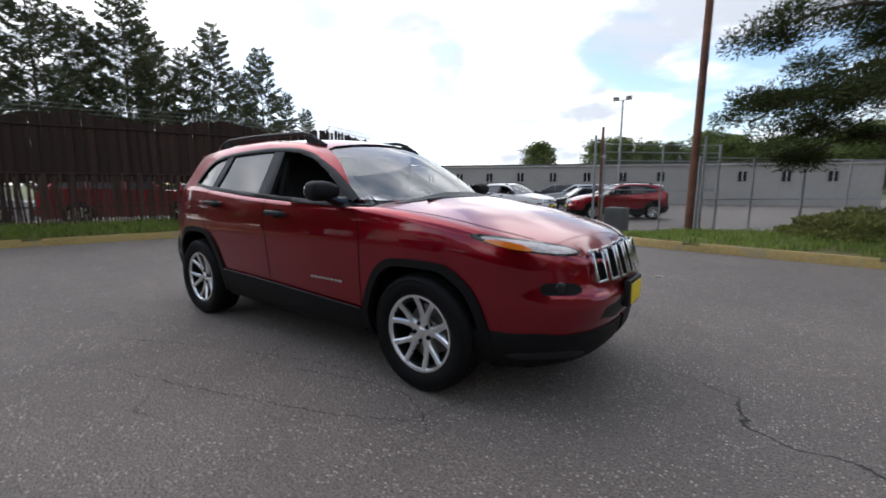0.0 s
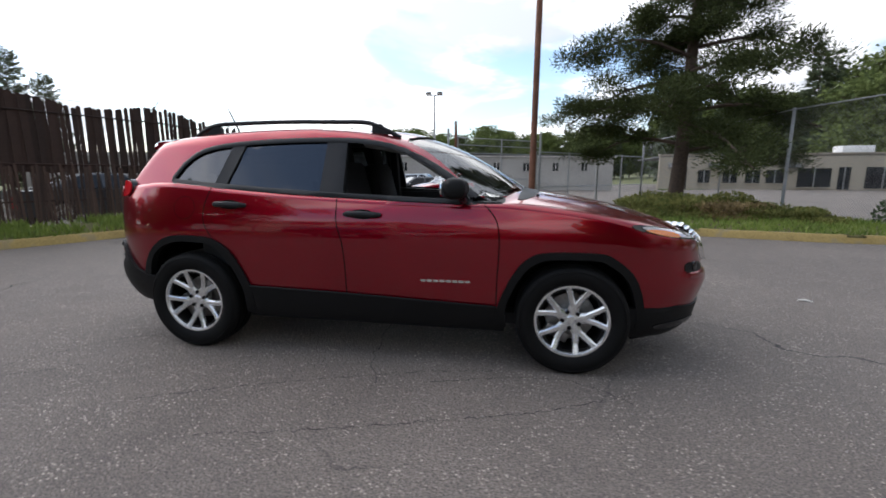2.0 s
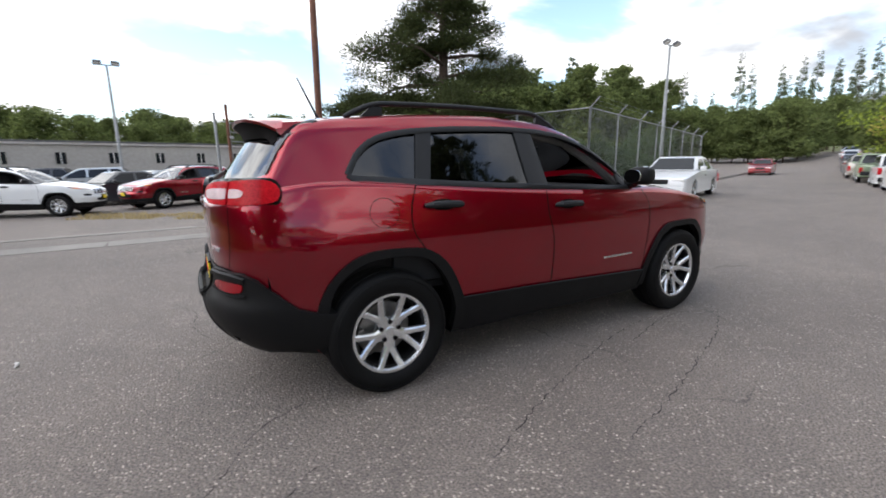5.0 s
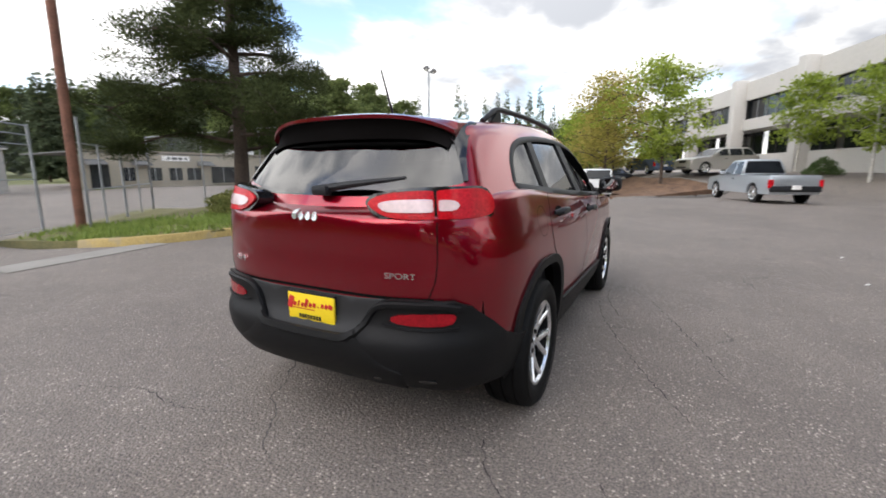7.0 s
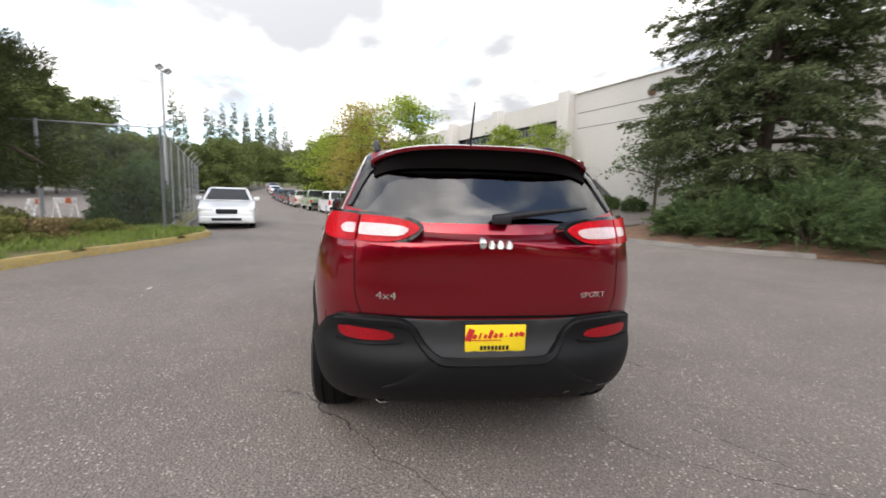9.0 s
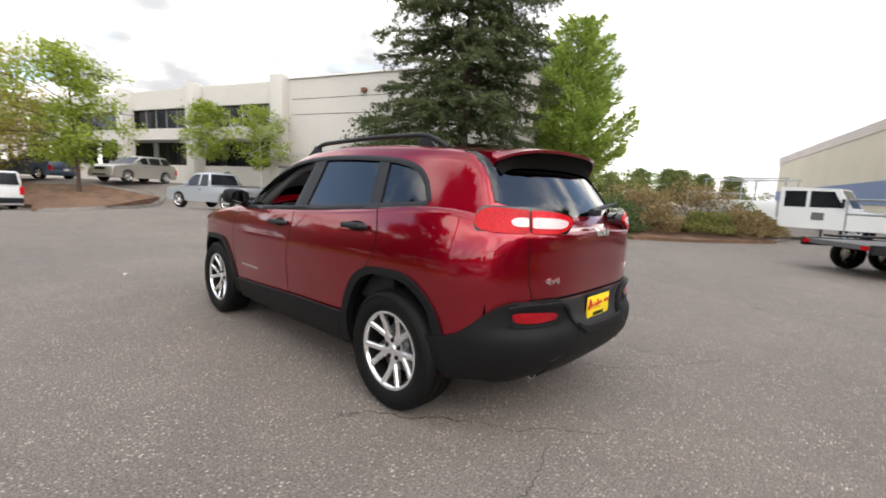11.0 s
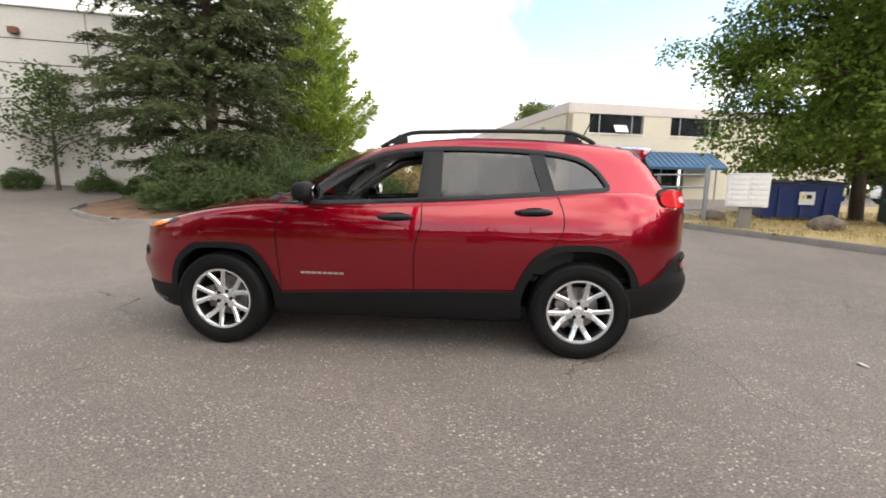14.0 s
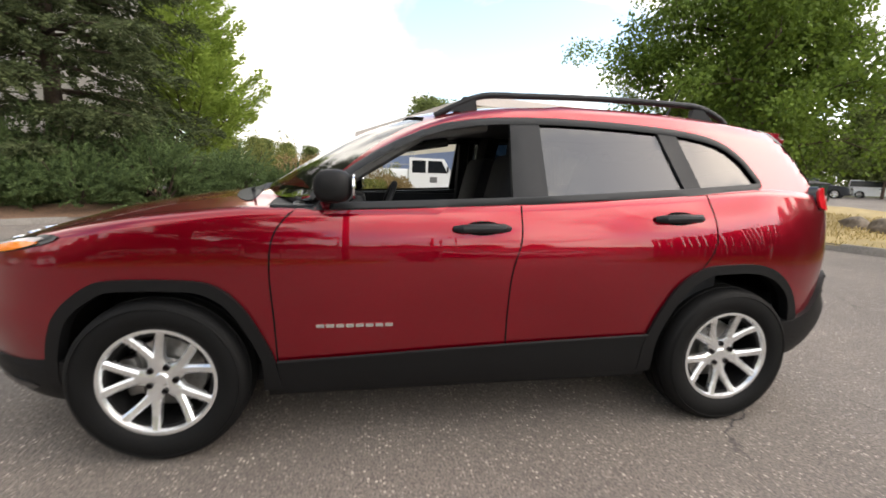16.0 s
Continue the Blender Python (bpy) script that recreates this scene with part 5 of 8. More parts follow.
for i in range(rows):
    y = -0.575 + 1.15 * i / (rows - 1)
    q = abs(y) / 0.575
    zt = on_top(-1.66, y)[0].z
    xe, ze = -1.985 + 0.15 * q ** 3, 1.574 - 0.02 * q ** 2 - 0.055 * q ** 5
    gz = 1.462 - 0.012 * q ** 2 - 0.04 * q ** 8
    g = on_glass(y * 0.97, gz)[0]
    cap.v += [(-1.6, y, zt + 0.004), (-1.66, y, zt + 0.003), (-1.8, y, (zt * 0.6 + ze * 0.4) + 0.006), (xe + 0.03, y, ze + 0.002), (xe, y, ze - 0.006), (xe + 0.004, y, ze - 0.022), (-1.8, y, ze - 0.05)]
    under_s.v += [(xe + 0.006, y * 0.995, ze - 0.02), (xe + 0.03, y * 0.99, ze - 0.034), (g.x * 0.4 + (xe + 0.03) * 0.6, y * 0.98, gz * 0.45 + (ze - 0.034) * 0.55), (g.x - 0.012, g.y, gz), (g.x + 0.02, g.y, gz - 0.004)]
for i in range(rows - 1):
    o = i * 7
    cap.f += [(o + j, o + j + 1, o + 8 + j, o + 7 + j) for j in range(6)]
    o = i * 5
    under_s.f += [(o + j, o + 5 + j, o + 6 + j, o + 1 + j) for j in range(4)]
cap.f += [tuple(range(7)), tuple((rows - 1) * 7 + j for j in range(7))]
under_s.f += [tuple(range(5)), tuple((rows - 1) * 5 + j for j in range(5))]
spo = part("spoiler", cap, PAINT, car, "red roof spoiler with a black underside", sharp=40)
part("spoiler_underside", under_s, GAP_SHADE, spo)
for side in (1, -1):
    blade = [(side * a, b) for a, b in ((0.56, 1.545), (0.52, 1.468), (0.575, 1.43), (0.615, 1.36), (0.664, 1.262), (0.682, 1.262), (0.645, 1.36), (0.618, 1.45), (0.592, 1.535))]
    part("spoiler_blade", patch(blade, on_glass, 0.008, 0.02, 0.03), GLOSS_BLACK, spo)
wp = Shape().tube([(-2.12, -0.02, 1.225), (-2.105, -0.2, 1.25), (-2.085, -0.47, 1.28)], [0.02, 0.016, 0.007], 8)
wiper = part("rear_wiper", wp, SATIN_BLACK, car, "black rear wiper")
part("wiper_boss", Shape().box((-2.13, -0.04, 1.22), (0.05, 0.09, 0.045), bevel=0.015), SATIN_BLACK, wiper)
part("aerial", Shape().tube([(-1.45, 0.0, 1.6), (-1.47, 0.0, 1.63), (-1.58, 0.0, 1.86)], [0.014, 0.008, 0.004], 8), SATIN_BLACK, car, "black roof aerial")
# tailgate badges as plain bright shapes; the drive mark can be read
for k, (y, w) in enumerate(((0.06, 0.03), (0.02, 0.034), (-0.02, 0.034), (-0.06, 0.034))):
    part("maker_badge", patch(rounded([(y - w / 2, 1.09), (y + w / 2, 1.09), (y + w / 2, 1.122 + (0.01 if k == 0 else 0)), (y - w / 2, 1.122 + (0.01 if k == 0 else 0))], 2), on_rear, 0.006, 0.006, 0.05), ALLOY, car)


def lettering(text, size, m, mat, name, parent, depth=0.002):
    cu = bpy.data.curves.new(name, "FONT")
    cu.body, cu.size, cu.extrude, cu.align_x, cu.align_y = text, size, depth, "CENTER", "CENTER"
    ob = new("letters", cu)
    dg = bpy.context.evaluated_depsgraph_get()
    dg.update()
    me = bpy.data.meshes.new_from_object(ob.evaluated_get(dg))
    bpy.data.objects.remove(ob)
    me.transform(m)
    me.materials.clear()
    return part(name, me, mat, parent)


def tail_text(text, y, z, size, mat, parent, lift=0.004):
    a, b = on_rear(y - 0.06, z)[0], on_rear(y + 0.06, z)[0]
    h = on_rear(y, z)[0]
    turn = math.degrees(math.atan2(b.x - a.x, b.y - a.y))
    return lettering(text, size, Matrix.Translation((h.x - lift, y, z)) @ pose(0, 0, 0, 90, 0, -90 - turn) @ Matrix.Diagonal((1.3, 1, 1, 1)), mat, "lettering", parent)


tail_text("4x4", 0.49, 0.868, 0.05, CHROME, car)
tail_text("SPORT", -0.49, 0.872, 0.036, CHROME, car)
plate = part("dealer_plate", Shape().box((-2.208, -0.015, 0.677), (0.012, 0.285, 0.13), bevel=0.004), PLATE_YELLOW, car, "yellow dealer plate with red script")
part("plate_frame", Shape().box((-2.205, -0.015, 0.612), (0.016, 0.29, 0.012), bevel=0.004).box((-2.205, -0.015, 0.744), (0.016, 0.29, 0.012), bevel=0.004), SATIN_BLACK, plate)
for k, (w, h, up) in enumerate(((0.03, 0.06, 0.004), (0.017, 0.022, -0.004), (0.008, 0.03, 0.0), (0.014, 0.02, -0.003), (0.017, 0.042, 0.006), (0.017, 0.022, 0.0), (0.016, 0.022, 0.002), (0.005, 0.006, -0.004), (0.014, 0.02, 0.004), (0.016, 0.021, 0.005), (0.024, 0.021, 0.006))):
    y = 0.108 - k * 0.0245
    part("plate_script", Shape().box((0, 0, 0), (0.003, w, h), pose(-2.2155, y, 0.69 + up, 20 + 8 * (k % 2), 0, 0), bevel=0.001), PLATE_RED, plate)
part("plate_line", Shape().box((-2.2155, 0.04, 0.668), (0.002, 0.16, 0.004), pose(0, 0, 0, 0, 0, 0)), PLATE_RED, plate)
for k in range(8):
    part("plate_line", Shape().box((-2.2155, 0.052 - k * 0.0175, 0.632), (0.002, 0.012, 0.02)), SATIN_BLACK, plate)

# ---- nose ----
for side in (1, -1):
    lay = round_nose(side)
    ho = rounded([(25, 0.862), (27, 0.89), (34, 0.918), (45, 0.948), (56, 0.972), (61, 0.975), (59, 0.945), (50, 0.905), (38, 0.872), (30, 0.858)], 1)
    hl = part("headlamp", patch(ho, lay, 0.006, 0.02, 0.02, 60), GLOSS_BLACK, car, "slim headlamp with amber strip")
    part("clear_lens", patch(rounded([(26.5, 0.866), (28, 0.884), (36, 0.912), (46, 0.938), (56.5, 0.963), (57, 0.952), (49, 0.914), (38, 0.878), (31, 0.866)], 1), lay, 0.011, 0.008, 0.02, 60), LENS_CLEAR, hl)
    part("amber_lens", patch(rounded([(42, 0.886), (43.5, 0.912), (50, 0.938), (55.5, 0.945), (56, 0.938), (49.5, 0.905)], 1), lay, 0.0135, 0.006, 0.02, 60), LENS_AMBER, hl)
    fo = rounded([(28, 0.672), (29, 0.712), (33, 0.728), (38.5, 0.73), (40.5, 0.72), (40.5, 0.668), (37, 0.66), (31, 0.66)], 1)
    fg = part("fog_lamp_pocket", patch(fo, lay, 0.002, 0.01, 0.025, 60), CLAD, car, "dark pocket with round lamp")
    h = lay(35, 0.7)
    part("fog_lamp", Shape().lathe([(0.001, 0.008), (0.026, 0.006), (0.032, 0.0), (0.032, -0.02)], 20, Matrix.Translation(h[0] + h[1] * 0.004) @ h[1].to_track_quat("Y", "Z").to_matrix().to_4x4()), GLOSS_BLACK, fg)
    part("bonnet_gap", strip([(0.98, 0.8), (1.3, 0.77), (1.7, 0.71), (1.95, 0.62)], lambda a, b, s_=side: on_top(a, b * s_), 0.007), GAP_SHADE, car)
    part("chin_trim", patch([(2, 0.235), (2, 0.43), (20, 0.44), (40, 0.45), (56, 0.45), (66, 0.44), (66, 0.23), (40, 0.225), (20, 0.23)], lay, 0.012, 0.04, 0.035, 60), CLAD, car, "black lower front bumper")
    ft = part("chin_insert", patch(rounded([(24, 0.3), (26, 0.345), (40, 0.35), (50, 0.33), (46, 0.295)], 1), lay, 0.018, 0.01, 0.03, 60), GLOSS_BLACK, car)
for side in (1, -1):
    part("bumper_crease", strip([(a / 60, b) for a, b in ((12, 0.626), (22, 0.633), (32, 0.642), (38, 0.645))], lambda a, b, l=round_nose(side): l(a * 60, b), 0.05, -0.002, True, 0.005), PAINT, car)
part("front_plate_holder", Shape().box((2.335, 0, 0.6), (0.04, 0.29, 0.16), bevel=0.01), SATIN_BLACK, car)
part("dealer_plate", Shape().box((2.358, 0, 0.595), (0.008, 0.23, 0.12), bevel=0.003), PLATE_YELLOW, car, "yellow dealer plate on the nose")
part("lower_grille", patch(rounded([(-0.42, 0.47), (-0.36, 0.6), (0.36, 0.6), (0.42, 0.47)], 1), on_nose, 0.003, 0.01, 0.04), SATIN_BLACK, car)
for k in range(7):
    y = (k - 3) * 0.135
    w = 0.05
    q = 0.93 - 0.012 * abs(k - 3)
    tall = q - 0.71
    m = Matrix.Translation((2.328 - 0.06 * (y / 0.42) ** 2, y, 0.71)) @ pose(0, 0, 0, 0, 0, math.degrees(math.atan(2 * 0.06 * y / 0.42 ** 2))) @ pose(0, 0, 0, 0, -17, 0)
    fr = Shape()
    for s_ in (-1, 1):
        fr.box((-0.01, s_ * (w - 0.007), tall * 0.45), (0.034, 0.014, tall * 0.9), m, bevel=0.004)
    fr.box((-0.01, 0, 0.006), (0.034, 2 * w, 0.013), m, bevel=0.004)
    fr.box((0, 0, 0), (0.034, 2 * w, 0.014), m @ Matrix.Translation((-0.024, 0, tall * 0.93)) @ pose(0, 0, 0, 0, -38, 0), bevel=0.004)
    gr = part("grille_surround", fr, CHROME, car, "bright vertical grille slot")
    part("grille_slot", Shape().box((-0.045, 0, tall * 0.45), (0.06, 2 * w - 0.02, tall * 0.88), m), GAP_SHADE, gr)
for x0, y0, y1 in ((1.13, 0.05, 0.62), (1.16, -0.5, 0.08)):
    part("windscreen_wiper", Shape().tube([(x0 - 0.03, y0, 1.135), (x0 - 0.05, (y0 + y1) / 2, 1.15), (x0 - 0.13, y1, 1.17)], [0.012, 0.01, 0.006], 6), SATIN_BLACK, car)


# ---- wheels ----
def build_wheel():
    """Alloy with five forked spokes; local y runs outwards, the hub centre at 0."""
    rim = Shape()
    rim.lathe([(0.222, -0.15), (0.224, 0.03), (0.236, 0.042), (0.236, 0.05), (0.222, 0.05), (0.214, 0.035), (0.205, 0.0), (0.205, -0.15)], 60, closed=True)
    rim.lathe([(0.001, 0.012), (0.055, 0.012), (0.07, 0.006), (0.078, -0.02), (0.07, -0.06)], 40)

    def bar(sh, p0, p1, w0, w1, y0, y1, d0, d1):
        a, b = Vector(p0), Vector(p1)
        d = (b - a).normalized()
        n = Vector((-d.y, d.x))
        vs = []
        for p, w, y, dp in ((a, w0, y0, d0), (b, w1, y1, d1)):
            for k, yy in ((-1, y - dp), (-1, y - 0.008), (-0.55, y), (0.55, y), (1, y - 0.008), (1, y - dp)):
                q = p + n * w * k
                vs.append((q.x, yy, q.y))
        sh.add(vs, [(i, i + 1, i + 7, i + 6) for i in range(5)] + [(5, 0, 6, 11), (0, 5, 4, 3, 2, 1), (6, 7, 8, 9, 10, 11)])
    w = part("wheel", rim, ALLOY, None, "silver alloy wheel with forked spokes", sharp=30)
    for s in range(5):
        a = math.radians(90 + 72 * s)
        def pt(r, da):
            return (r * math.cos(a + da), r * math.sin(a + da))
        sk = Shape()
        bar(sk, pt(0.03, 0), pt(0.1, 0), 0.04, 0.031, 0.012, 0.017, 0.04, 0.035)
        for sg in (-1, 1):
            bar(sk, pt(0.088, sg * 0.09), pt(0.16, sg * 0.235), 0.021, 0.018, 0.015, 0.028, 0.035, 0.03)
            bar(sk, pt(0.156, sg * 0.228), pt(0.222, sg * 0.3), 0.018, 0.0205, 0.027, 0.046, 0.03, 0.03)
        part("spoke", sk, ALLOY, w, sharp=30)
    tyre = [(0.2, -0.16), (0.228, -0.165), (0.25, -0.178), (0.3, -0.186), (0.335, -0.18), (0.352, -0.165), (0.36, -0.13), (0.353, -0.128), (0.353, -0.118), (0.362, -0.116), (0.363, -0.066), (0.354, -0.064), (0.354, -0.054), (0.363, -0.052), (0.361, -0.004), (0.353, -0.002), (0.353, 0.008), (0.36, 0.01), (0.352, 0.045), (0.335, 0.06), (0.3, 0.067), (0.262, 0.062), (0.244, 0.05), (0.234, 0.04), (0.2, 0.03)]
    part("tyre", Shape().lathe(tyre, 64, closed=True), RUBBER, w, "black tyre", sharp=50)
    part("tyre_bead", Shape().lathe([(0.325, 0.064), (0.327, 0.068), (0.331, 0.064)], 64), RUBBER, w)
    di = Shape().lathe([(0.05, -0.075), (0.155, -0.075), (0.16, -0.08), (0.16, -0.1), (0.05, -0.1)], 40)
    part("brake_disc", di, STEEL, w)
    part("brake_caliper", Shape().box((0.14, -0.07, 0.02), (0.07, 0.06, 0.17), bevel=0.015), STEEL, w)
    # added black disc that paints the shade inside the rim
    part("wheel_back", Shape().lathe([(0.001, -0.13), (0.205, -0.13)], 30), GAP_SHADE, w)
    part("hub_cap", Shape().lathe([(0.001, 0.02), (0.024, 0.019), (0.03, 0.014), (0.031, 0.0)], 24), ALLOY, w)
    # nut holes, their shade painted as small black dots
    for s in range(5):
        a = math.radians(90 + 72 * s)
        part("wheel_nut", Shape().lathe([(0.001, 0.0155), (0.009, 0.0155), (0.0125, 0.018), (0.0135, 0.0)], 10, Matrix.Translation((0.056 * math.cos(a + 0.63), 0, 0.056 * math.sin(a + 0.63)))), GAP_SHADE, w)
    return w


wheel = build_wheel()
wheel.parent = car
wheel.matrix_basis = pose(1.352, 0.84, 0.3585, 0, 12, 0)
for x, y, turn, ang in ((-1.352, 0.84, 0, 40), (1.352, -0.84, 180, 62), (-1.352, -0.84, 180, 33)):
    copy_thing(wheel, pose(x, y, 0.3585, 0, 0, turn) @ pose(0, 0, 0, 0, ang, 0))
wh_in = Shape()
for x in (1.352, -1.352):
    wh_in.tube([(x, -0.6, 0.36), (x, 0.6, 0.36)], 0.05, 8)
wh_in.box((0, 0, 0.28), (2.4, 1.3, 0.08)).box((-1.75, 0, 0.36), (0.5, 1.0, 0.12)).box((1.75, 0, 0.3), (0.6, 1.0, 0.1))
part("underbody", wh_in, SATIN_BLACK, car, "dark underbody")

# ---- cabin ----
part("cabin_floor", Shape().box((-0.5, 0, 0.57), (2.9, 1.5, 0.04)), SEAT, car)
da = Shape().box((0.78, 0, 1.0), (0.42, 1.46, 0.2), bevel=0.06).box((0.66, 0, 0.82), (0.3, 1.4, 0.3), bevel=0.05).box((0.3, 0, 0.72), (0.9, 0.24, 0.26), bevel=0.05)
dash = part("dashboard", da, SATIN_BLACK, car, "dark dashboard and console")
part("instrument_hood", Shape().box((0.6, 0.37, 1.1), (0.2, 0.36, 0.1), bevel=0.04), SATIN_BLACK, dash)
sw = Shape()
ring = [(0.185 * math.cos(2 * math.pi * k / 28), 0, 0.185 * math.sin(2 * math.pi * k / 28)) for k in range(29)]
mw = pose(0.42, 0.37, 1.03, 0, -24, 0) @ pose(0, 0, 0, 0, 0, 90)
sw.tube(ring, 0.016, 8, mw)
sw.box((0, 0.01, 0), (0.13, 0.05, 0.11), mw, 0.02)
for a in (0, 180, 270):
    sw.box((0.1, 0.005, 0), (0.14, 0.02, 0.03), mw @ pose(0, 0, 0, 0, a, 0))
part("steering_wheel", sw, SATIN_BLACK, car, "black steering wheel")


def seat(x, y, w, name):
    s = Shape()
    s.box((x + 0.12, y, 0.76), (0.52, w, 0.16), None, 0.06)
    s.box((0, 0, 0.3), (0.14, w, 0.62), pose(x - 0.14, y, 0.78, 0, -14, 0), 0.06)
    st = part(name, s, SEAT, car, "black cloth seat")
    heads = (0,) if w < 0.8 else (-0.42, 0.42)
    for h in heads:
        part("headrest", Shape().box((0, 0, 0), (0.1, 0.26, 0.17), pose(x - 0.31, y + h, 1.44 if w < 0.8 else 1.36, 0, -12, 0), 0.045), SEAT, st)
        for d in (-0.06, 0.06):
            part("headrest_stalk", Shape().tube([(x - 0.29, y + h + d, 1.32), (x - 0.3, y + h + d, 1.4)], 0.006, 5), STEEL, st)
    return st


seat(-0.05, 0.37, 0.5, "driver_seat")
seat(-0.05, -0.37, 0.5, "passenger_seat")
seat(-0.95, 0.0, 1.3, "rear_seat")
for side in (1, -1):
    part("door_lining", Shape().box((-0.2, side * 0.79, 0.86), (2.2, 0.05, 0.5), bevel=0.02), SATIN_BLACK, car)
    pl = Shape().tube([(0.8, side * 0.69, 1.08), (0.5, side * 0.64, 1.28), (0.22, side * 0.58, 1.445), (-0.1, side * 0.56, 1.5)], [0.035, 0.032, 0.03, 0.03], 8)
    part("pillar_lining", pl, TRIM_GREY, car, "grey inner pillar lining")
    part("belt_pillar_lining", Shape().tube([(-0.24, side * 0.75, 1.05), (-0.24, side * 0.63, 1.5)], 0.045, 8), SATIN_BLACK, car)
part("headliner", Shape().box((-0.75, 0, 1.548), (1.6, 1.05, 0.02), bevel=0.008), TRIM_GREY, car)
part("rear_view_mirror", Shape().box((0.4, 0, 1.4), (0.04, 0.24, 0.07), bevel=0.02).tube([(0.4, 0, 1.42), (0.44, 0, 1.5)], 0.012, 6), SATIN_BLACK, car)


# ---- fences, gates, poles ----
def lift(x, y, height=None):
    z = height(x, y) if height else None
    return terrain(x, y) if z is None else max(z, terrain(x, y))


def chain_fence(name, pts, tall, label, height=None, spacing=3.0, barbed=False, mid=False, wire=0.0024, pitch=0.07, extra=(), group="chain-link fences"):
    """Posts, rails and woven wire as crossing thin wires; pts are (x, y)."""
    f = thing(name, label, "fence", group, m=Matrix.Translation((*pts[0], 0)))
    o = Vector((*pts[0], 0))
    mesh_wires = Shape()
    for a, b in zip(pts, pts[1:]):
        a, b = Vector((*a, 0)), Vector((*b, 0))
        L = (b - a).length
        d = (b - a) / L
        n = max(1, round(L / spacing))
        za, zb = lift(a.x, a.y, height), lift(b.x, b.y, height)
        for i in range(n + (b == Vector((*pts[-1], 0)))):
            p = a.lerp(b, i / n) - o
            z = za + (zb - za) * i / n
            r = 0.04 if i in (0, n) else 0.028
            ps = part("post", Shape().tube([(p.x, p.y, z - 0.3), (p.x, p.y, z + tall + 0.04)], r, 8), GALV, f)
            if barbed:
                side = Vector((d.y, -d.x, 0))
                q = p + side * 0.28
                part("barbed_arm", Shape().tube([(p.x, p.y, z + tall), (q.x, q.y, z + tall + 0.3)], 0.02, 5), GALV, ps)
        p0, p1 = a - o, b - o
        for h in [tall] + ([tall * 0.5] if mid else []) + [tall - e for e in extra] + [0.08]:
            part("rail", Shape().tube([(p0.x, p0.y, za + h), (p1.x, p1.y, zb + h)], 0.018 if h > 0.1 else 0.006, 6), GALV, f)
        if barbed:
            side = Vector((d.y, -d.x, 0))
            for k in (0.33, 0.66, 1.0):
                q0, q1 = p0 + side * 0.28 * k, p1 + side * 0.28 * k
                part("barbed_wire", Shape().tube([(q0.x, q0.y, za + tall + 0.3 * k), (q1.x, q1.y, zb + tall + 0.3 * k)], 0.004, 4), WIRE, f)
        # diagonal wires: two families of narrow ribbons
        m = int(L / pitch)
        run = tall * 0.9
        for s in (1, -1):
            for i in range(-int(run / pitch) - 1, m + int(run / pitch) + 1):
                x0 = i * pitch
                x1 = x0 + s * run
                lo, hi = 0.0, 1.0
                for k in (0,):
                    if x1 != x0:
                        t0, t1 = (0 - x0) / (x1 - x0), (L - x0) / (x1 - x0)
                        lo, hi = max(lo, min(t0, t1)), min(hi, max(t0, t1))
                if hi - lo < 0.02:
                    continue
                c = []
                for t in (lo, hi):
                    xx = x0 + (x1 - x0) * t
                    zz = za + (zb - za) * xx / L + 0.08 + (tall - 0.08) * t
                    c.append((p0 + d * xx, zz))
                w = wire
                (pa, qa), (pb, qb) = c
                k = len(mesh_wires.v)
                mesh_wires.v += [(pa.x - d.x * w, pa.y - d.y * w, qa), (pa.x + d.x * w, pa.y + d.y * w, qa), (pb.x + d.x * w, pb.y + d.y * w, qb), (pb.x - d.x * w, pb.y - d.y * w, qb)]
                mesh_wires.f.append((k, k + 1, k + 2, k + 3))
    wv = part("woven_wire", mesh_wires, WIRE, f, fix=False)
    wv["kind"] = "stuff"
    return f


chain_fence("yard_gate", [(-1.1, 11.15), (1.76, 13.8)], 2.8, "tall chain-link gate with rusty pipe rails at the yard entrance", None, 1.6, mid=True, extra=(0.24, 0.5))
gate_extra = thing("gate_post", "weathered rusty gate post with a chain beside the yard gate", "post", m=Matrix.Translation((-1.13, 11.02, -0.3)))
part("post_pipe", Shape().tube([(0, 0, -0.2), (0, 0, 3.3)], 0.042, 10), RUST, gate_extra)
for hz in (1.2, 2.4):
    part("hinge", Shape().box((0.08, 0, hz), (0.12, 0.1, 0.08), bevel=0.01), GALV, gate_extra)
gate2 = thing("gate_post", "thin galvanised post at the yard entrance", "post", m=Matrix.Translation((-1.4, 11.3, -0.3)))
part("post_pipe", Shape().tube([(0, 0, -0.2), (-0.03, 0.02, 3.1)], 0.04, 8), GALV, gate2)
part("brace", Shape().tube([(-0.03, 0.02, 2.9), (0.6, -0.4, 2.75)], 0.02, 6), GALV, gate2)
chain_fence("lot_fence", [(1.5, 11.1), (3.9, 13.8), (6.2, 16.5)], 2.3, "grey chain-link fence behind the pine", None, 1.9, mid=True)
chain_fence("corner_fence", [(6.2, 16.5), (7.75, 9.0), (8.7, 6.65)], 2.75, "tall galvanised chain-link fence on the grass verge", north_height, 2.6)
chain_fence("road_fence", [(8.7, 6.65), (25.6, 12.7)], 2.75, "tall chain-link fence with barbed wire arms along the road", north_height, 2.4, barbed=True, wire=0.0055)

ac = thing("louvred_box", "grey louvred metal box standing beside the gate", "box", m=pose(-0.75, 11.6, terrain(-0.75, 11.6), 0, 0, -10))
part("case", Shape().box((0, 0, 0.42), (0.62, 0.5, 0.84), bevel=0.03), ROOF_DARK, ac)
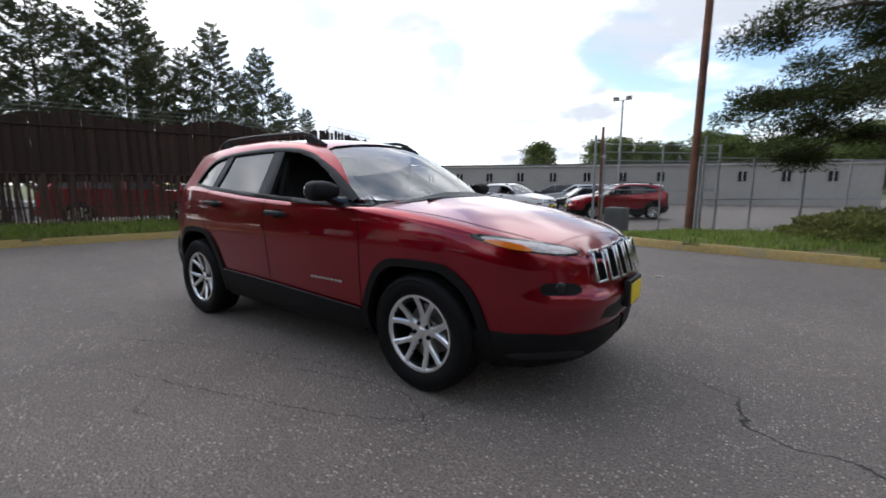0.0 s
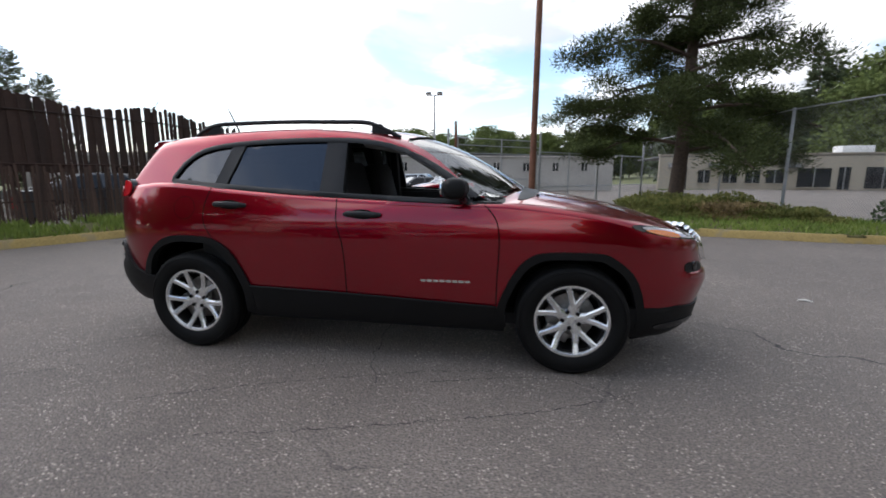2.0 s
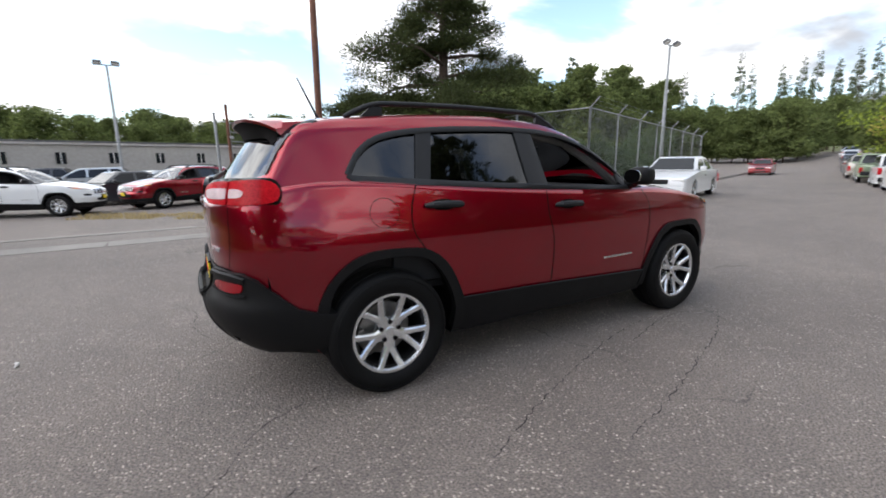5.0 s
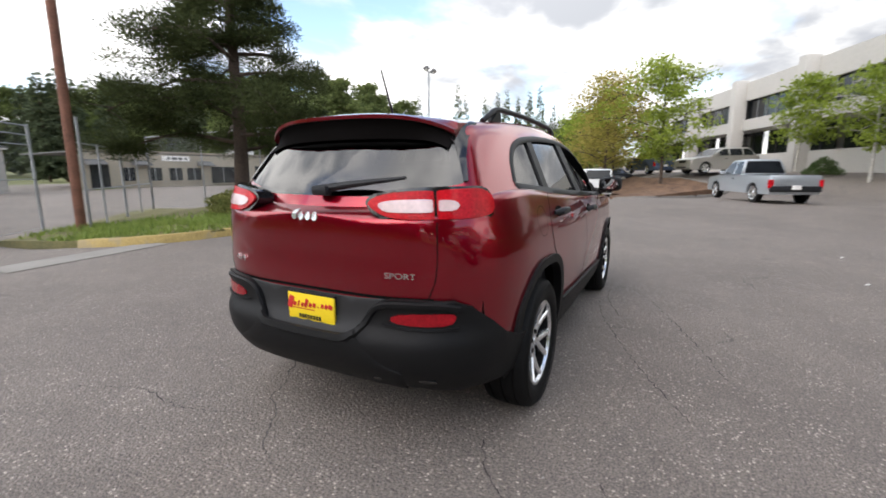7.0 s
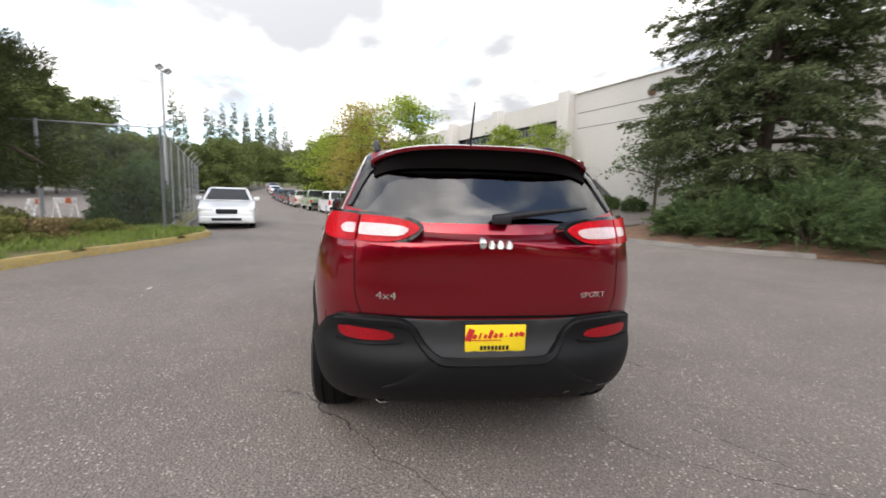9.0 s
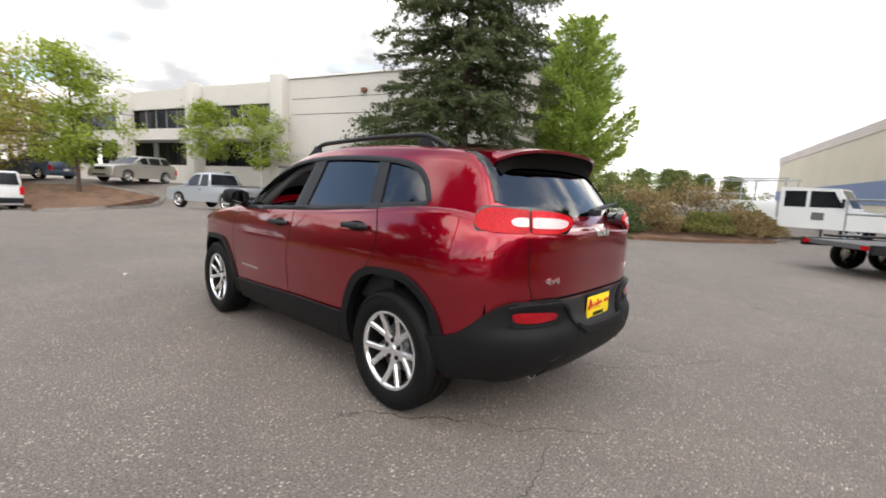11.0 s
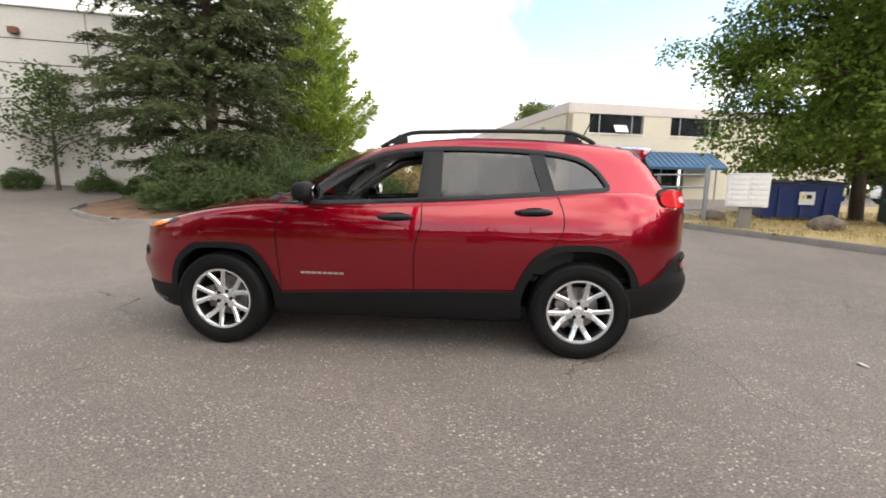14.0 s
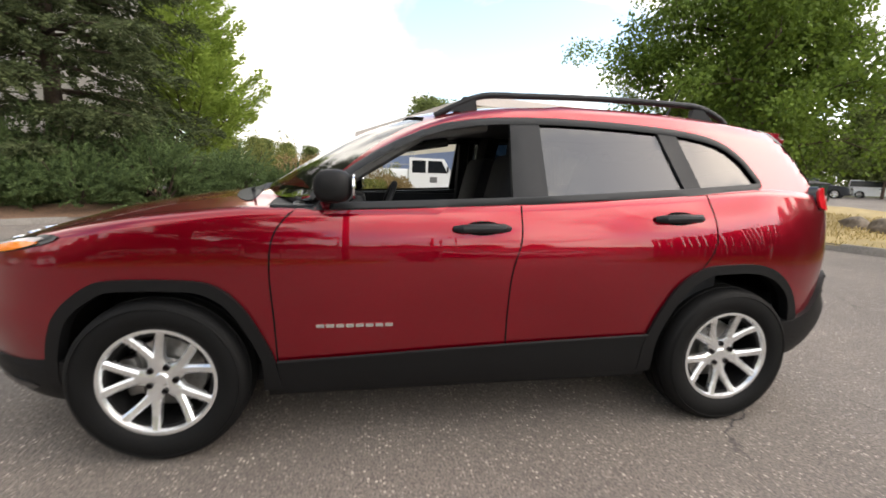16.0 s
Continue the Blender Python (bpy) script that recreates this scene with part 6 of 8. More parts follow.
for k in range(8):
    part("louvre", Shape().box((0, -0.255, 0.15 + k * 0.08), (0.52, 0.02, 0.03)), ROOF_DARK, ac)

pole = thing("utility_pole", "tall rust-brown steel utility pole on the verge", "pole", m=Matrix.Translation((1.38, 10.75, lift(1.38, 10.75, north_height) - 0.05)))
part("shaft", Shape().tube([(0, 0, -0.3), (0.06, 0, 6), (0.14, 0, 14)], [0.105, 0.095, 0.08], 14), RUST, pole)
part("base_flange", Shape().tube([(0, 0, 0.0), (0, 0, 0.1)], 0.15, 14), RUST, pole)
pp = thing("pipe_stub", "short grey pipe post beside the utility pole", "post", m=Matrix.Translation((1.62, 10.85, lift(1.6, 10.85, north_height))))
part("pipe", Shape().tube([(0, 0, -0.1), (0, 0, 2.6)], 0.035, 8), GALV, pp)


def flood_lamp(x, y, h, label):
    z = terrain(x, y)
    l = thing("flood_lamp", label, "street lamp", "flood lamps", m=Matrix.Translation((x, y, z)))
    part("mast", Shape().tube([(0, 0, -0.2), (0, 0, h * 0.45), (0, 0, h)], [0.11, 0.09, 0.06], 10), RUST if h > 8 else GALV, l)
    part("crossarm", Shape().tube([(-0.5, 0, h), (0.5, 0, h)], 0.035, 6), GALV, l)
    for s in (-0.45, 0.45):
        hd = part("lamp_head", Shape().box((0, 0, 0), (0.42, 0.3, 0.16), pose(s, -0.1, h + 0.1, -28, 0, 10), 0.03), ROOF_DARK, l)
        part("lamp_glass", Shape().box((0, 0, 0), (0.36, 0.24, 0.02), pose(s, -0.14, h + 0.02, -28, 0, 10)), WALL_WHITE, hd)
    return l


flood_lamp(-5.8, 31.3, 7.7, "floodlight mast with two lamp heads in the car lot")
flood_lamp(21.3, 12.5, 7.6, "floodlight mast with two lamp heads behind the road fence")

# brown slat fence on the west strip
FENCE_W = [(-10.75, -3.2), (-10.15, -1), (-9.35, 1.4), (-8.85, 3.2), (-8.2, 4.9), (-7.65, 6.6), (-7.25, 8.0), (-7.07, 9.0)]
slat_fence = thing("slat_fence", "tall dark brown slat fence with uneven pickets below", "fence", m=Matrix.Identity(4))
rng = random.Random(7)


def slat_mesh(name, h, w, mat):
    sh = Shape()
    sh.add([(-w / 2, -0.009, 0), (w / 2, -0.009, 0), (w / 2, 0.009, 0), (-w / 2, 0.009, 0), (-w / 2, -0.009, h - 0.03), (w / 2, -0.009, h - 0.03), (w / 2, 0.009, h - 0.03), (-w / 2, 0.009, h - 0.03), (0, -0.009, h), (0, 0.009, h)],
           [(0, 1, 5, 8, 4), (2, 3, 7, 9, 6), (1, 2, 6, 5), (3, 0, 4, 7), (5, 6, 9, 8), (7, 4, 8, 9)])
    me = sh.mesh(name)
    me.materials.append(mat)
    return me


picket_me, slat_me = slat_mesh("picket", 1.2, 0.046, PICKET), slat_mesh("slat", 1.5, 0.07, SLAT)
run = along(bend([(*p, 0) for p in FENCE_W], 6), 0.1)
for i, (p, d) in enumerate(run):
    z = lift(p.x, p.y, west_height)
    ang = math.degrees(math.atan2(d.y, d.x))
    if i % 24 == 0:
        q = p + Vector((-d.y, d.x, 0)) * 0.11
        part("post", Shape().tube([(q.x, q.y, z - 0.2), (q.x, q.y, z + 2.55)], 0.04, 8), SLAT, slat_fence)
        part("barbed_arm", Shape().tube([(q.x, q.y, z + 2.5), (q.x + 0.2, q.y + 0.05, z + 2.8)], 0.012, 5), GALV, slat_fence)
    share = i / len(run)
    q = p + Vector((-d.y, d.x, 0)) * (0.035 + 0.02 * (i % 2))
    ob = part("slat", slat_me, SLAT, slat_fence)
    ob.matrix_basis = pose(q.x, q.y, z + 1.06 + rng.uniform(-0.02, 0.03), 0, rng.uniform(-1.5, 1.5), ang)
    ob.scale = (1.8 if share < 0.6 else 1.2, 1, 1.0 + 0.06 * math.sin(i * 0.21) + rng.uniform(-0.02, 0.02))
for p, d in along(bend([(*p, 0) for p in FENCE_W], 6), 0.062):
    ob = part("picket", picket_me, PICKET, slat_fence)
    ob.matrix_basis = pose(p.x, p.y, lift(p.x, p.y, west_height) + 0.03 + rng.uniform(-0.05, 0.06), rng.uniform(-2, 2), rng.uniform(-2.5, 2.5), math.degrees(math.atan2(d.y, d.x)))
for k in range(3):
    pts = [(p.x - d.y * 0.11 + 0.07 * k, p.y + d.x * 0.11 + 0.017 * k, lift(p.x, p.y, west_height) + 2.6 + 0.09 * k) for p, d in run[::24]]
    part("barbed_wire", Shape().tube(pts, 0.005, 4), WIRE, slat_fence)
for h in (0.5, 1.25, 2.3):
    pts = [(p.x - d.y * 0.02, p.y + d.x * 0.02, lift(p.x, p.y, west_height) + h) for p, d in run[::6]]
    part("rail", Shape().tube(pts, 0.02, 6), SLAT, slat_fence)

sp_ = thing("standpipe", "white painted standpipe with a side outlet on the grass", "pipe", m=pose(-7.15, 5.15, lift(-7.15, 5.15, west_height), 0, 0, -38))
part("riser", Shape().tube([(0, 0, -0.1), (0, 0, 1.05)], 0.055, 12), WALL_WHITE, sp_)
part("outlet", Shape().tube([(-0.12, 0, 1.0), (0.4, 0, 1.02)], 0.05, 10), WALL_WHITE, sp_)
part("flange", Shape().tube([(0.36, 0, 1.02), (0.42, 0, 1.02)], 0.085, 12).tube([(0.2, 0, 0.9), (0.2, 0, 1.15)], 0.03, 8), GALV, sp_)


# ---- parked vehicles ----
def paint(name, c, metal=0.3):
    return surface(name, c, 0.35, metal, vary=0.05, scale=1, grain=300, coat=0.8)


P_WHITE, P_SILVER = paint("white_car_paint", (0.74, 0.75, 0.75), 0), paint("silver_car_paint", (0.42, 0.45, 0.48), 0.5)
P_RED, P_GREEN = paint("red_car_paint", (0.24, 0.01, 0.014)), paint("pale_green_paint", (0.28, 0.36, 0.24), 0)
P_DARK, P_BLUE, P_BEIGE = paint("dark_car_paint", (0.03, 0.033, 0.04)), paint("blue_grey_paint", (0.06, 0.09, 0.15)), paint("beige_silver_paint", (0.42, 0.4, 0.36), 0.5)
BULB = surface("lamp_lens_white", (0.7, 0.7, 0.68), 0.15, 0.2, vary=0.1, coat=1)


def street_wheel(r, w):
    sh = Shape().lathe([(0.001, 0.01), (r * 0.16, 0.012), (r * 0.2, -0.01), (r * 0.26, -0.01), (r * 0.62, 0.004), (r * 0.66, 0.02), (r * 0.7, 0.02), (r * 0.7, -w)], 24)
    wh = part("wheel", sh, ALLOY, None)
    part("tyre", Shape().lathe([(r * 0.68, -w), (r * 0.95, -w), (r, -w * 0.85), (r, -0.03), (r * 0.95, 0.0), (r * 0.8, 0.016), (r * 0.68, 0.005)], 26, closed=True), RUBBER, wh)
    # closed wheel face; black blocks paint the shade of its openings
    for k in range(5):
        a = 2 * math.pi * k / 5
        part("wheel_slot", Shape().box((0, 0.0, r * 0.46), (r * 0.2, 0.012, r * 0.24), Matrix.Rotation(a, 4, "Y")), GAP_SHADE, wh)
    return wh


def vehicle(name, label, m, paint_mat, L, W, body_line, cab_line, wheels, r=0.33, pillars=(), pick_bed=None, group="parked vehicles", clear=0.2, van=False, grille=True):
    """A parked vehicle from side outlines; local x forwards, z up, the ground at 0.
    body_line: upper outline from nose to tail (x, z); cab_line: belt and roof points, front to rear."""
    v = thing(name, label, "car" if not pick_bed else "pickup truck", group, m=m)
    low = [(body_line[-1][0] + 0.08, clear)]
    for wx in sorted(wheels):
        arc = [(wx + r * 1.16 * math.cos(q), r * 0.95 + r * 1.16 * math.sin(q)) for q in np.linspace(math.pi, 0, 9)]
        arc = [(x, max(z, clear)) for x, z in arc]
        low += [(arc[0][0], clear)] + arc + [(arc[-1][0], clear)]
    low += [(body_line[0][0] - 0.08, clear)]
    outline = list(body_line) + low
    cz = 0.55
    sh = Shape()
    n = len(outline)
    for y, k in ((-W / 2, 0.965), (-W / 2 + 0.05, 0.99), (-W / 2 + 0.22, 1.0), (W / 2 - 0.22, 1.0), (W / 2 - 0.05, 0.99), (W / 2, 0.965)):
        for x, z in outline:
            sh.v.append((x * k, y * (1 - 0.07 * max(0, abs(x) / (L / 2) - 0.72) / 0.28), cz + (z - cz) * (k if z > cz else 1)))
    for s in range(5):
        o = s * n
        sh.f += [(o + i, o + (i + 1) % n, o + n + (i + 1) % n, o + n + i) for i in range(n)]
    sh.f += [tuple(range(n)), tuple(5 * n + i for i in range(n))]
    part("body", sh, paint_mat, v, sharp=40)
    belt, top = cab_line[0][1], max(z for _, z in cab_line)

    def half(z):
        return W / 2 - 0.07 - (0.06 if van else 0.2) * (z - belt) / max(0.1, top - belt)
    cb = Shape()
    c = len(cab_line)
    cb.v += [(x, half(z), z) for x, z in cab_line] + [(x, -half(z), z) for x, z in cab_line]
    cb.f += [tuple(range(c)), tuple(range(2 * c - 1, c - 1, -1))] + [(i, i + c, (i + 1) % c + c, (i + 1) % c) for i in range(c)]
    bm = bmesh.new()
    me = cb.mesh("cab")
    bm.from_mesh(me)
    bmesh.ops.bevel(bm, geom=bm.edges[:], offset=0.05, segments=2, affect="EDGES")
    bm.to_mesh(me)
    bm.free()
    part("cab", me, paint_mat, v)
    # glass plates just proud of the cab
    cx = sum(x for x, _ in cab_line) / c
    cuts = [max(x for x, _ in cab_line)] + list(pillars) + [min(x for x, _ in cab_line)]

    def span(x):
        zs = []
        for (xa, za), (xb, zb) in zip(cab_line, list(cab_line[1:]) + [cab_line[0]]):
            if min(xa, xb) <= x <= max(xa, xb) and xa != xb:
                zs.append(za + (zb - za) * (x - xa) / (xb - xa))
        return (min(zs), max(zs)) if len(zs) > 1 else None
    for a, b in zip(cuts, cuts[1:]):
        xs = np.linspace(a - (0.16 if a == cuts[0] else 0.05), b + (0.12 if b == cuts[-1] else 0.05), 6)
        up, dn = [], []
        for x in xs:
            s = span(x)
            if s and s[1] - s[0] > 0.2:
                up.append((x, s[1] - 0.085))
                dn.append((x, max(s[0], belt) + 0.03))
        if len(up) > 1:
            for sd in (1, -1):
                g = Shape()
                ring = up + dn[::-1]
                g.v = [(x, sd * (half(z) + 0.006), z) for x, z in ring]
                g.f = [tuple(range(len(ring)))]
                part("side_window", g, DARK_GLASS, v)
    for (xa, za), (xb, zb), nm in ((cab_line[0], cab_line[1], "windscreen"), (cab_line[-1], cab_line[-2], "rear_window")):
        d = Vector((xb - xa, 0, zb - za)).normalized()
        nrm = Vector((d.z, 0, -d.x)) * (1 if nm == "windscreen" else -1)
        if (nrm.x < 0) == (nm == "windscreen"):
            nrm = -nrm
        g = Shape()
        for t, sd in ((0.1, -1), (0.1, 1), (0.88, 1), (0.88, -1)):
            x, z = xa + (xb - xa) * t, za + (zb - za) * t
            g.v.append((x + nrm.x * 0.008, sd * (half(z) - 0.09), z + nrm.z * 0.008))
        g.f = [(0, 1, 2, 3)]
        part(nm, g, DARK_GLASS, v)
    xf, xr = body_line[0][0], body_line[-1][0]
    zf = [z for x, z in body_line if abs(x - xf) < 0.25][-1]
    for sd in (1, -1):
        part("headlamp", Shape().box((xf - 0.1, sd * (W / 2 - 0.3), zf - 0.1), (0.16, 0.4, 0.15), bevel=0.03), BULB, v)
        part("tail_lamp", Shape().box((xr + 0.06, sd * (W / 2 - 0.12), body_line[-2][1] - 0.18), (0.14, 0.16, 0.32), bevel=0.03), LENS_RED, v)
        if not van:
            part("door_mirror", Shape().box((cab_line[0][0] - 0.35, sd * (W / 2 + 0.05), belt + 0.1), (0.12, 0.2, 0.14), bevel=0.04), paint_mat, v)
        part("door_handle", Shape().box((0.05, sd * (W / 2 + 0.003), belt - 0.14), (0.16, 0.025, 0.03)), SATIN_BLACK, v)
    part("front_bumper", Shape().box((xf - 0.03, 0, clear + 0.14), (0.16, W * 0.9, 0.2), bevel=0.05), paint_mat, v)
    part("rear_bumper", Shape().box((xr + 0.03, 0, clear + 0.2), (0.16, W * 0.9, 0.22), bevel=0.05), SATIN_BLACK if pick_bed or van else paint_mat, v)
    if grille:
        part("grille", Shape().box((xf + 0.0, 0, zf - 0.12), (0.06, W * 0.36, 0.16), bevel=0.02), SATIN_BLACK, v)
        part("lower_intake", Shape().box((xf + 0.045, 0, clear + 0.14), (0.03, W * 0.5, 0.09), bevel=0.01), SATIN_BLACK, v)
    part("number_plate", Shape().box((xr - 0.06, 0, 0.62), (0.02, 0.3, 0.15)), WALL_WHITE, v)
    if pick_bed:
        x0, x1, zb = pick_bed
        # solid bed; a black sheet on top paints the shaded inside
        part("bed_hollow", Shape().box(((x0 + x1) / 2, 0, zb + 0.004), (x0 - x1, W - 0.3, 0.012)), GAP_SHADE, v)
        part("tailgate", Shape().box((xr + 0.03, 0, zb - 0.22), (0.06, W * 0.86, 0.42), bevel=0.02), paint_mat, v)
    part("underbody", Shape().box((0, 0, clear + 0.06), (L * 0.8, W * 0.7, 0.12)), GAP_SHADE, v)
    w = street_wheel(r, 0.2)
    w.parent = v
    first = True
    for wx in wheels:
        for sd in (1, -1):
            mm = pose(wx, sd * (W / 2 - 0.03), r, 0, 0, 0 if sd > 0 else 180)
            if first:
                w.matrix_basis = mm
                first = False
            else:
                copy_thing(w, mm)
    return v


def at(x, y, az):
    return pose(x, y, terrain(x, y), 0, 0, az)


SEDAN = dict(L=4.75, W=1.82, body_line=[(2.36, 0.3), (2.38, 0.55), (2.3, 0.72), (1.0, 0.93), (-1.45, 0.96), (-2.25, 0.93), (-2.36, 0.8), (-2.36, 0.35)], cab_line=[(1.05, 0.92), (0.3, 1.42), (-0.75, 1.43), (-1.7, 0.95)], wheels=(1.42, -1.34), r=0.32, pillars=(-0.25,))
SUV = dict(L=4.6, W=1.85, body_line=[(2.25, 0.32), (2.28, 0.6), (2.2, 0.86), (1.95, 0.95), (0.95, 1.08), (-1.6, 1.14), (-2.15, 1.12), (-2.25, 0.9), (-2.24, 0.4)], cab_line=[(1.0, 1.06), (0.15, 1.58), (-1.55, 1.62), (-2.05, 1.12)], wheels=(1.36, -1.34), r=0.36, pillars=(-0.2, -1.1), clear=0.26)
VAN = dict(L=4.3, W=1.72, body_line=[(2.1, 0.3), (2.14, 0.6), (2.0, 0.82), (1.3, 0.98), (-1.9, 1.0), (-2.12, 0.98), (-2.14, 0.4)], cab_line=[(1.35, 0.96), (0.8, 1.55), (-1.98, 1.6), (-2.08, 0.98)], wheels=(1.3, -1.25), r=0.31, pillars=(0.2,), van=True)
PICKUP = dict(L=5.25, W=1.85, body_line=[(2.6, 0.45), (2.62, 0.75), (2.5, 0.95), (1.35, 1.06), (-2.58, 1.06), (-2.62, 0.92), (-2.62, 0.5)], cab_line=[(1.3, 1.05), (0.7, 1.66), (-0.3, 1.68), (-0.5, 1.06)], wheels=(1.6, -1.6), r=0.38, pillars=(0.2,), clear=0.36, pick_bed=(-0.6, -2.5, 1.06))

vehicle("white_sedan", "white saloon car parked beside the road fence", at(13.5, 6.6, 197), P_WHITE, **SEDAN)
vehicle("silver_pickup", "silver extended-cab pickup truck parked in the lot", at(16.4, -4.4, 18) @ Matrix.Scale(0.9, 4), P_SILVER, **PICKUP)
vehicle("white_van", "small white panel van parked by the mulch bank", at(23.9, 2.75, 19), P_WHITE, **VAN)
vehicle("white_van", "small white panel van parked behind another", at(28.6, 4.5, 19), P_WHITE, **VAN)
vehicle("green_truck", "pale green old pickup truck with a dark tailgate", at(34.0, 6.7, 19), P_GREEN, **PICKUP)
for i, (x, y, mt, kind) in enumerate(((40.5, 9.2, P_BEIGE, SUV), (46.5, 11.2, P_DARK, SEDAN), (52.5, 13.2, P_DARK, SUV), (58.5, 15.2, P_BLUE, SEDAN), (64.5, 17.2, P_DARK, SEDAN), (71, 19.3, P_WHITE, SEDAN), (78, 21.5, P_SILVER, SEDAN))):
    vehicle("roadside_car", ("dark" if mt in (P_DARK, P_BLUE) else "pale") + " car parked far along the road", at(x, y, 19), mt, **kind)
vehicle("roadside_car", "dark red car parked far along the fence", at(44, 17.2, 199), P_RED, **SEDAN)
vehicle("beige_suv", "beige silver sport utility car on the upper lot", at(28.9, -4.0, 122), P_BEIGE, **SUV)
vehicle("dark_suv", "dark car parked on the upper lot", at(34.4, 0.0, 30), P_BLUE, **SUV)
vehicle("dark_suv", "dark car parked on the upper lot", at(36.0, 3.0, 30), P_DARK, **SEDAN)
twin = copy_thing(car, at(-2.55, 18.5, 216))
twin.name = "red_suv"
tagged(twin, "dark red crossover car parked on weeds in the fenced lot", "car", "parked vehicles")
twin = copy_thing(car, at(-7.2, 17.1, -14))
twin.name = "white_suv"
tagged(twin, "white crossover car with black cladding in the fenced lot", "car", "parked vehicles")
recoat = {}
for ob in twin.children_recursive:
    if PAINT.name in ob.data.materials:
        if ob.data not in recoat:
            recoat[ob.data] = ob.data.copy()
            for k, mt in enumerate(ob.data.materials):
                if mt == PAINT:
                    recoat[ob.data].materials[k] = P_WHITE
        ob.data = recoat[ob.data]
    if "label" in ob and "red" in ob["label"]:
        ob["label"] = ob["label"].replace("deep cherry red painted", "white painted").replace("red roof spoiler", "white roof spoiler")
vehicle("grey_sedan", "dark grey saloon car parked in the fenced lot", at(-4.9, 21.2, 212), P_DARK, **SEDAN)
vehicle("grey_sedan", "silver saloon car parked in the fenced lot", at(-3.7, 23.6, 214), P_SILVER, **SEDAN)
vehicle("grey_suv", "grey crossover car parked in the fenced lot", at(-6.8, 25.8, 178), P_SILVER, **SUV)
vehicle("grey_suv", "pale crossover car parked in the fenced lot", at(-12.6, 24.6, 178), P_BEIGE, **SUV)
vehicle("grey_suv", "dark crossover car parked in the fenced lot", at(-9.8, 29.4, 178), P_DARK, **SUV)
vehicle("white_suv", "white crossover car parked in the fenced lot", at(-15.6, 28.4, 178), P_WHITE, **SUV)
vehicle("red_suv", "red crossover car behind the slat fence", at(-13.6, 2.6, 75), P_RED, **SUV)
vehicle("white_suv", "white car behind the slat fence", at(-15.5, -1.6, 75), P_WHITE, **SEDAN)
vehicle("dark_sedan", "dark car behind the slat fence", at(-12.0, 8.2, 65), P_DARK, **SEDAN)
vehicle("white_sedan", "white saloon car parked beyond the maple", at(-29.6, -29.0, 35), P_WHITE, **SEDAN)
vehicle("white_sedan", "white car parked across the far road", at(-36.0, -33.0, 35), P_WHITE, **SUV)
vehicle("dark_suv", "dark car parked across the far road", at(-36.0, -28.0, 120), P_DARK, **SUV)
vehicle("white_van", "white delivery van parked across the far road", at(-44.0, -29.0, 120), P_WHITE, **VAN)


def service_truck():
    v = thing("service_truck", "white crew-cab service truck parked before the cream building", "truck", "parked vehicles", m=at(-1.5, -18.6, 170) @ Matrix.Scale(0.88, 4))
    part("chassis", Shape().box((0, 0, 0.6), (6.4, 0.9, 0.2)), GAP_SHADE, v)
    sh = Shape().prism([(3.2, 0.5), (3.25, 1.15), (2.2, 1.3), (1.75, 2.1), (-0.1, 2.15), (-0.1, 0.5)], "y", -0.95, 0.95)
    part("cab", sh, P_WHITE, v, sharp=30)
    for sd in (1, -1):
        part("side_window", Shape().add([(1.95, sd * 0.957, 1.35), (1.62, sd * 0.957, 1.98), (0.9, sd * 0.957, 2.0), (0.9, sd * 0.957, 1.35)], [(0, 1, 2, 3)]), DARK_GLASS, v)
        part("side_window", Shape().add([(0.78, sd * 0.957, 1.35), (0.78, sd * 0.957, 2.0), (0.05, sd * 0.957, 2.0), (0.05, sd * 0.957, 1.35)], [(0, 1, 2, 3)]), DARK_GLASS, v)
        part("door_mirror", Shape().box((1.95, sd * 1.12, 1.55), (0.1, 0.2, 0.3), bevel=0.03), SATIN_BLACK, v)
        part("tool_locker", Shape().box((-1.7, sd * 0.8, 1.15), (3.0, 0.35, 0.8), bevel=0.03), P_WHITE, v)
        part("rack_rail", Shape().tube([(0.1, sd * 0.85, 2.5), (-3.2, sd * 0.85, 2.5)], 0.03, 6), GALV, v)
        for x in (0.0, -1.6, -3.1):
            part("rack_post", Shape().tube([(x, sd * 0.85, 1.4), (x, sd * 0.85, 2.5)], 0.03, 6), GALV, v)
        part("door_sign", Shape().box((1.2, sd * 0.962, 1.0), (0.4, 0.01, 0.3)), ROOF_DARK, v)
    part("windscreen", Shape().add([(2.17, -0.8, 1.36), (2.17, 0.8, 1.36), (1.8, 0.75, 2.05), (1.8, -0.75, 2.05)], [(0, 1, 2, 3)]), DARK_GLASS, v)
    part("load_floor", Shape().box((-1.7, 0, 0.85), (3.1, 1.9, 0.12)), P_WHITE, v)
    w = street_wheel(0.4, 0.22)
    w.parent = v
    w.matrix_basis = pose(2.3, 0.92, 0.4)
    for x, sd in ((2.3, -1), (-1.7, 1), (-1.7, -1)):
        copy_thing(w, pose(x, sd * 0.92, 0.4, 0, 0, 0 if sd > 0 else 180))


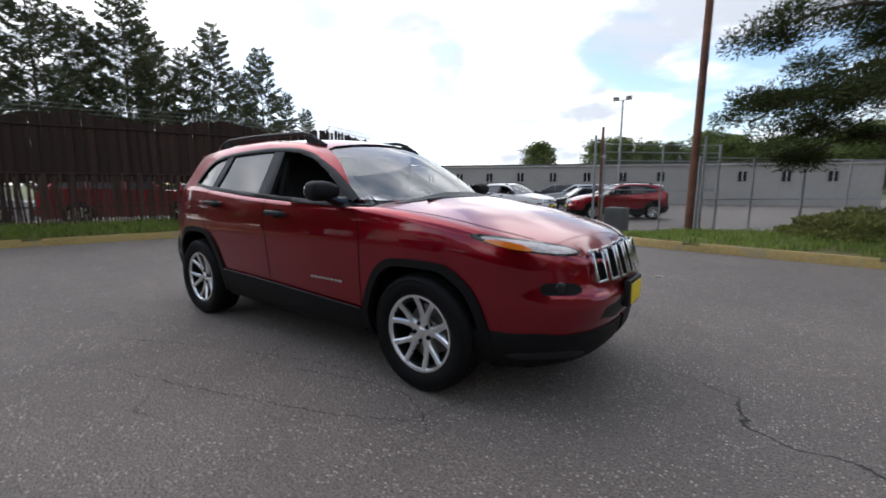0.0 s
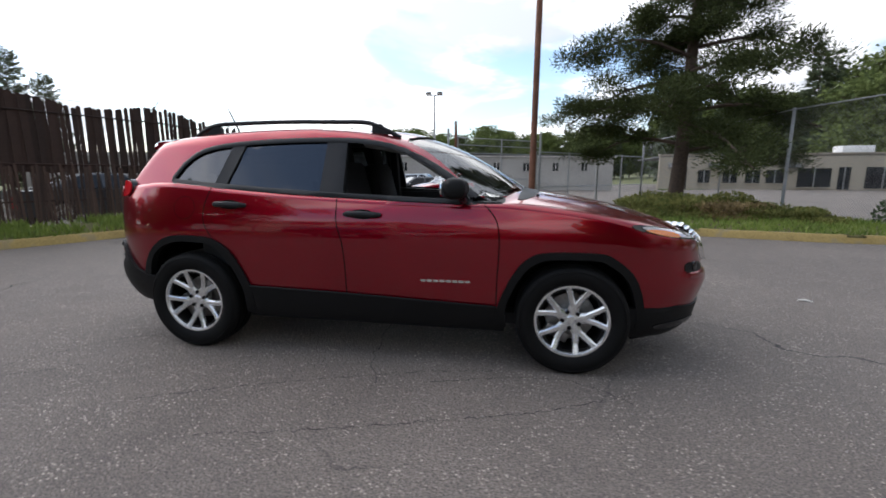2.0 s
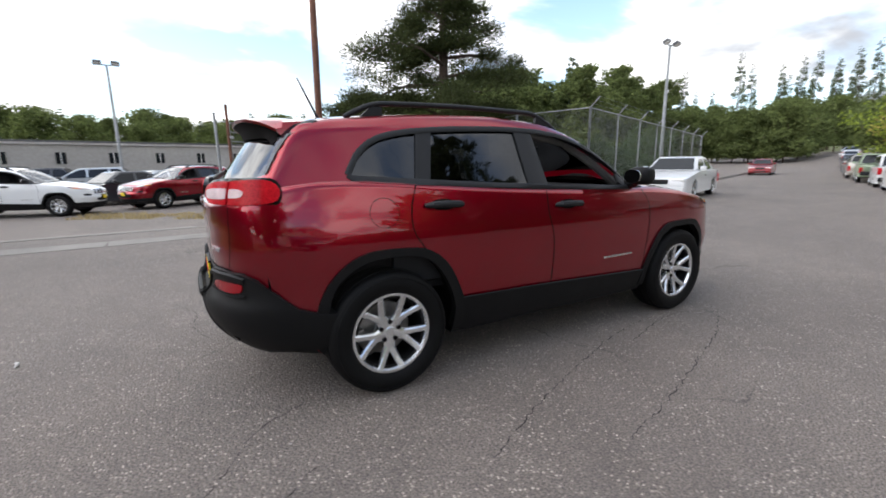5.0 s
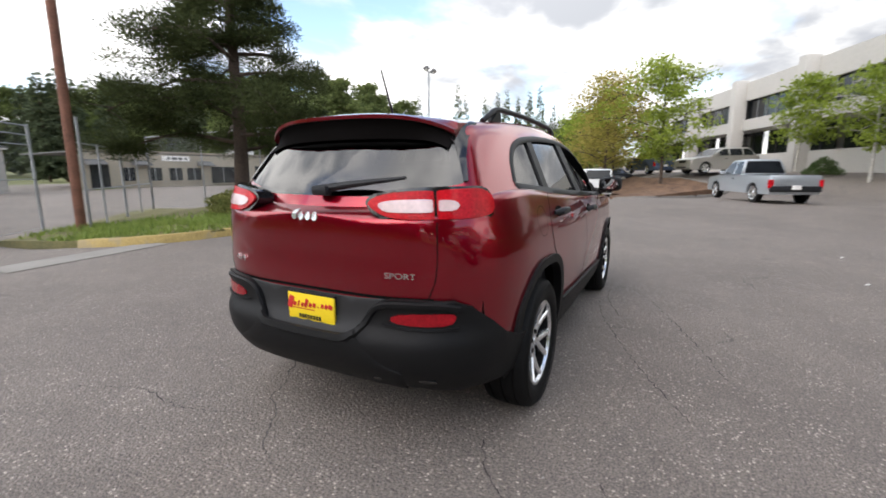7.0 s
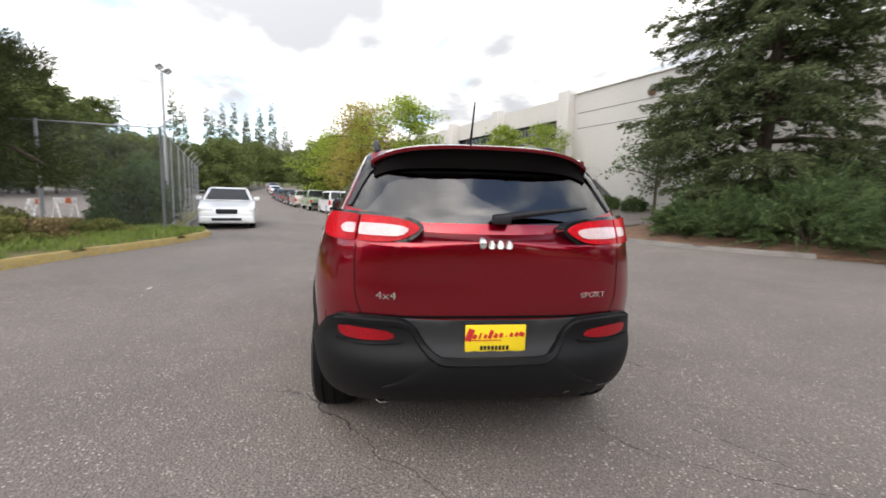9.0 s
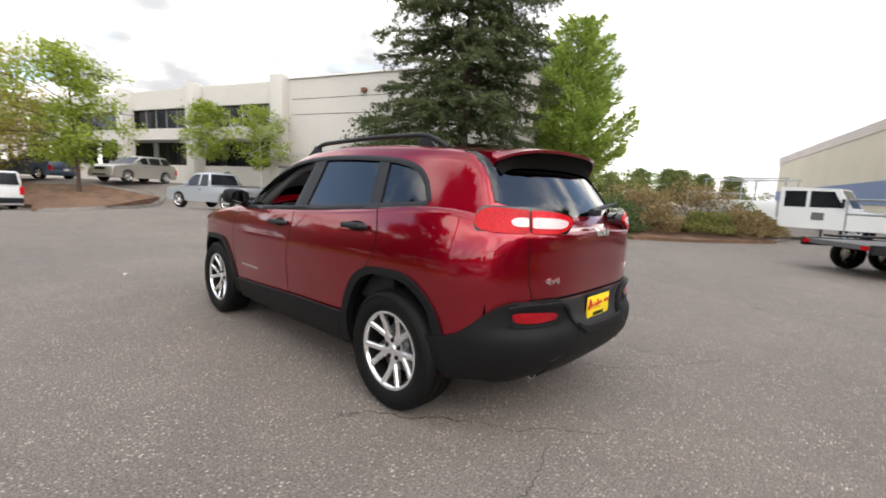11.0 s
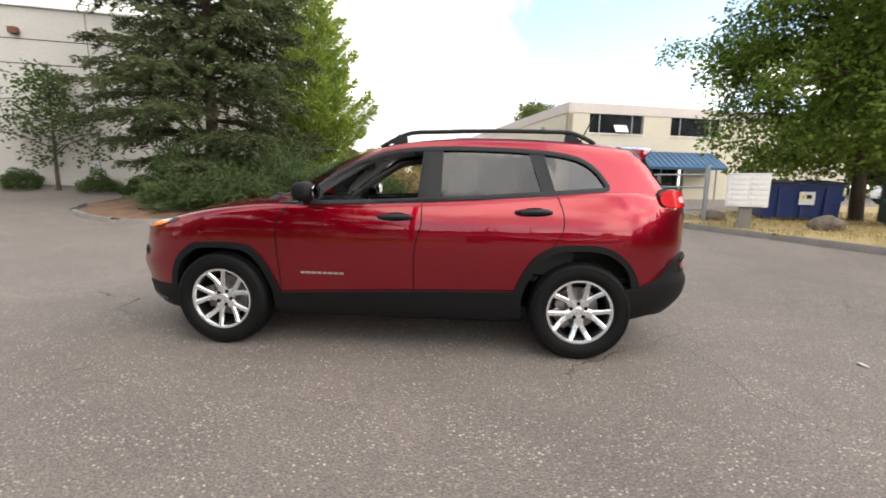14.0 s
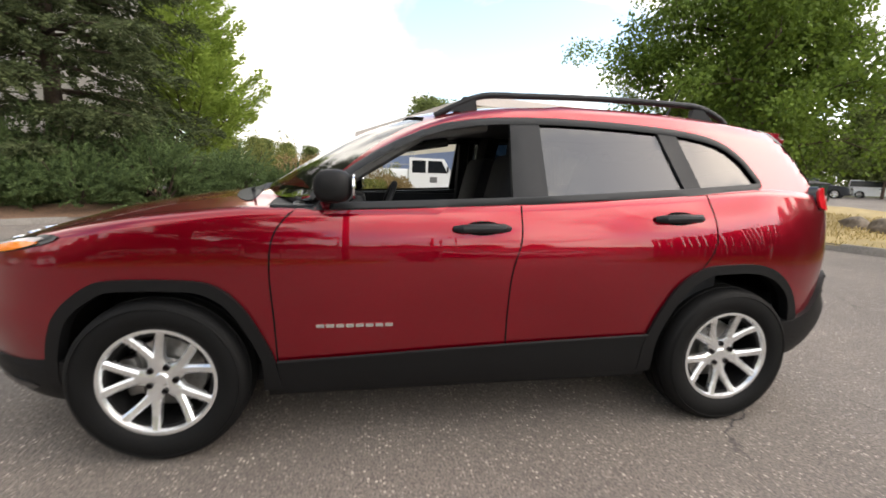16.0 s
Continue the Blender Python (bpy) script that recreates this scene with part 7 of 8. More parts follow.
def trailer():
    t = thing("flat_trailer", "dark flat-bed trailer with tandem wheels and folded ramps", "trailer", "parked vehicles", m=at(-4.95, -11.1, 216))
    part("deck", Shape().box((0, 0, 0.62), (4.6, 1.9, 0.1)), ROOF_DARK, t)
    for sd in (1, -1):
        part("side_beam", Shape().box((0, sd * 0.95, 0.6), (4.7, 0.08, 0.18)), SATIN_BLACK, t)
        part("mudguard", Shape().box((-0.9, sd * 1.08, 0.74), (1.7, 0.24, 0.05), bevel=0.01), SATIN_BLACK, t)
        part("tail_lamp", Shape().box((-2.36, sd * 0.8, 0.62), (0.03, 0.16, 0.08)), LENS_RED, t)
        part("side_lamp", Shape().box((1.6, sd * 1.0, 0.66), (0.3, 0.03, 0.08)), LENS_RED, t)
        part("tongue", Shape().tube([(2.3, sd * 0.7, 0.58), (3.6, 0, 0.55)], 0.05, 6), SATIN_BLACK, t)
    part("jack", Shape().tube([(3.3, 0, 0.06), (3.3, 0, 0.95)], 0.04, 8), GALV, t)
    part("headboard", Shape().box((2.3, 0, 0.95), (0.05, 1.8, 0.5)), SATIN_BLACK, t)
    w = street_wheel(0.34, 0.18)
    w.parent = t
    w.matrix_basis = pose(-0.5, 1.1, 0.34)
    for x, sd in ((-1.3, 1), (-0.5, -1), (-1.3, -1)):
        copy_thing(w, pose(x, sd * 1.1, 0.34, 0, 0, 0 if sd > 0 else 180))


service_truck()
trailer()


# ---- trees and plants ----
def cards(P, D, length, width, g):
    """Leaf-shaped rhombs at P along D."""
    n = len(P)
    D = D / np.maximum(1e-6, np.linalg.norm(D, axis=1, keepdims=True))
    S = np.cross(D, g.normal(size=(n, 3)))
    S /= np.maximum(1e-6, np.linalg.norm(S, axis=1, keepdims=True))
    N = np.cross(D, S)
    L = (length * g.uniform(0.6, 1.3, n))[:, None]
    W = (width * g.uniform(0.7, 1.25, n))[:, None]
    V = np.empty((n, 4, 3))
    V[:, 0] = P
    V[:, 1] = P + D * L * 0.45 + S * W + N * W * 0.25
    V[:, 2] = P + D * L
    V[:, 3] = P + D * L * 0.45 - S * W + N * W * 0.25
    return V.reshape(-1, 3), np.arange(4 * n).reshape(-1, 4)


def crown_mesh(P, D, length, width, g, mat):
    V, F = cards(P, D, length, width, g)
    me = quick("crown", V, F)
    me.materials.append(mat)
    return me


def broadleaf(seed, h, r, base, n, leaf, mat, bark=BARK, ragged=0.25, up=0.35, trunk=0.16, clump=0.13, twigs=(20, 6)):
    """Trunk and limb mesh, crown mesh of a leafy tree."""
    g = np.random.default_rng(seed)
    wood = Shape()
    lean = g.normal(0, 0.02 * h, 2)
    path = [(0, 0, -0.3), (lean[0] * 0.2, lean[1] * 0.2, h * 0.25), (lean[0] * 0.6, lean[1] * 0.6, h * 0.6), (lean[0], lean[1], h * 0.93)]
    wood.tube(bend(path, 4), list(np.linspace(trunk, trunk * 0.12, 13)), 9)
    ends = []
    limbs = twigs[0]
    for i in range(limbs):
        q = (i + 0.5) / limbs
        z0 = base + (h * 0.9 - base) * q ** 1.1
        a = i * 2.4 + g.uniform(-0.4, 0.4)
        env = r * math.sqrt(max(0.06, 1 - (2 * max(0, q - 0.32) / 1.36) ** 2)) * (0.72 + 0.28 * min(1, q / 0.15)) * g.uniform(1 - ragged, 1 + ragged)
        t0 = np.array([lean[0] * z0 / h, lean[1] * z0 / h, z0])
        d = np.array([math.cos(a), math.sin(a), up + 0.4 * q])
        mid = t0 + d * env * 0.5
        end = t0 + np.array([math.cos(a), math.sin(a), up * 0.8]) * env
        wood.tube(bend([t0, mid, end], 3), list(np.linspace(trunk * 0.38 * (1 - 0.6 * q), 0.015, 7)), 5)
        for k in range(twigs[1]):
            t = 0.3 + 0.7 * (k + g.uniform(0, 1)) / twigs[1]
            p = t0 + (mid - t0) * min(1, t * 2) if t < 0.5 else mid + (end - mid) * (t * 2 - 1)
            s = p + g.normal(0, 1, 3) * np.array([1, 1, 0.7]) * env * 0.22
            wood.tube([tuple(p), tuple(s)], [0.02, 0.008], 4, cap=False)
            ends.append((s, env))
    k = n // len(ends)
    P, D = [], []
    for s, env in ends:
        sg = clump * r * g.uniform(0.7, 1.3)
        off = np.clip(g.normal(0, 1, (k, 3)), -1.7, 1.7) * np.array([1.15, 1.15, 0.75]) * sg
        P.append(s + off)
        D.append(off / max(sg, 1e-6) * 0.5 + g.normal(0, 0.7, (k, 3)) + np.array([0, 0, -0.25]))
    P, D = np.concatenate(P), np.concatenate(D)
    keep = P[:, 2] > base * 0.75
    wm = wood.mesh("trunk", 60, fix=False)
    wm.materials.append(bark)
    return wm, crown_mesh(P[keep], D[keep], leaf, leaf * 0.36, g, mat)


def conifer(seed, h, r, base, n, mat, tilt=-0.12, droop=0.25, spray=0.34, whorls=26, per=7, gaps=0.0, top=0.06, trunk=0.2, shape=0.8, flat=0.3, width=0.2, bark=BARK, loose=1.0, hang=0.0, twig=0):
    """Trunk and limbs, crown of needle sprays on drooping or rising branches."""
    g = np.random.default_rng(seed)
    wood = Shape()
    lean = g.normal(0, 0.012 * h, 2)
    wood.tube(bend([(0, 0, -0.3), (lean[0] * 0.4, lean[1] * 0.4, h * 0.4), (lean[0], lean[1], h)], 6), list(np.linspace(trunk, 0.02, 13)), 9)
    br = []
    for i in range(whorls):
        q = i / (whorls - 1)
        z0 = base + (h - base) * q
        for k in range(per):
            if g.uniform() < gaps:
                continue
            a = i * 1.3 + 2 * math.pi * k / per + g.uniform(-0.35, 0.35)
            ln = r * (top + (1 - top) * (1 - q) ** shape) * g.uniform(0.7, 1.15) * min(1, 0.62 + q * 4)
            br.append((z0 + g.uniform(-0.2, 0.2), a, ln))
    tot = sum(b[2] ** 1.4 for b in br)
    P, D = [], []
    for z0, a, ln in br:
        d = np.array([math.cos(a), math.sin(a), 0.0])
        s = np.array([-math.sin(a), math.cos(a), 0.0])
        o = np.array([lean[0] * z0 / h, lean[1] * z0 / h, z0])

        def curve(t):
            t = np.asarray(t)[:, None]
            return o + d * ln * t + np.array([0, 0, 1.0]) * ln * (tilt * t - droop * t * t + 0.5 * droop * t ** 3)
        pts = curve(np.linspace(0, 0.95, 5))
        wood.tube([tuple(p) for p in pts], list(np.linspace(0.012 + 0.014 * ln, 0.006, 5)), 4, cap=False)
        m = max(6, int(n * ln ** 1.4 / tot))
        if twig:
            # side twigs of uneven length, each one feathered with needles
            k = max(5, int(twig * ln))
            tk = g.uniform(0.06, 1.0, k) ** 0.75
            side = np.where(g.uniform(size=k) < 0.5, -1.0, 1.0)
            size = (0.4 * ln * (1.12 - tk) * g.uniform(0.5, 1.25, k) + 0.18)
            w = d * 0.62 + s * (side * g.uniform(0.3, 1.0, k))[:, None] + np.array([0, 0, 1.0]) * (g.normal(0, 0.22, k) - 0.12)[:, None]
            w /= np.linalg.norm(w, axis=1, keepdims=True)
            pick = g.choice(k, m, p=size / size.sum())
            u = g.uniform(0.0, 1.0, m)
            p = curve(tk[pick]) + w[pick] * (u * size[pick])[:, None] - np.array([0, 0, 1.0]) * (hang * u ** 2 * size[pick])[:, None]
            P.append(p + g.normal(0, 0.035, (m, 3)))
            fan = np.cross(w[pick], [0, 0, 1.0]) * np.where(g.uniform(size=m) < 0.5, -0.75, 0.75)[:, None]
            D.append(w[pick] * 0.8 + fan + g.normal(0, 0.3, (m, 3)) - np.array([0, 0, hang * 0.6]))
            continue
        t = g.uniform(0.1, 1.0, m) ** 0.7
        lat = g.normal(0, 1, m) * (0.08 + 0.24 * ln * (1.12 - t) * t ** 0.4)
        p = curve(t) + s * lat[:, None] + np.array([0, 0, 1.0]) * (g.normal(0, loose * (0.05 + 0.035 * ln), m) - np.abs(lat) * flat * 0.5)[:, None]
        P.append(p)
        D.append(d * 0.8 + s * (np.sign(lat) * 0.55)[:, None] + g.normal(0, 0.35, (m, 3)) + np.array([0, 0, tilt * 0.8 - 0.1 - hang]))
    P, D = np.concatenate(P), np.concatenate(D)
    wm = wood.mesh("trunk", 60, fix=False)
    wm.materials.append(bark)
    return wm, crown_mesh(P, D, spray, spray * width, g, mat)


def plant_tree(name, meshes, m, label, group="", crown_label=""):
    t = thing(name, label, "tree", group, m=m)
    part("trunk", meshes[0], BARK, t)
    part("crown", meshes[1], MAPLE_LEAF, t)
    return t


def tufted(seed, h, r, base, n, mat, tilt=0.1):
    """A pine: few heavy irregular limbs that carry flat cushions of needles."""
    g = np.random.default_rng(seed)
    wood = Shape()
    path = bend([(0, 0, -0.4), (0.15, 0.0, h * 0.15), (0.3, 0.1, h * 0.4), (0.5, 0.1, h * 0.7), (0.45, 0.0, h)], 5)
    wood.tube(path, list(np.linspace(0.24, 0.03, len(path))), 10)
    P, D = [], []
    limbs = 62
    tufts = []
    for i in range(limbs):
        q = i / (limbs - 1)
        z0 = base + (h * 0.98 - base) * q ** 0.95
        o = np.array(path[min(len(path) - 1, int((z0 / h) * (len(path) - 1)))])
        o[2] = z0
        a = i * 2.4 + g.uniform(-0.5, 0.5)
        ln = r * (1.22 if q < 0.24 else (0.55 if q < 0.34 else 0.8 * (1 - (q - 0.34) / 0.66 * 0.55))) * g.uniform(0.6, 1.05)
        rise = g.uniform(-0.2, 0.45) if q > 0.3 else g.uniform(-0.35, 0.1)
        d = np.array([math.cos(a), math.sin(a), rise])
        end = o + d * ln
        mid = o + d * ln * 0.5 + np.array([0, 0, 0.12 * ln])
        wood.tube(bend([o, mid, end], 3), list(np.linspace(0.07 * (1 - 0.5 * q), 0.02, 7)), 5)
        for k in range(10 if q < 0.3 else 6):
            t = g.uniform(0.4, 1.02)
            p = o + (mid - o) * t * 2 if t < 0.5 else mid + (end - mid) * (t * 2 - 1)
            c = p + g.normal(0, 1, 3) * np.array([0.42, 0.42, 0.14]) * (0.5 + 0.14 * ln)
            wood.tube([tuple(p), tuple(c)], [0.018, 0.008], 4, cap=False)
            tufts.append((c, g.uniform(0.28, 0.56)))
    k = n // len(tufts)
    for c, s in tufts:
        off = np.clip(g.normal(0, 1, (k, 3)), -1.6, 1.6) * np.array([s, s, s * 0.55]) * 0.6
        P.append(c + off)
        D.append(off / s * 0.9 + g.normal(0, 0.45, (k, 3)) + np.array([0, 0, 0.35]))
    wm = wood.mesh("trunk", 60, fix=False)
    wm.materials.append(BARK)
    return wm, crown_mesh(np.concatenate(P), np.concatenate(D), 0.13, 0.0135, g, PINE_LEAF)


def rest(x, y, height=None, turn=0.0, scale=1.0):
    return pose(x, y, lift(x, y, height), 0, 0, turn) @ Matrix.Scale(scale, 4)


plant_tree("pine", tufted(11, 14.5, 2.8, 1.6, 230000, PINE_LEAF), rest(5.6, 10.5, north_height, 20), "tall dark green pine with layered boughs on the verge")
plant_tree("spruce", conifer(5, 20, 4.9, 1.0, 240000, SPRUCE_LEAF, tilt=0.16, droop=0.5, spray=0.15, whorls=25, per=9, shape=0.52, trunk=0.28, width=0.17, gaps=0.15, hang=0.3, twig=11), rest(10.1, -12.7, island_height), "broad dark green spruce behind the junipers")
plant_tree("feathery_tree", conifer(8, 11.8, 3.9, 0.8, 34000, LIME_LEAF, tilt=0.75, droop=-0.1, spray=0.3, whorls=24, per=6, shape=0.6, trunk=0.18, width=0.16, gaps=0.1), rest(9.9, -22.2, None), "bright lime green tree with rising feathery branches")
plant_tree("maple", broadleaf(3, 11.5, 3.8, 1.7, 95000, 0.15, MAPLE_LEAF, trunk=0.22, ragged=0.1, up=0.3, clump=0.1, twigs=(34, 9)), rest(-13.1, -11.6, south_height), "large green maple over the dry verge")
plant_tree("young_maple", broadleaf(21, 7.6, 2.3, 1.5, 8000, 0.17, YOUNG_LEAF, trunk=0.11, ragged=0.55), rest(26.3, -1.0, east_height), "yellow-green young maple on the mulch bank", "bank trees")
plant_tree("turning_maple", broadleaf(22, 8.2, 3.0, 1.4, 6500, 0.17, GOLD_LEAF, trunk=0.12, ragged=0.5), rest(29.3, 2.7, east_height), "maple turning gold on the mulch bank", "bank trees")
plant_tree("turning_maple", broadleaf(23, 7.4, 2.8, 1.3, 8000, 0.19, GOLD_LEAF, trunk=0.11, ragged=0.4), rest(33.5, 2.6, east_height), "maple turning gold on the mulch bank", "bank trees")
plant_tree("young_maple", broadleaf(24, 6.8, 3.0, 1.4, 8000, 0.22, YOUNG_LEAF, trunk=0.11), rest(39.5, 5.5, east_height), "yellow-green young maple on the mulch bank", "bank trees")
plant_tree("young_maple", broadleaf(25, 6.4, 3.4, 1.0, 9000, 0.32, FAR_LEAF, trunk=0.11), rest(45, 7.4, east_height), "dull green tree along the road", "bank trees")
plant_tree("young_maple", broadleaf(26, 6.0, 1.5, 1.8, 4500, 0.17, YOUNG_LEAF, trunk=0.08, bark=BIRCH), rest(30.0, -8.2), "lime green young tree before the office building", "building trees")
plant_tree("birch", broadleaf(27, 6.0, 1.6, 1.8, 3500, 0.16, YOUNG_LEAF, trunk=0.09, bark=BIRCH, ragged=0.4), rest(26.0, -10.5), "thin pale birch before the office building", "building trees")
plant_tree("birch", broadleaf(28, 5.6, 1.9, 1.3, 2600, 0.17, HEDGE_LEAF, trunk=0.1, ragged=0.55), rest(18.7, -14.35), "thin dark small tree against the plain wall", "building trees")

# distant woods: a few kinds, planted many times
g0 = random.Random(31)
KINDS = {
    "leafy": broadleaf(41, 13, 4.4, 1.0, 9000, 0.5, FAR_LEAF, trunk=0.2, ragged=0.35, clump=0.16),
    "tall": broadleaf(42, 17, 2.9, 2.5, 7500, 0.5, FAR_LEAF, trunk=0.2, ragged=0.5, up=0.8, clump=0.15),
    "fir": conifer(43, 17, 3.4, 1.5, 7000, HAZY_NEEDLE, spray=0.7, whorls=22, per=6, shape=0.85, gaps=0.1, width=0.22),
    "thin": conifer(44, 18, 1.8, 3.5, 2600, HAZY_NEEDLE, spray=0.45, whorls=46, per=2, shape=0.7, gaps=0.25, width=0.2, loose=2.4),
    "cotton": conifer(45, 18, 3.3, 0.8, 24000, COTTON_LEAF, tilt=0.6, droop=0.05, spray=0.22, whorls=26, per=6, shape=0.5, gaps=0.15, width=0.36, flat=0.6, top=0.16),
}
WORDS = {"leafy": "dull green leafy tree in the distant wood", "tall": "tall leafy tree in the distant wood", "fir": "dark fir in the distant wood", "thin": "thin tall fir with sparse branches in the distance", "cotton": "tall cottonwood with sparse dark leaves behind the slat fence"}
first = {}


def far_tree(kind, az, dist, scale, dz=0.0):
    x, y = dist * math.cos(radians(az)), dist * math.sin(radians(az))
    m = pose(x, y, terrain(x, y) - 0.2 + dz, 0, 0, g0.uniform(0, 360)) @ Matrix.Scale(scale, 4)
    if kind not in first:
        first[kind] = plant_tree({"cotton": "cottonwood", "fir": "fir", "thin": "fir"}.get(kind, "wood_tree"), KINDS[kind], m, WORDS[kind], "cottonwoods" if kind == "cotton" else "distant wood")
        return
    t = copy_thing(first[kind], Matrix.Identity(4))
    t.matrix_basis = m


for az, top_el, dist in ((176, 21, 47), (171, 24, 45), (167.5, 19, 48), (163.5, 24, 46), (160.5, 18, 50), (157.5, 17, 47), (154.5, 20, 48), (151.8, 15, 52), (149.2, 18, 47), (146.5, 13, 50), (144, 11, 49), (180, 20, 50), (184, 22, 52)):
    far_tree("cotton", az, dist, (dist * math.tan(radians(top_el)) * 0.9 + 1.2) / 17.5)
for i in range(40):
    az = 20 + 36 * (i + g0.uniform(0, 1)) / 40
    dist = g0.uniform(60, 84) if az > 34 else g0.uniform(95, 125)
    el = g0.choice((8.8, 9.6, 10.6, 11.6, 12.6)) if az > 34 else g0.choice((7.0, 8.0, 9.2, 10.4))
    if az < 34 and i % 2:
        continue
    kind = g0.choice(("fir", "tall", "leafy", "fir", "tall") if az > 34 else ("thin", "thin", "thin", "tall"))
    far_tree(kind, az, dist, (dist * math.tan(radians(el)) + 1.2) / {"leafy": 13, "tall": 17, "fir": 17, "thin": 18}[kind])
for i in range(16):
    far_tree("leafy", 18 + 16 * (i + g0.uniform(0, 1)) / 16, g0.uniform(85, 95), g0.uniform(0.5, 0.8), 0.2)
for i in range(13):
    az = 12.5 + 10 * (i + g0.uniform(0, 1)) / 13
    far_tree("thin", az, g0.uniform(120, 150), g0.uniform(0.72, 1.2), 0.5)
for i in range(9):
    far_tree("leafy", 10 + 9 * i / 9, g0.uniform(100, 118), g0.uniform(0.55, 0.75), 0.5)
for i in range(46):
    az = 54 + 52 * (i + g0.uniform(0, 1)) / 46
    dist = g0.uniform(105, 150)
    el = g0.uniform(4.8, 6.4) if az > 74 else g0.uniform(7.2, 9.4)
    kind = g0.choice(("leafy", "leafy", "fir", "tall"))
    far_tree(kind, az, dist, (dist * math.tan(radians(el)) + 1.2) / {"leafy": 13, "tall": 17, "fir": 17}[kind])
for az, el in ((71.5, 9.6), (70.2, 10.2), (69.0, 9.4), (66.0, 9.8), (58.2, 12.5), (57.2, 11.8)):
    far_tree("fir", az, 78, (78 * math.tan(radians(el)) + 1.2) / 17)
for i in range(18):
    far_tree(g0.choice(("leafy", "tall", "leafy")), -116 - 40 * (i + g0.uniform(0, 1)) / 18, g0.uniform(62, 85), g0.uniform(0.5, 0.8))
for i in range(9):
    far_tree("leafy", -60 - 24 * (i + g0.uniform(0, 1)) / 9, g0.uniform(78, 92), g0.uniform(0.4, 0.55))
for i in range(14):
    far_tree(g0.choice(("leafy", "tall")), 186 + 50 * (i + g0.uniform(0, 1)) / 14, g0.uniform(48, 66), g0.uniform(0.6, 0.95))
far_tree("leafy", -97.5, 90, 1.35)
far_tree("leafy", 112.5, 62, 0.62)


def shrub(x, y, r, h, n, leaf, mat, height, label, seed, name="shrub", spiky=0.4, group="shrubs", slim=0.34, shoots=0):
    g = np.random.default_rng(seed)
    s = thing(name, label, "shrub", group, m=rest(x, y, height, g.uniform(0, 360)))
    st = Shape()
    u = g.normal(0, 1, (n, 3))
    u[:, 2] = np.abs(u[:, 2])
    u /= np.linalg.norm(u, axis=1, keepdims=True)
    bumps = 1 + 0.22 * np.sin(u[:, 0] * 5 + seed) * np.cos(u[:, 1] * 4 + seed * 2) + 0.12 * np.sin(u[:, 2] * 9 + seed)
    rad = g.uniform(0.35, 1.0, n) ** 0.4 * bumps
    P = u * np.array([r, r, h * 0.92]) * rad[:, None]
    D = u * (1 - spiky) + np.array([0, 0, spiky]) + g.normal(0, 0.45, (n, 3))
    if shoots:
        # arching feathery shoots, each one fringed along its length
        a, b = P[:shoots] * 0.8, D[:shoots] + np.array([0, 0, 0.25])
        b /= np.linalg.norm(b, axis=1, keepdims=True)
        size = 0.42 * r * g.uniform(0.5, 1.6, shoots)
        pick, t = g.integers(0, shoots, n), g.uniform(0, 1, n)
        P = a[pick] + b[pick] * (t * size[pick])[:, None] - np.array([0, 0, 0.22]) * (t ** 2 * size[pick])[:, None] + g.normal(0, 0.012, (n, 3))
        fan = np.cross(b[pick], g.normal(size=(n, 3)))
        D = b[pick] + fan * 0.55
    for k in range(9):
        a = 2 * math.pi * k / 9
        st.tube([(0, 0, -0.1), (math.cos(a) * r * 0.4, math.sin(a) * r * 0.4, h * 0.45), (math.cos(a) * r * 0.6, math.sin(a) * r * 0.6, h * 0.75)], [0.03, 0.02, 0.008], 4, cap=False)
    part("stems", st, BARK, s)
    part("leaves", crown_mesh(P, D, leaf, leaf * slim, g, mat), mat, s)
    return s


for i, (x, y, r, h) in enumerate(((8.0, -9.9, 1.4, 1.45), (9.1, -9.4, 1.1, 1.2), (6.5, -11.1, 1.6, 1.75), (5.0, -12.4, 1.6, 1.4), (3.5, -13.7, 1.3, 1.0), (9.8, -11.3, 1.9, 2.7), (7.7, -12.6, 2.0, 2.6), (5.6, -14.2, 1.8, 1.6))):
    shrub(x, y, r, h, 30000, 0.085, JUNIPER_LEAF, island_height, "spreading green juniper with feathery sprays", 60 + i, "juniper", 0.15, "junipers", 0.17, 420)
for i, (x, y, r, h, mt) in enumerate(((2.0, -15.0, 0.9, 0.9, DRY_LEAF), (0.6, -15.8, 1.0, 0.7, SHRUB_LEAF), (-0.5, -16.6, 1.0, 0.9, DRY_LEAF), (3.2, -16.2, 1.3, 1.8, DRY_LEAF), (1.4, -17.6, 1.5, 2.2, DRY_LEAF), (-0.4, -18.6, 1.2, 1.6, SHRUB_LEAF), (4.4, -18.2, 1.6, 2.4, SHRUB_LEAF), (6.2, -20.0, 1.8, 2.6, SHRUB_LEAF))):
    shrub(x, y, r, h, 4500, 0.09, mt, island_height, "wild dry shrub at the edge of the bed" if mt is DRY_LEAF else "wild green shrub at the edge of the bed", 80 + i)
for i, (x, y, r, h, mt) in enumerate(((4.2, 8.5, 0.9, 0.36, SHRUB_LEAF), (4.9, 8.2, 1.0, 0.38, SHRUB_LEAF), (5.9, 8.1, 1.1, 0.34, DRY_LEAF), (6.8, 7.9, 1.0, 0.34, SHRUB_LEAF), (5.0, 9.3, 1.3, 0.48, SHRUB_LEAF), (6.5, 9.1, 1.2, 0.46, SHRUB_LEAF), (7.4, 7.5, 0.8, 0.3, SHRUB_LEAF))):
    shrub(x, y, r, h, 4500, 0.075, mt, north_height, "low ground-cover shrub under the pine", 100 + i)
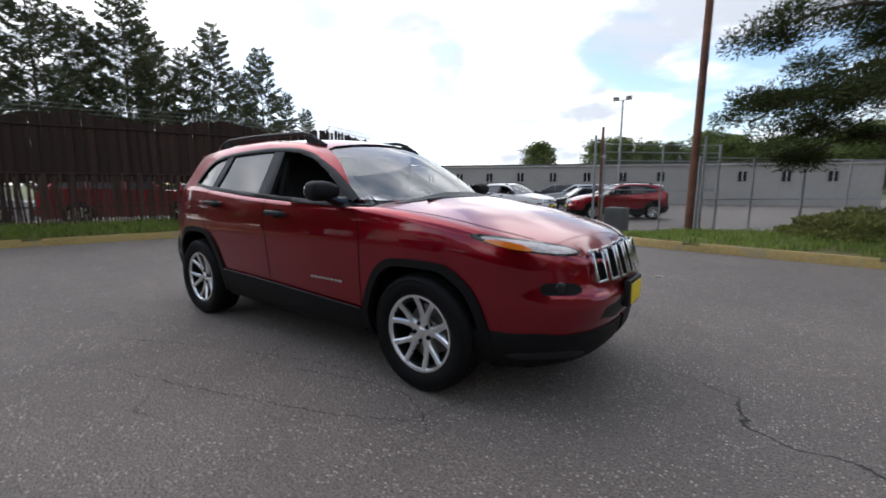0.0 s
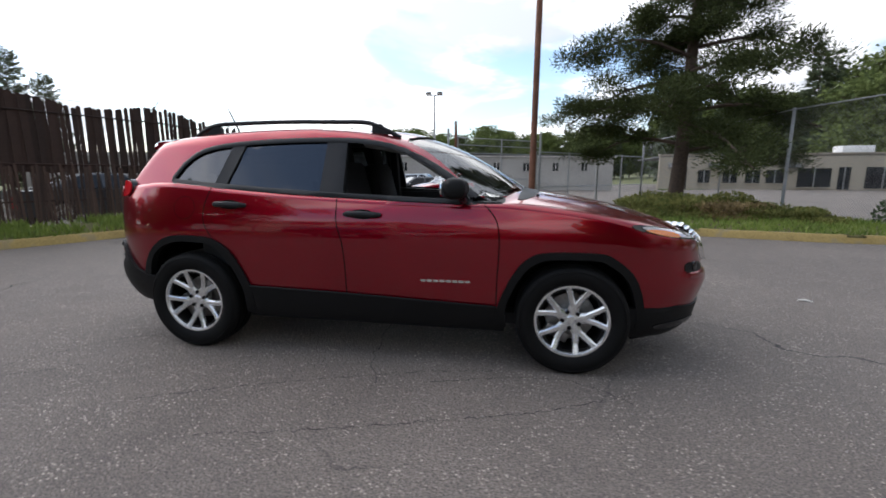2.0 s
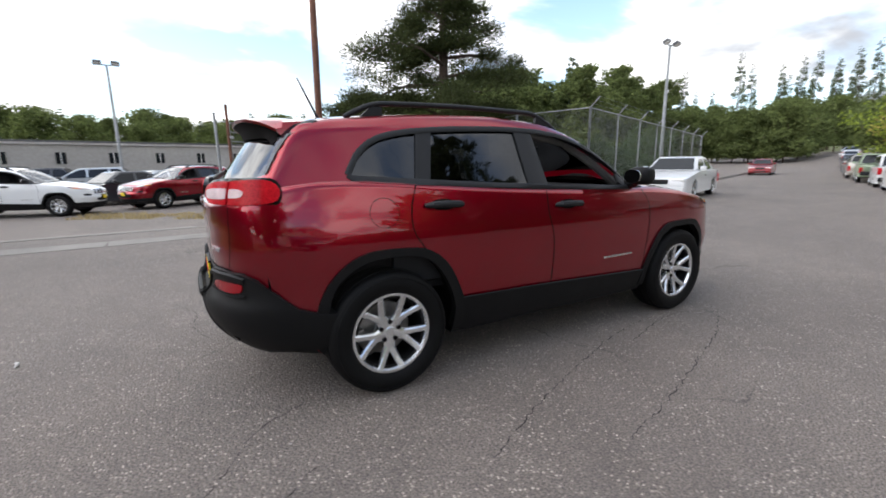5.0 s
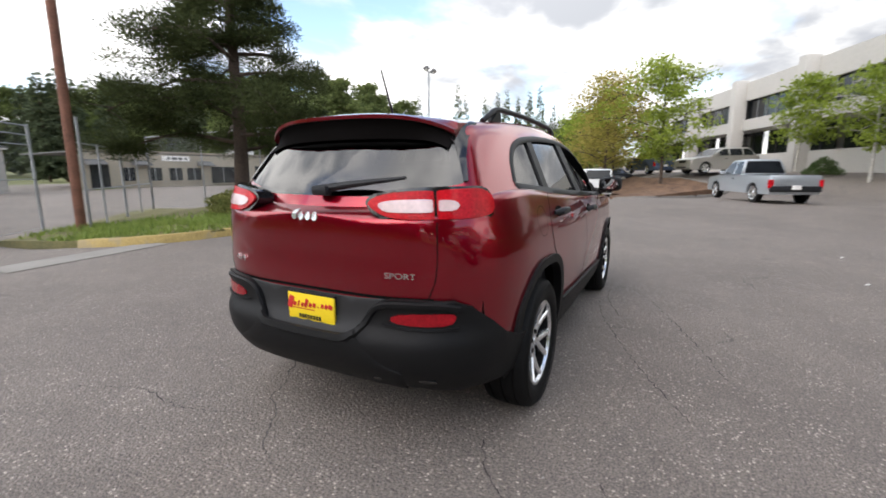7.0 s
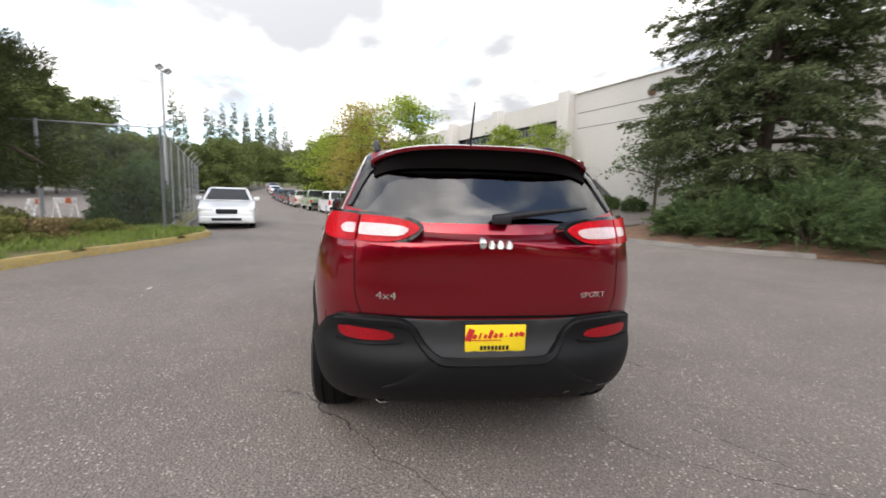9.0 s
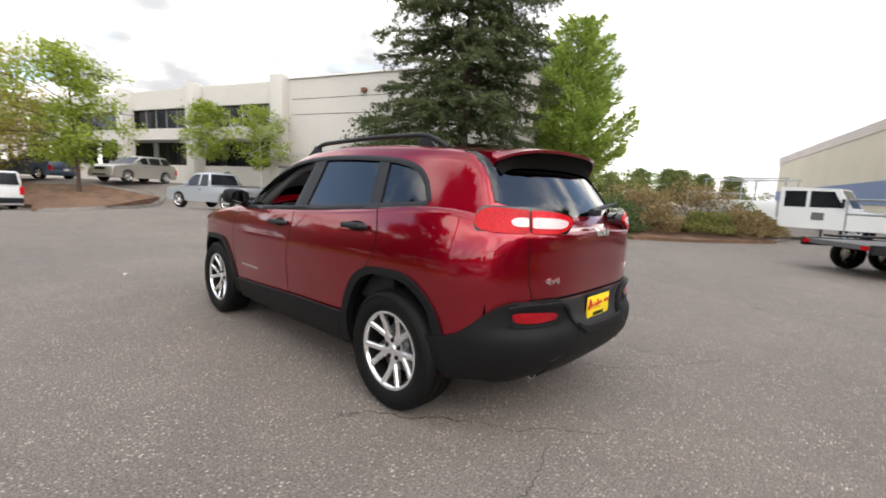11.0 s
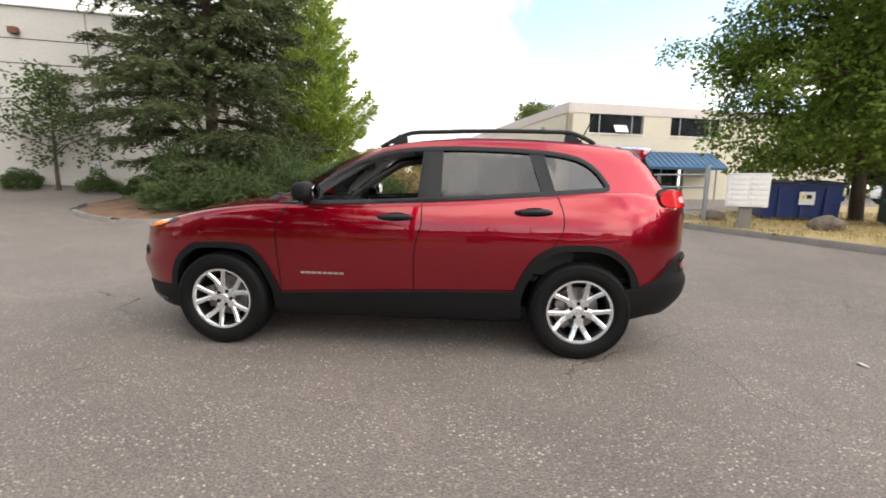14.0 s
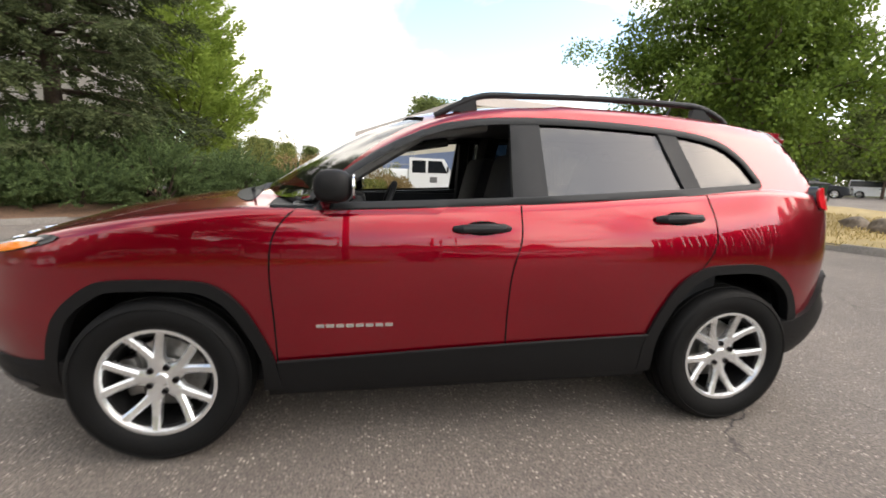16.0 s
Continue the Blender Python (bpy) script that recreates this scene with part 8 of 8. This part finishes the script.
for i, (x, y, r, h) in enumerate(((11.6, 9.1, 1.1, 2.3), (13.0, 9.9, 1.2, 2.4), (14.8, 10.7, 1.4, 2.2), (16.5, 11.6, 1.5, 2.4), (19.5, 12.9, 1.6, 2.8), (23, 14, 1.7, 3.0))):
    shrub(x, y, r, h, 5000, 0.13, HEDGE_LEAF, None, "dense green bush behind the road fence", 120 + i)
for i, (x, y, r) in enumerate(((23.4, -12.4, 0.9), (21.8, -13.2, 0.9), (20.0, -13.9, 0.9), (17.2, -14.9, 0.9), (15.6, -15.5, 0.9), (28.6, -9.2, 0.9))):
    shrub(x, y, r * 0.85, 0.95, 3500, 0.08, HEDGE_LEAF, None, "clipped green shrub along the office wall", 140 + i)


def blades(name, outline, n, tall, mat, height, seed, label, gap=None, width=0.006):
    g = np.random.default_rng(seed)
    xs, ys = [p[0] for p in outline], [p[1] for p in outline]
    P = []
    while len(P) < n:
        x, y = g.uniform(min(xs), max(xs)), g.uniform(min(ys), max(ys))
        if inside((x, y), outline) and (gap is None or gap(x, y)) and noise.noise(Vector((x * 0.9, y * 0.9, seed))) > -0.25:
            z = height(x, y)
            if z is not None:
                P.append((x, y, z - 0.01))
    P = np.array(P)
    D = g.normal(0, 0.38, (n, 3)) + np.array([0, 0, 1.0])
    me = crown_mesh(P, D, tall, width, g, mat)
    ob = new(name, me)
    return tagged(ob, label, "grass", kind="stuff")


NEAR_N = KERB_N[:-1] + [(9.9, 7.4), (8.9, 7.6), (8.2, 9.2), (4, 9.4), (1.6, 11.4), (0.2, 11.0)]
blades("verge_grass", NEAR_N, 9000, 0.16, BLADE, north_height, 1, "uneven green and yellow grass on the verge", width=0.012)
blades("strip_grass", [(-9.5, -4), (-8.9, -1), (-8.1, 1.6), (-7.3, 3.3), (-6.8, 4.4), (-6.1, 5.7), (-5.6, 7.0), (-6.1, 8.0), (-7.3, 6.7), (-8.3, 5.2), (-9.0, 3.4), (-9.5, 1.4), (-10.3, -1), (-11, -4)], 9000, 0.2, BLADE, west_height, 2, "green grass along the slat fence", width=0.012)
blades("dry_grass", KERB_S + [(-13, -2), (-18, -8), (-18, -15), (-10, -14.5)], 9000, 0.12, BLADE_DRY, south_height, 3, "dry straw-coloured grass on the verge", width=0.012)

blades("gate_weeds", [(-6.0, 14.6), (-4.2, 13.6), (-1.6, 11.6), (-1.0, 11.5), (-1.2, 12.6), (-3.0, 15.2), (-5.4, 16.0)], 1800, 0.1, BLADE_DRY, terrain, 4, "sparse yellow weeds round the yard gate", width=0.012)

# ---- yard objects ----
def mailbox():
    m = thing("cluster_mailbox", "pale grey cluster mailbox on a pedestal at the kerb", "mailbox", m=pose(-7.9, -8.7, lift(-7.9, -8.7, south_height), 0, 0, -25))
    part("pedestal", Shape().box((0, 0, 0.28), (0.3, 0.3, 0.6), bevel=0.02), CONCRETE, m)
    part("cabinet", Shape().box((0, 0, 1.02), (0.95, 0.5, 0.88), bevel=0.02), WALL_WHITE, m)
    for i in range(2):
        for j in range(6):
            d = part("locker_door", Shape().box((-0.22 + 0.44 * i, 0.256, 0.67 + j * 0.138), (0.4, 0.012, 0.122), bevel=0.004), WALL_WHITE, m)
            part("lock", Shape().box((-0.08 + 0.44 * i, 0.266, 0.67 + j * 0.138), (0.02, 0.01, 0.02)), GALV, d)
    part("cap", Shape().box((0, 0, 1.47), (1.0, 0.55, 0.03), bevel=0.01), WALL_WHITE, m)


BIN_BLUE = surface("blue_bin_paint", (0.012, 0.03, 0.13), 0.5, 0.1, vary=0.25, scale=1.5, grain=20, spots=(3, 0.08, (0.05, 0.04, 0.05)))
BIN_GREEN = surface("green_bin_paint", (0.01, 0.045, 0.03), 0.5, 0.1, vary=0.25, scale=1.5, grain=20, spots=(3, 0.08, (0.04, 0.03, 0.02)))
BIN_LID = surface("black_bin_lid", (0.015, 0.016, 0.018), 0.55, vary=0.2)
ROCK = surface("boulder_stone", (0.085, 0.068, 0.055), 0.9, vary=0.4, scale=2, grain=12, bump=0.8, tint=(0.15, 0.12, 0.095))


def dumpster(x, y, turn, w, d, h, mat, label, sign):
    b = thing("dumpster", label, "dumpster", "dumpsters", m=pose(x, y, lift(x, y, south_height), 0, 0, turn))
    part("tub", Shape().prism([(-d / 2, 0.1), (d / 2 - 0.12, 0.1), (d / 2, h), (-d / 2, h * 1.08)], "x", -w / 2, w / 2), mat, b, sharp=25)
    for sx in (-0.3, 0.3):
        part("lid", Shape().prism([(-d / 2 - 0.02, h * 1.08), (d / 2 + 0.03, h), (d / 2 + 0.03, h + 0.05), (-d / 2 - 0.02, h * 1.08 + 0.05)], "x", sx * w - w * 0.24, sx * w + w * 0.19), BIN_LID, b)
    for s in (1, -1):
        part("fork_pocket", Shape().box((s * (w / 2 + 0.07), 0, h * 0.62), (0.14, d * 0.7, 0.16), bevel=0.01), mat, b)
        part("rim", Shape().box((s * w / 2, 0, h * 1.0), (0.06, d, 0.06)), mat, b)
        part("skid", Shape().box((s * w * 0.38, 0, 0.05), (0.12, d * 0.8, 0.1)), mat, b)
    for k in range(3):
        part("rib", Shape().box((-w * 0.3 + k * w * 0.3, d / 2 + 0.005, h * 0.5), (0.07, 0.06, h * 0.8)), mat, b)
    if sign:
        sg = part("notice", Shape().box((-0.1, d / 2 + 0.045, h * 0.62), (0.42, 0.012, 0.42)), WALL_WHITE, b, "white notice")
        part("notice_mark", Shape().box((-0.15, d / 2 + 0.053, h * 0.66), (0.14, 0.01, 0.12)), SATIN_BLACK, sg)
        part("notice_mark", Shape().box((0.0, d / 2 + 0.053, h * 0.66), (0.1, 0.01, 0.12)), PLATE_YELLOW, sg)


def boulder(x, y, r, height, seed):
    g = np.random.default_rng(seed)
    bm = bmesh.new()
    bmesh.ops.create_icosphere(bm, subdivisions=3, radius=r)
    for v in bm.verts:
        v.co *= 1 + 0.28 * noise.noise(v.co * (1.6 / r) + Vector((seed, 0, 0))) + 0.1 * noise.noise(v.co * (5 / r))
        v.co.z *= 0.68
    me = bpy.data.meshes.new("boulder")
    bm.to_mesh(me)
    bm.free()
    me.shade_smooth()
    ob = part("boulder", me, ROCK)
    ob.matrix_basis = pose(x, y, lift(x, y, height) + r * 0.32, 0, 0, seed * 50)
    tagged(ob, "rough brown-grey boulder on the dry verge", "boulder", "boulders")


mailbox()
dumpster(-11.2, -11.8, -14, 2.1, 1.35, 1.2, BIN_BLUE, "dark blue steel dumpster with a white notice", True)
dumpster(-13.4, -9.8, -28, 1.6, 1.1, 1.15, BIN_GREEN, "dark green steel dumpster under the maple", False)
boulder(-9.6, -8.1, 0.36, south_height, 1)
boulder(-8.2, -10.9, 0.36, south_height, 2)
boulder(-12.4, -6.9, 0.32, south_height, 3)
boulder(-11.9, -5.8, 0.34, south_height, 4)

gd = thing("pipe_gate", "open galvanised pipe gate with a sloping brace", "gate", m=Matrix.Translation((-7.75, -10.6, lift(-7.75, -10.6, south_height))))
part("gate_post", Shape().tube([(0, 0, -0.2), (0, 0, 1.75)], 0.07, 10), GALV, gd)
for z in (1.45, 1.05, 0.35):
    part("gate_rail", Shape().tube([(0, 0, z), (4.6, -3.6, z + 0.02)], 0.028, 8), GALV, gd)
for t in (0.25, 0.5, 0.75, 1.0):
    part("gate_upright", Shape().tube([(4.6 * t, -3.6 * t, 0.3), (4.6 * t, -3.6 * t, 1.5)], 0.025, 6), GALV, gd)
part("brace", Shape().tube([(0.1, -0.1, 0.12), (3.4, -2.5, 1.1)], 0.03, 8), GALV, gd)
chain_fence("bed_fence", [(1.6, -16.9), (-2.5, -19.0)], 1.5, "low fence at the back of the wild bed", island_height, 2.2)

sgn = thing("stake_sign", "small white sign on a stake at the bed edge", "sign", m=pose(4.4, -12.9, lift(4.4, -12.9, island_height), 0, 0, 40))
part("stake", Shape().tube([(0, 0, -0.1), (0, 0, 0.85)], 0.02, 6), GALV, sgn)
part("panel", Shape().box((0, 0.02, 0.78), (0.3, 0.02, 0.36), bevel=0.005), WALL_WHITE, sgn)

CONE_ORANGE = surface("orange_plastic", (0.6, 0.12, 0.03), 0.5, vary=0.1)
for x, y, t in ((16.2, 15.4, 15), (17.4, 15.0, -20)):
    b = thing("road_barrier", "white and orange folding road barrier in the lot", "barrier", "road barriers", m=pose(x, y, terrain(x, y), 0, 0, t))
    for s in (1, -1):
        for e in (-0.4, 0.4):
            part("leg", Shape().tube([(e, s * 0.25, 0), (e, 0, 0.95)], 0.025, 6), WALL_WHITE, b)
    part("board", Shape().box((0, -0.05, 0.82), (1.0, 0.03, 0.25), bevel=0.005), WALL_WHITE, b)
    part("stripe", Shape().box((0.1, -0.068, 0.82), (0.25, 0.01, 0.24)), CONE_ORANGE, b)

# long cracks that wander through the asphalt beside the car
CRACK = surface("crack_shadow", (0.022, 0.02, 0.019), 0.95, vary=0.3)
for i, line in enumerate((((-1.2, -1.66), (-0.89, -1.5), (-0.46, -1.32), (0.05, -1.13), (0.44, -1.0), (0.9, -0.91)),
                          ((0.44, -1.16), (0.86, -1.03), (1.26, -0.97), (1.48, -1.05), (1.67, -1.21)),
                          ((-2.6, -1.75), (-2.39, -1.35), (-2.11, -0.9), (-1.84, -0.74)),
                          ((1.73, -1.07), (1.14, -1.38), (0.52, -1.58), (0.05, -1.73), (-0.6, -1.9)),
                          ((-1.9, -1.3), (-2.14, -1.47), (-2.4, -1.6)),
                          ((-2.24, 0.52), (-2.35, 0.92), (-2.33, 1.3), (-2.5, 1.7)))):
    gq = random.Random(40 + i)
    ck = Shape()
    run = along(bend([(*p, 0) for p in line], 8), 0.035)
    for p, d in run:
        w = gq.uniform(0.0008, 0.0042)
        q = p + Vector((-d.y, d.x, 0)) * gq.uniform(-0.012, 0.012)
        side = Vector((-d.y, d.x, 0)) * w
        z = terrain(q.x, q.y) + 0.0015
        ck.v += [(q.x - side.x, q.y - side.y, z), (q.x + side.x, q.y + side.y, z)]
    ck.f = [(2 * k, 2 * k + 1, 2 * k + 3, 2 * k + 2) for k in range(len(run) - 1) if gq.random() > 0.08]
    solo("crack", ck, CRACK, "thin dark crack across the worn asphalt", "crack", "cracks", kind="structure", fix=False)

# scraps and stones lying on the asphalt
LITTER = surface("paper_scrap", (0.6, 0.58, 0.55), 0.8, vary=0.1)
for i, (x, y, l) in enumerate(((2.94, -3.6, 0.06), (3.9, 1.2, 0.06), (1.9, 3.6, 0.045), (-3.4, 0.75, 0.04), (7.6, -8.3, 0.06), (4.9, -3.9, 0.045))):
    g = random.Random(i)
    ob = solo("paper_scrap", Shape().tube(bend([(-l, 0, 0.008), (0, g.uniform(-0.02, 0.02), 0.014), (l, 0.01, 0.008)], 3), [0.006, 0.009, 0.01, 0.011, 0.01, 0.009, 0.005], 6), LITTER, "small pale scrap lying on the asphalt", "litter", "litter", m=pose(x, y, terrain(x, y), 0, 0, g.uniform(0, 180)))
PEBBLE = surface("loose_gravel", (0.3, 0.28, 0.26), 0.9, vary=0.4, island=1.0)
gv = np.random.default_rng(9)
peb = Shape()
for i in range(700):
    a, rr = gv.uniform(0, 2 * math.pi), gv.uniform(1.6, 7.5)
    x, y, s = rr * math.cos(a) * 1.2, rr * math.sin(a), gv.uniform(0.003, 0.008)
    if abs(x) < 2.3 and abs(y) < 0.95:
        continue
    z = terrain(x, y)
    q = gv.uniform(0.6, 1.3, 6) * s
    peb.add([(x + q[0], y, z + s * 0.3), (x, y + q[1], z + s * 0.3), (x - q[2], y, z + s * 0.3), (x, y - q[3], z + s * 0.3), (x, y, z + q[4]), (x, y, z - 0.003)],
            [(0, 1, 4), (1, 2, 4), (2, 3, 4), (3, 0, 4), (1, 0, 5), (2, 1, 5), (3, 2, 5), (0, 3, 5)])
solo("loose_gravel", peb, PEBBLE, "loose pale grit scattered on the asphalt", "gravel", kind="stuff", fix=False)
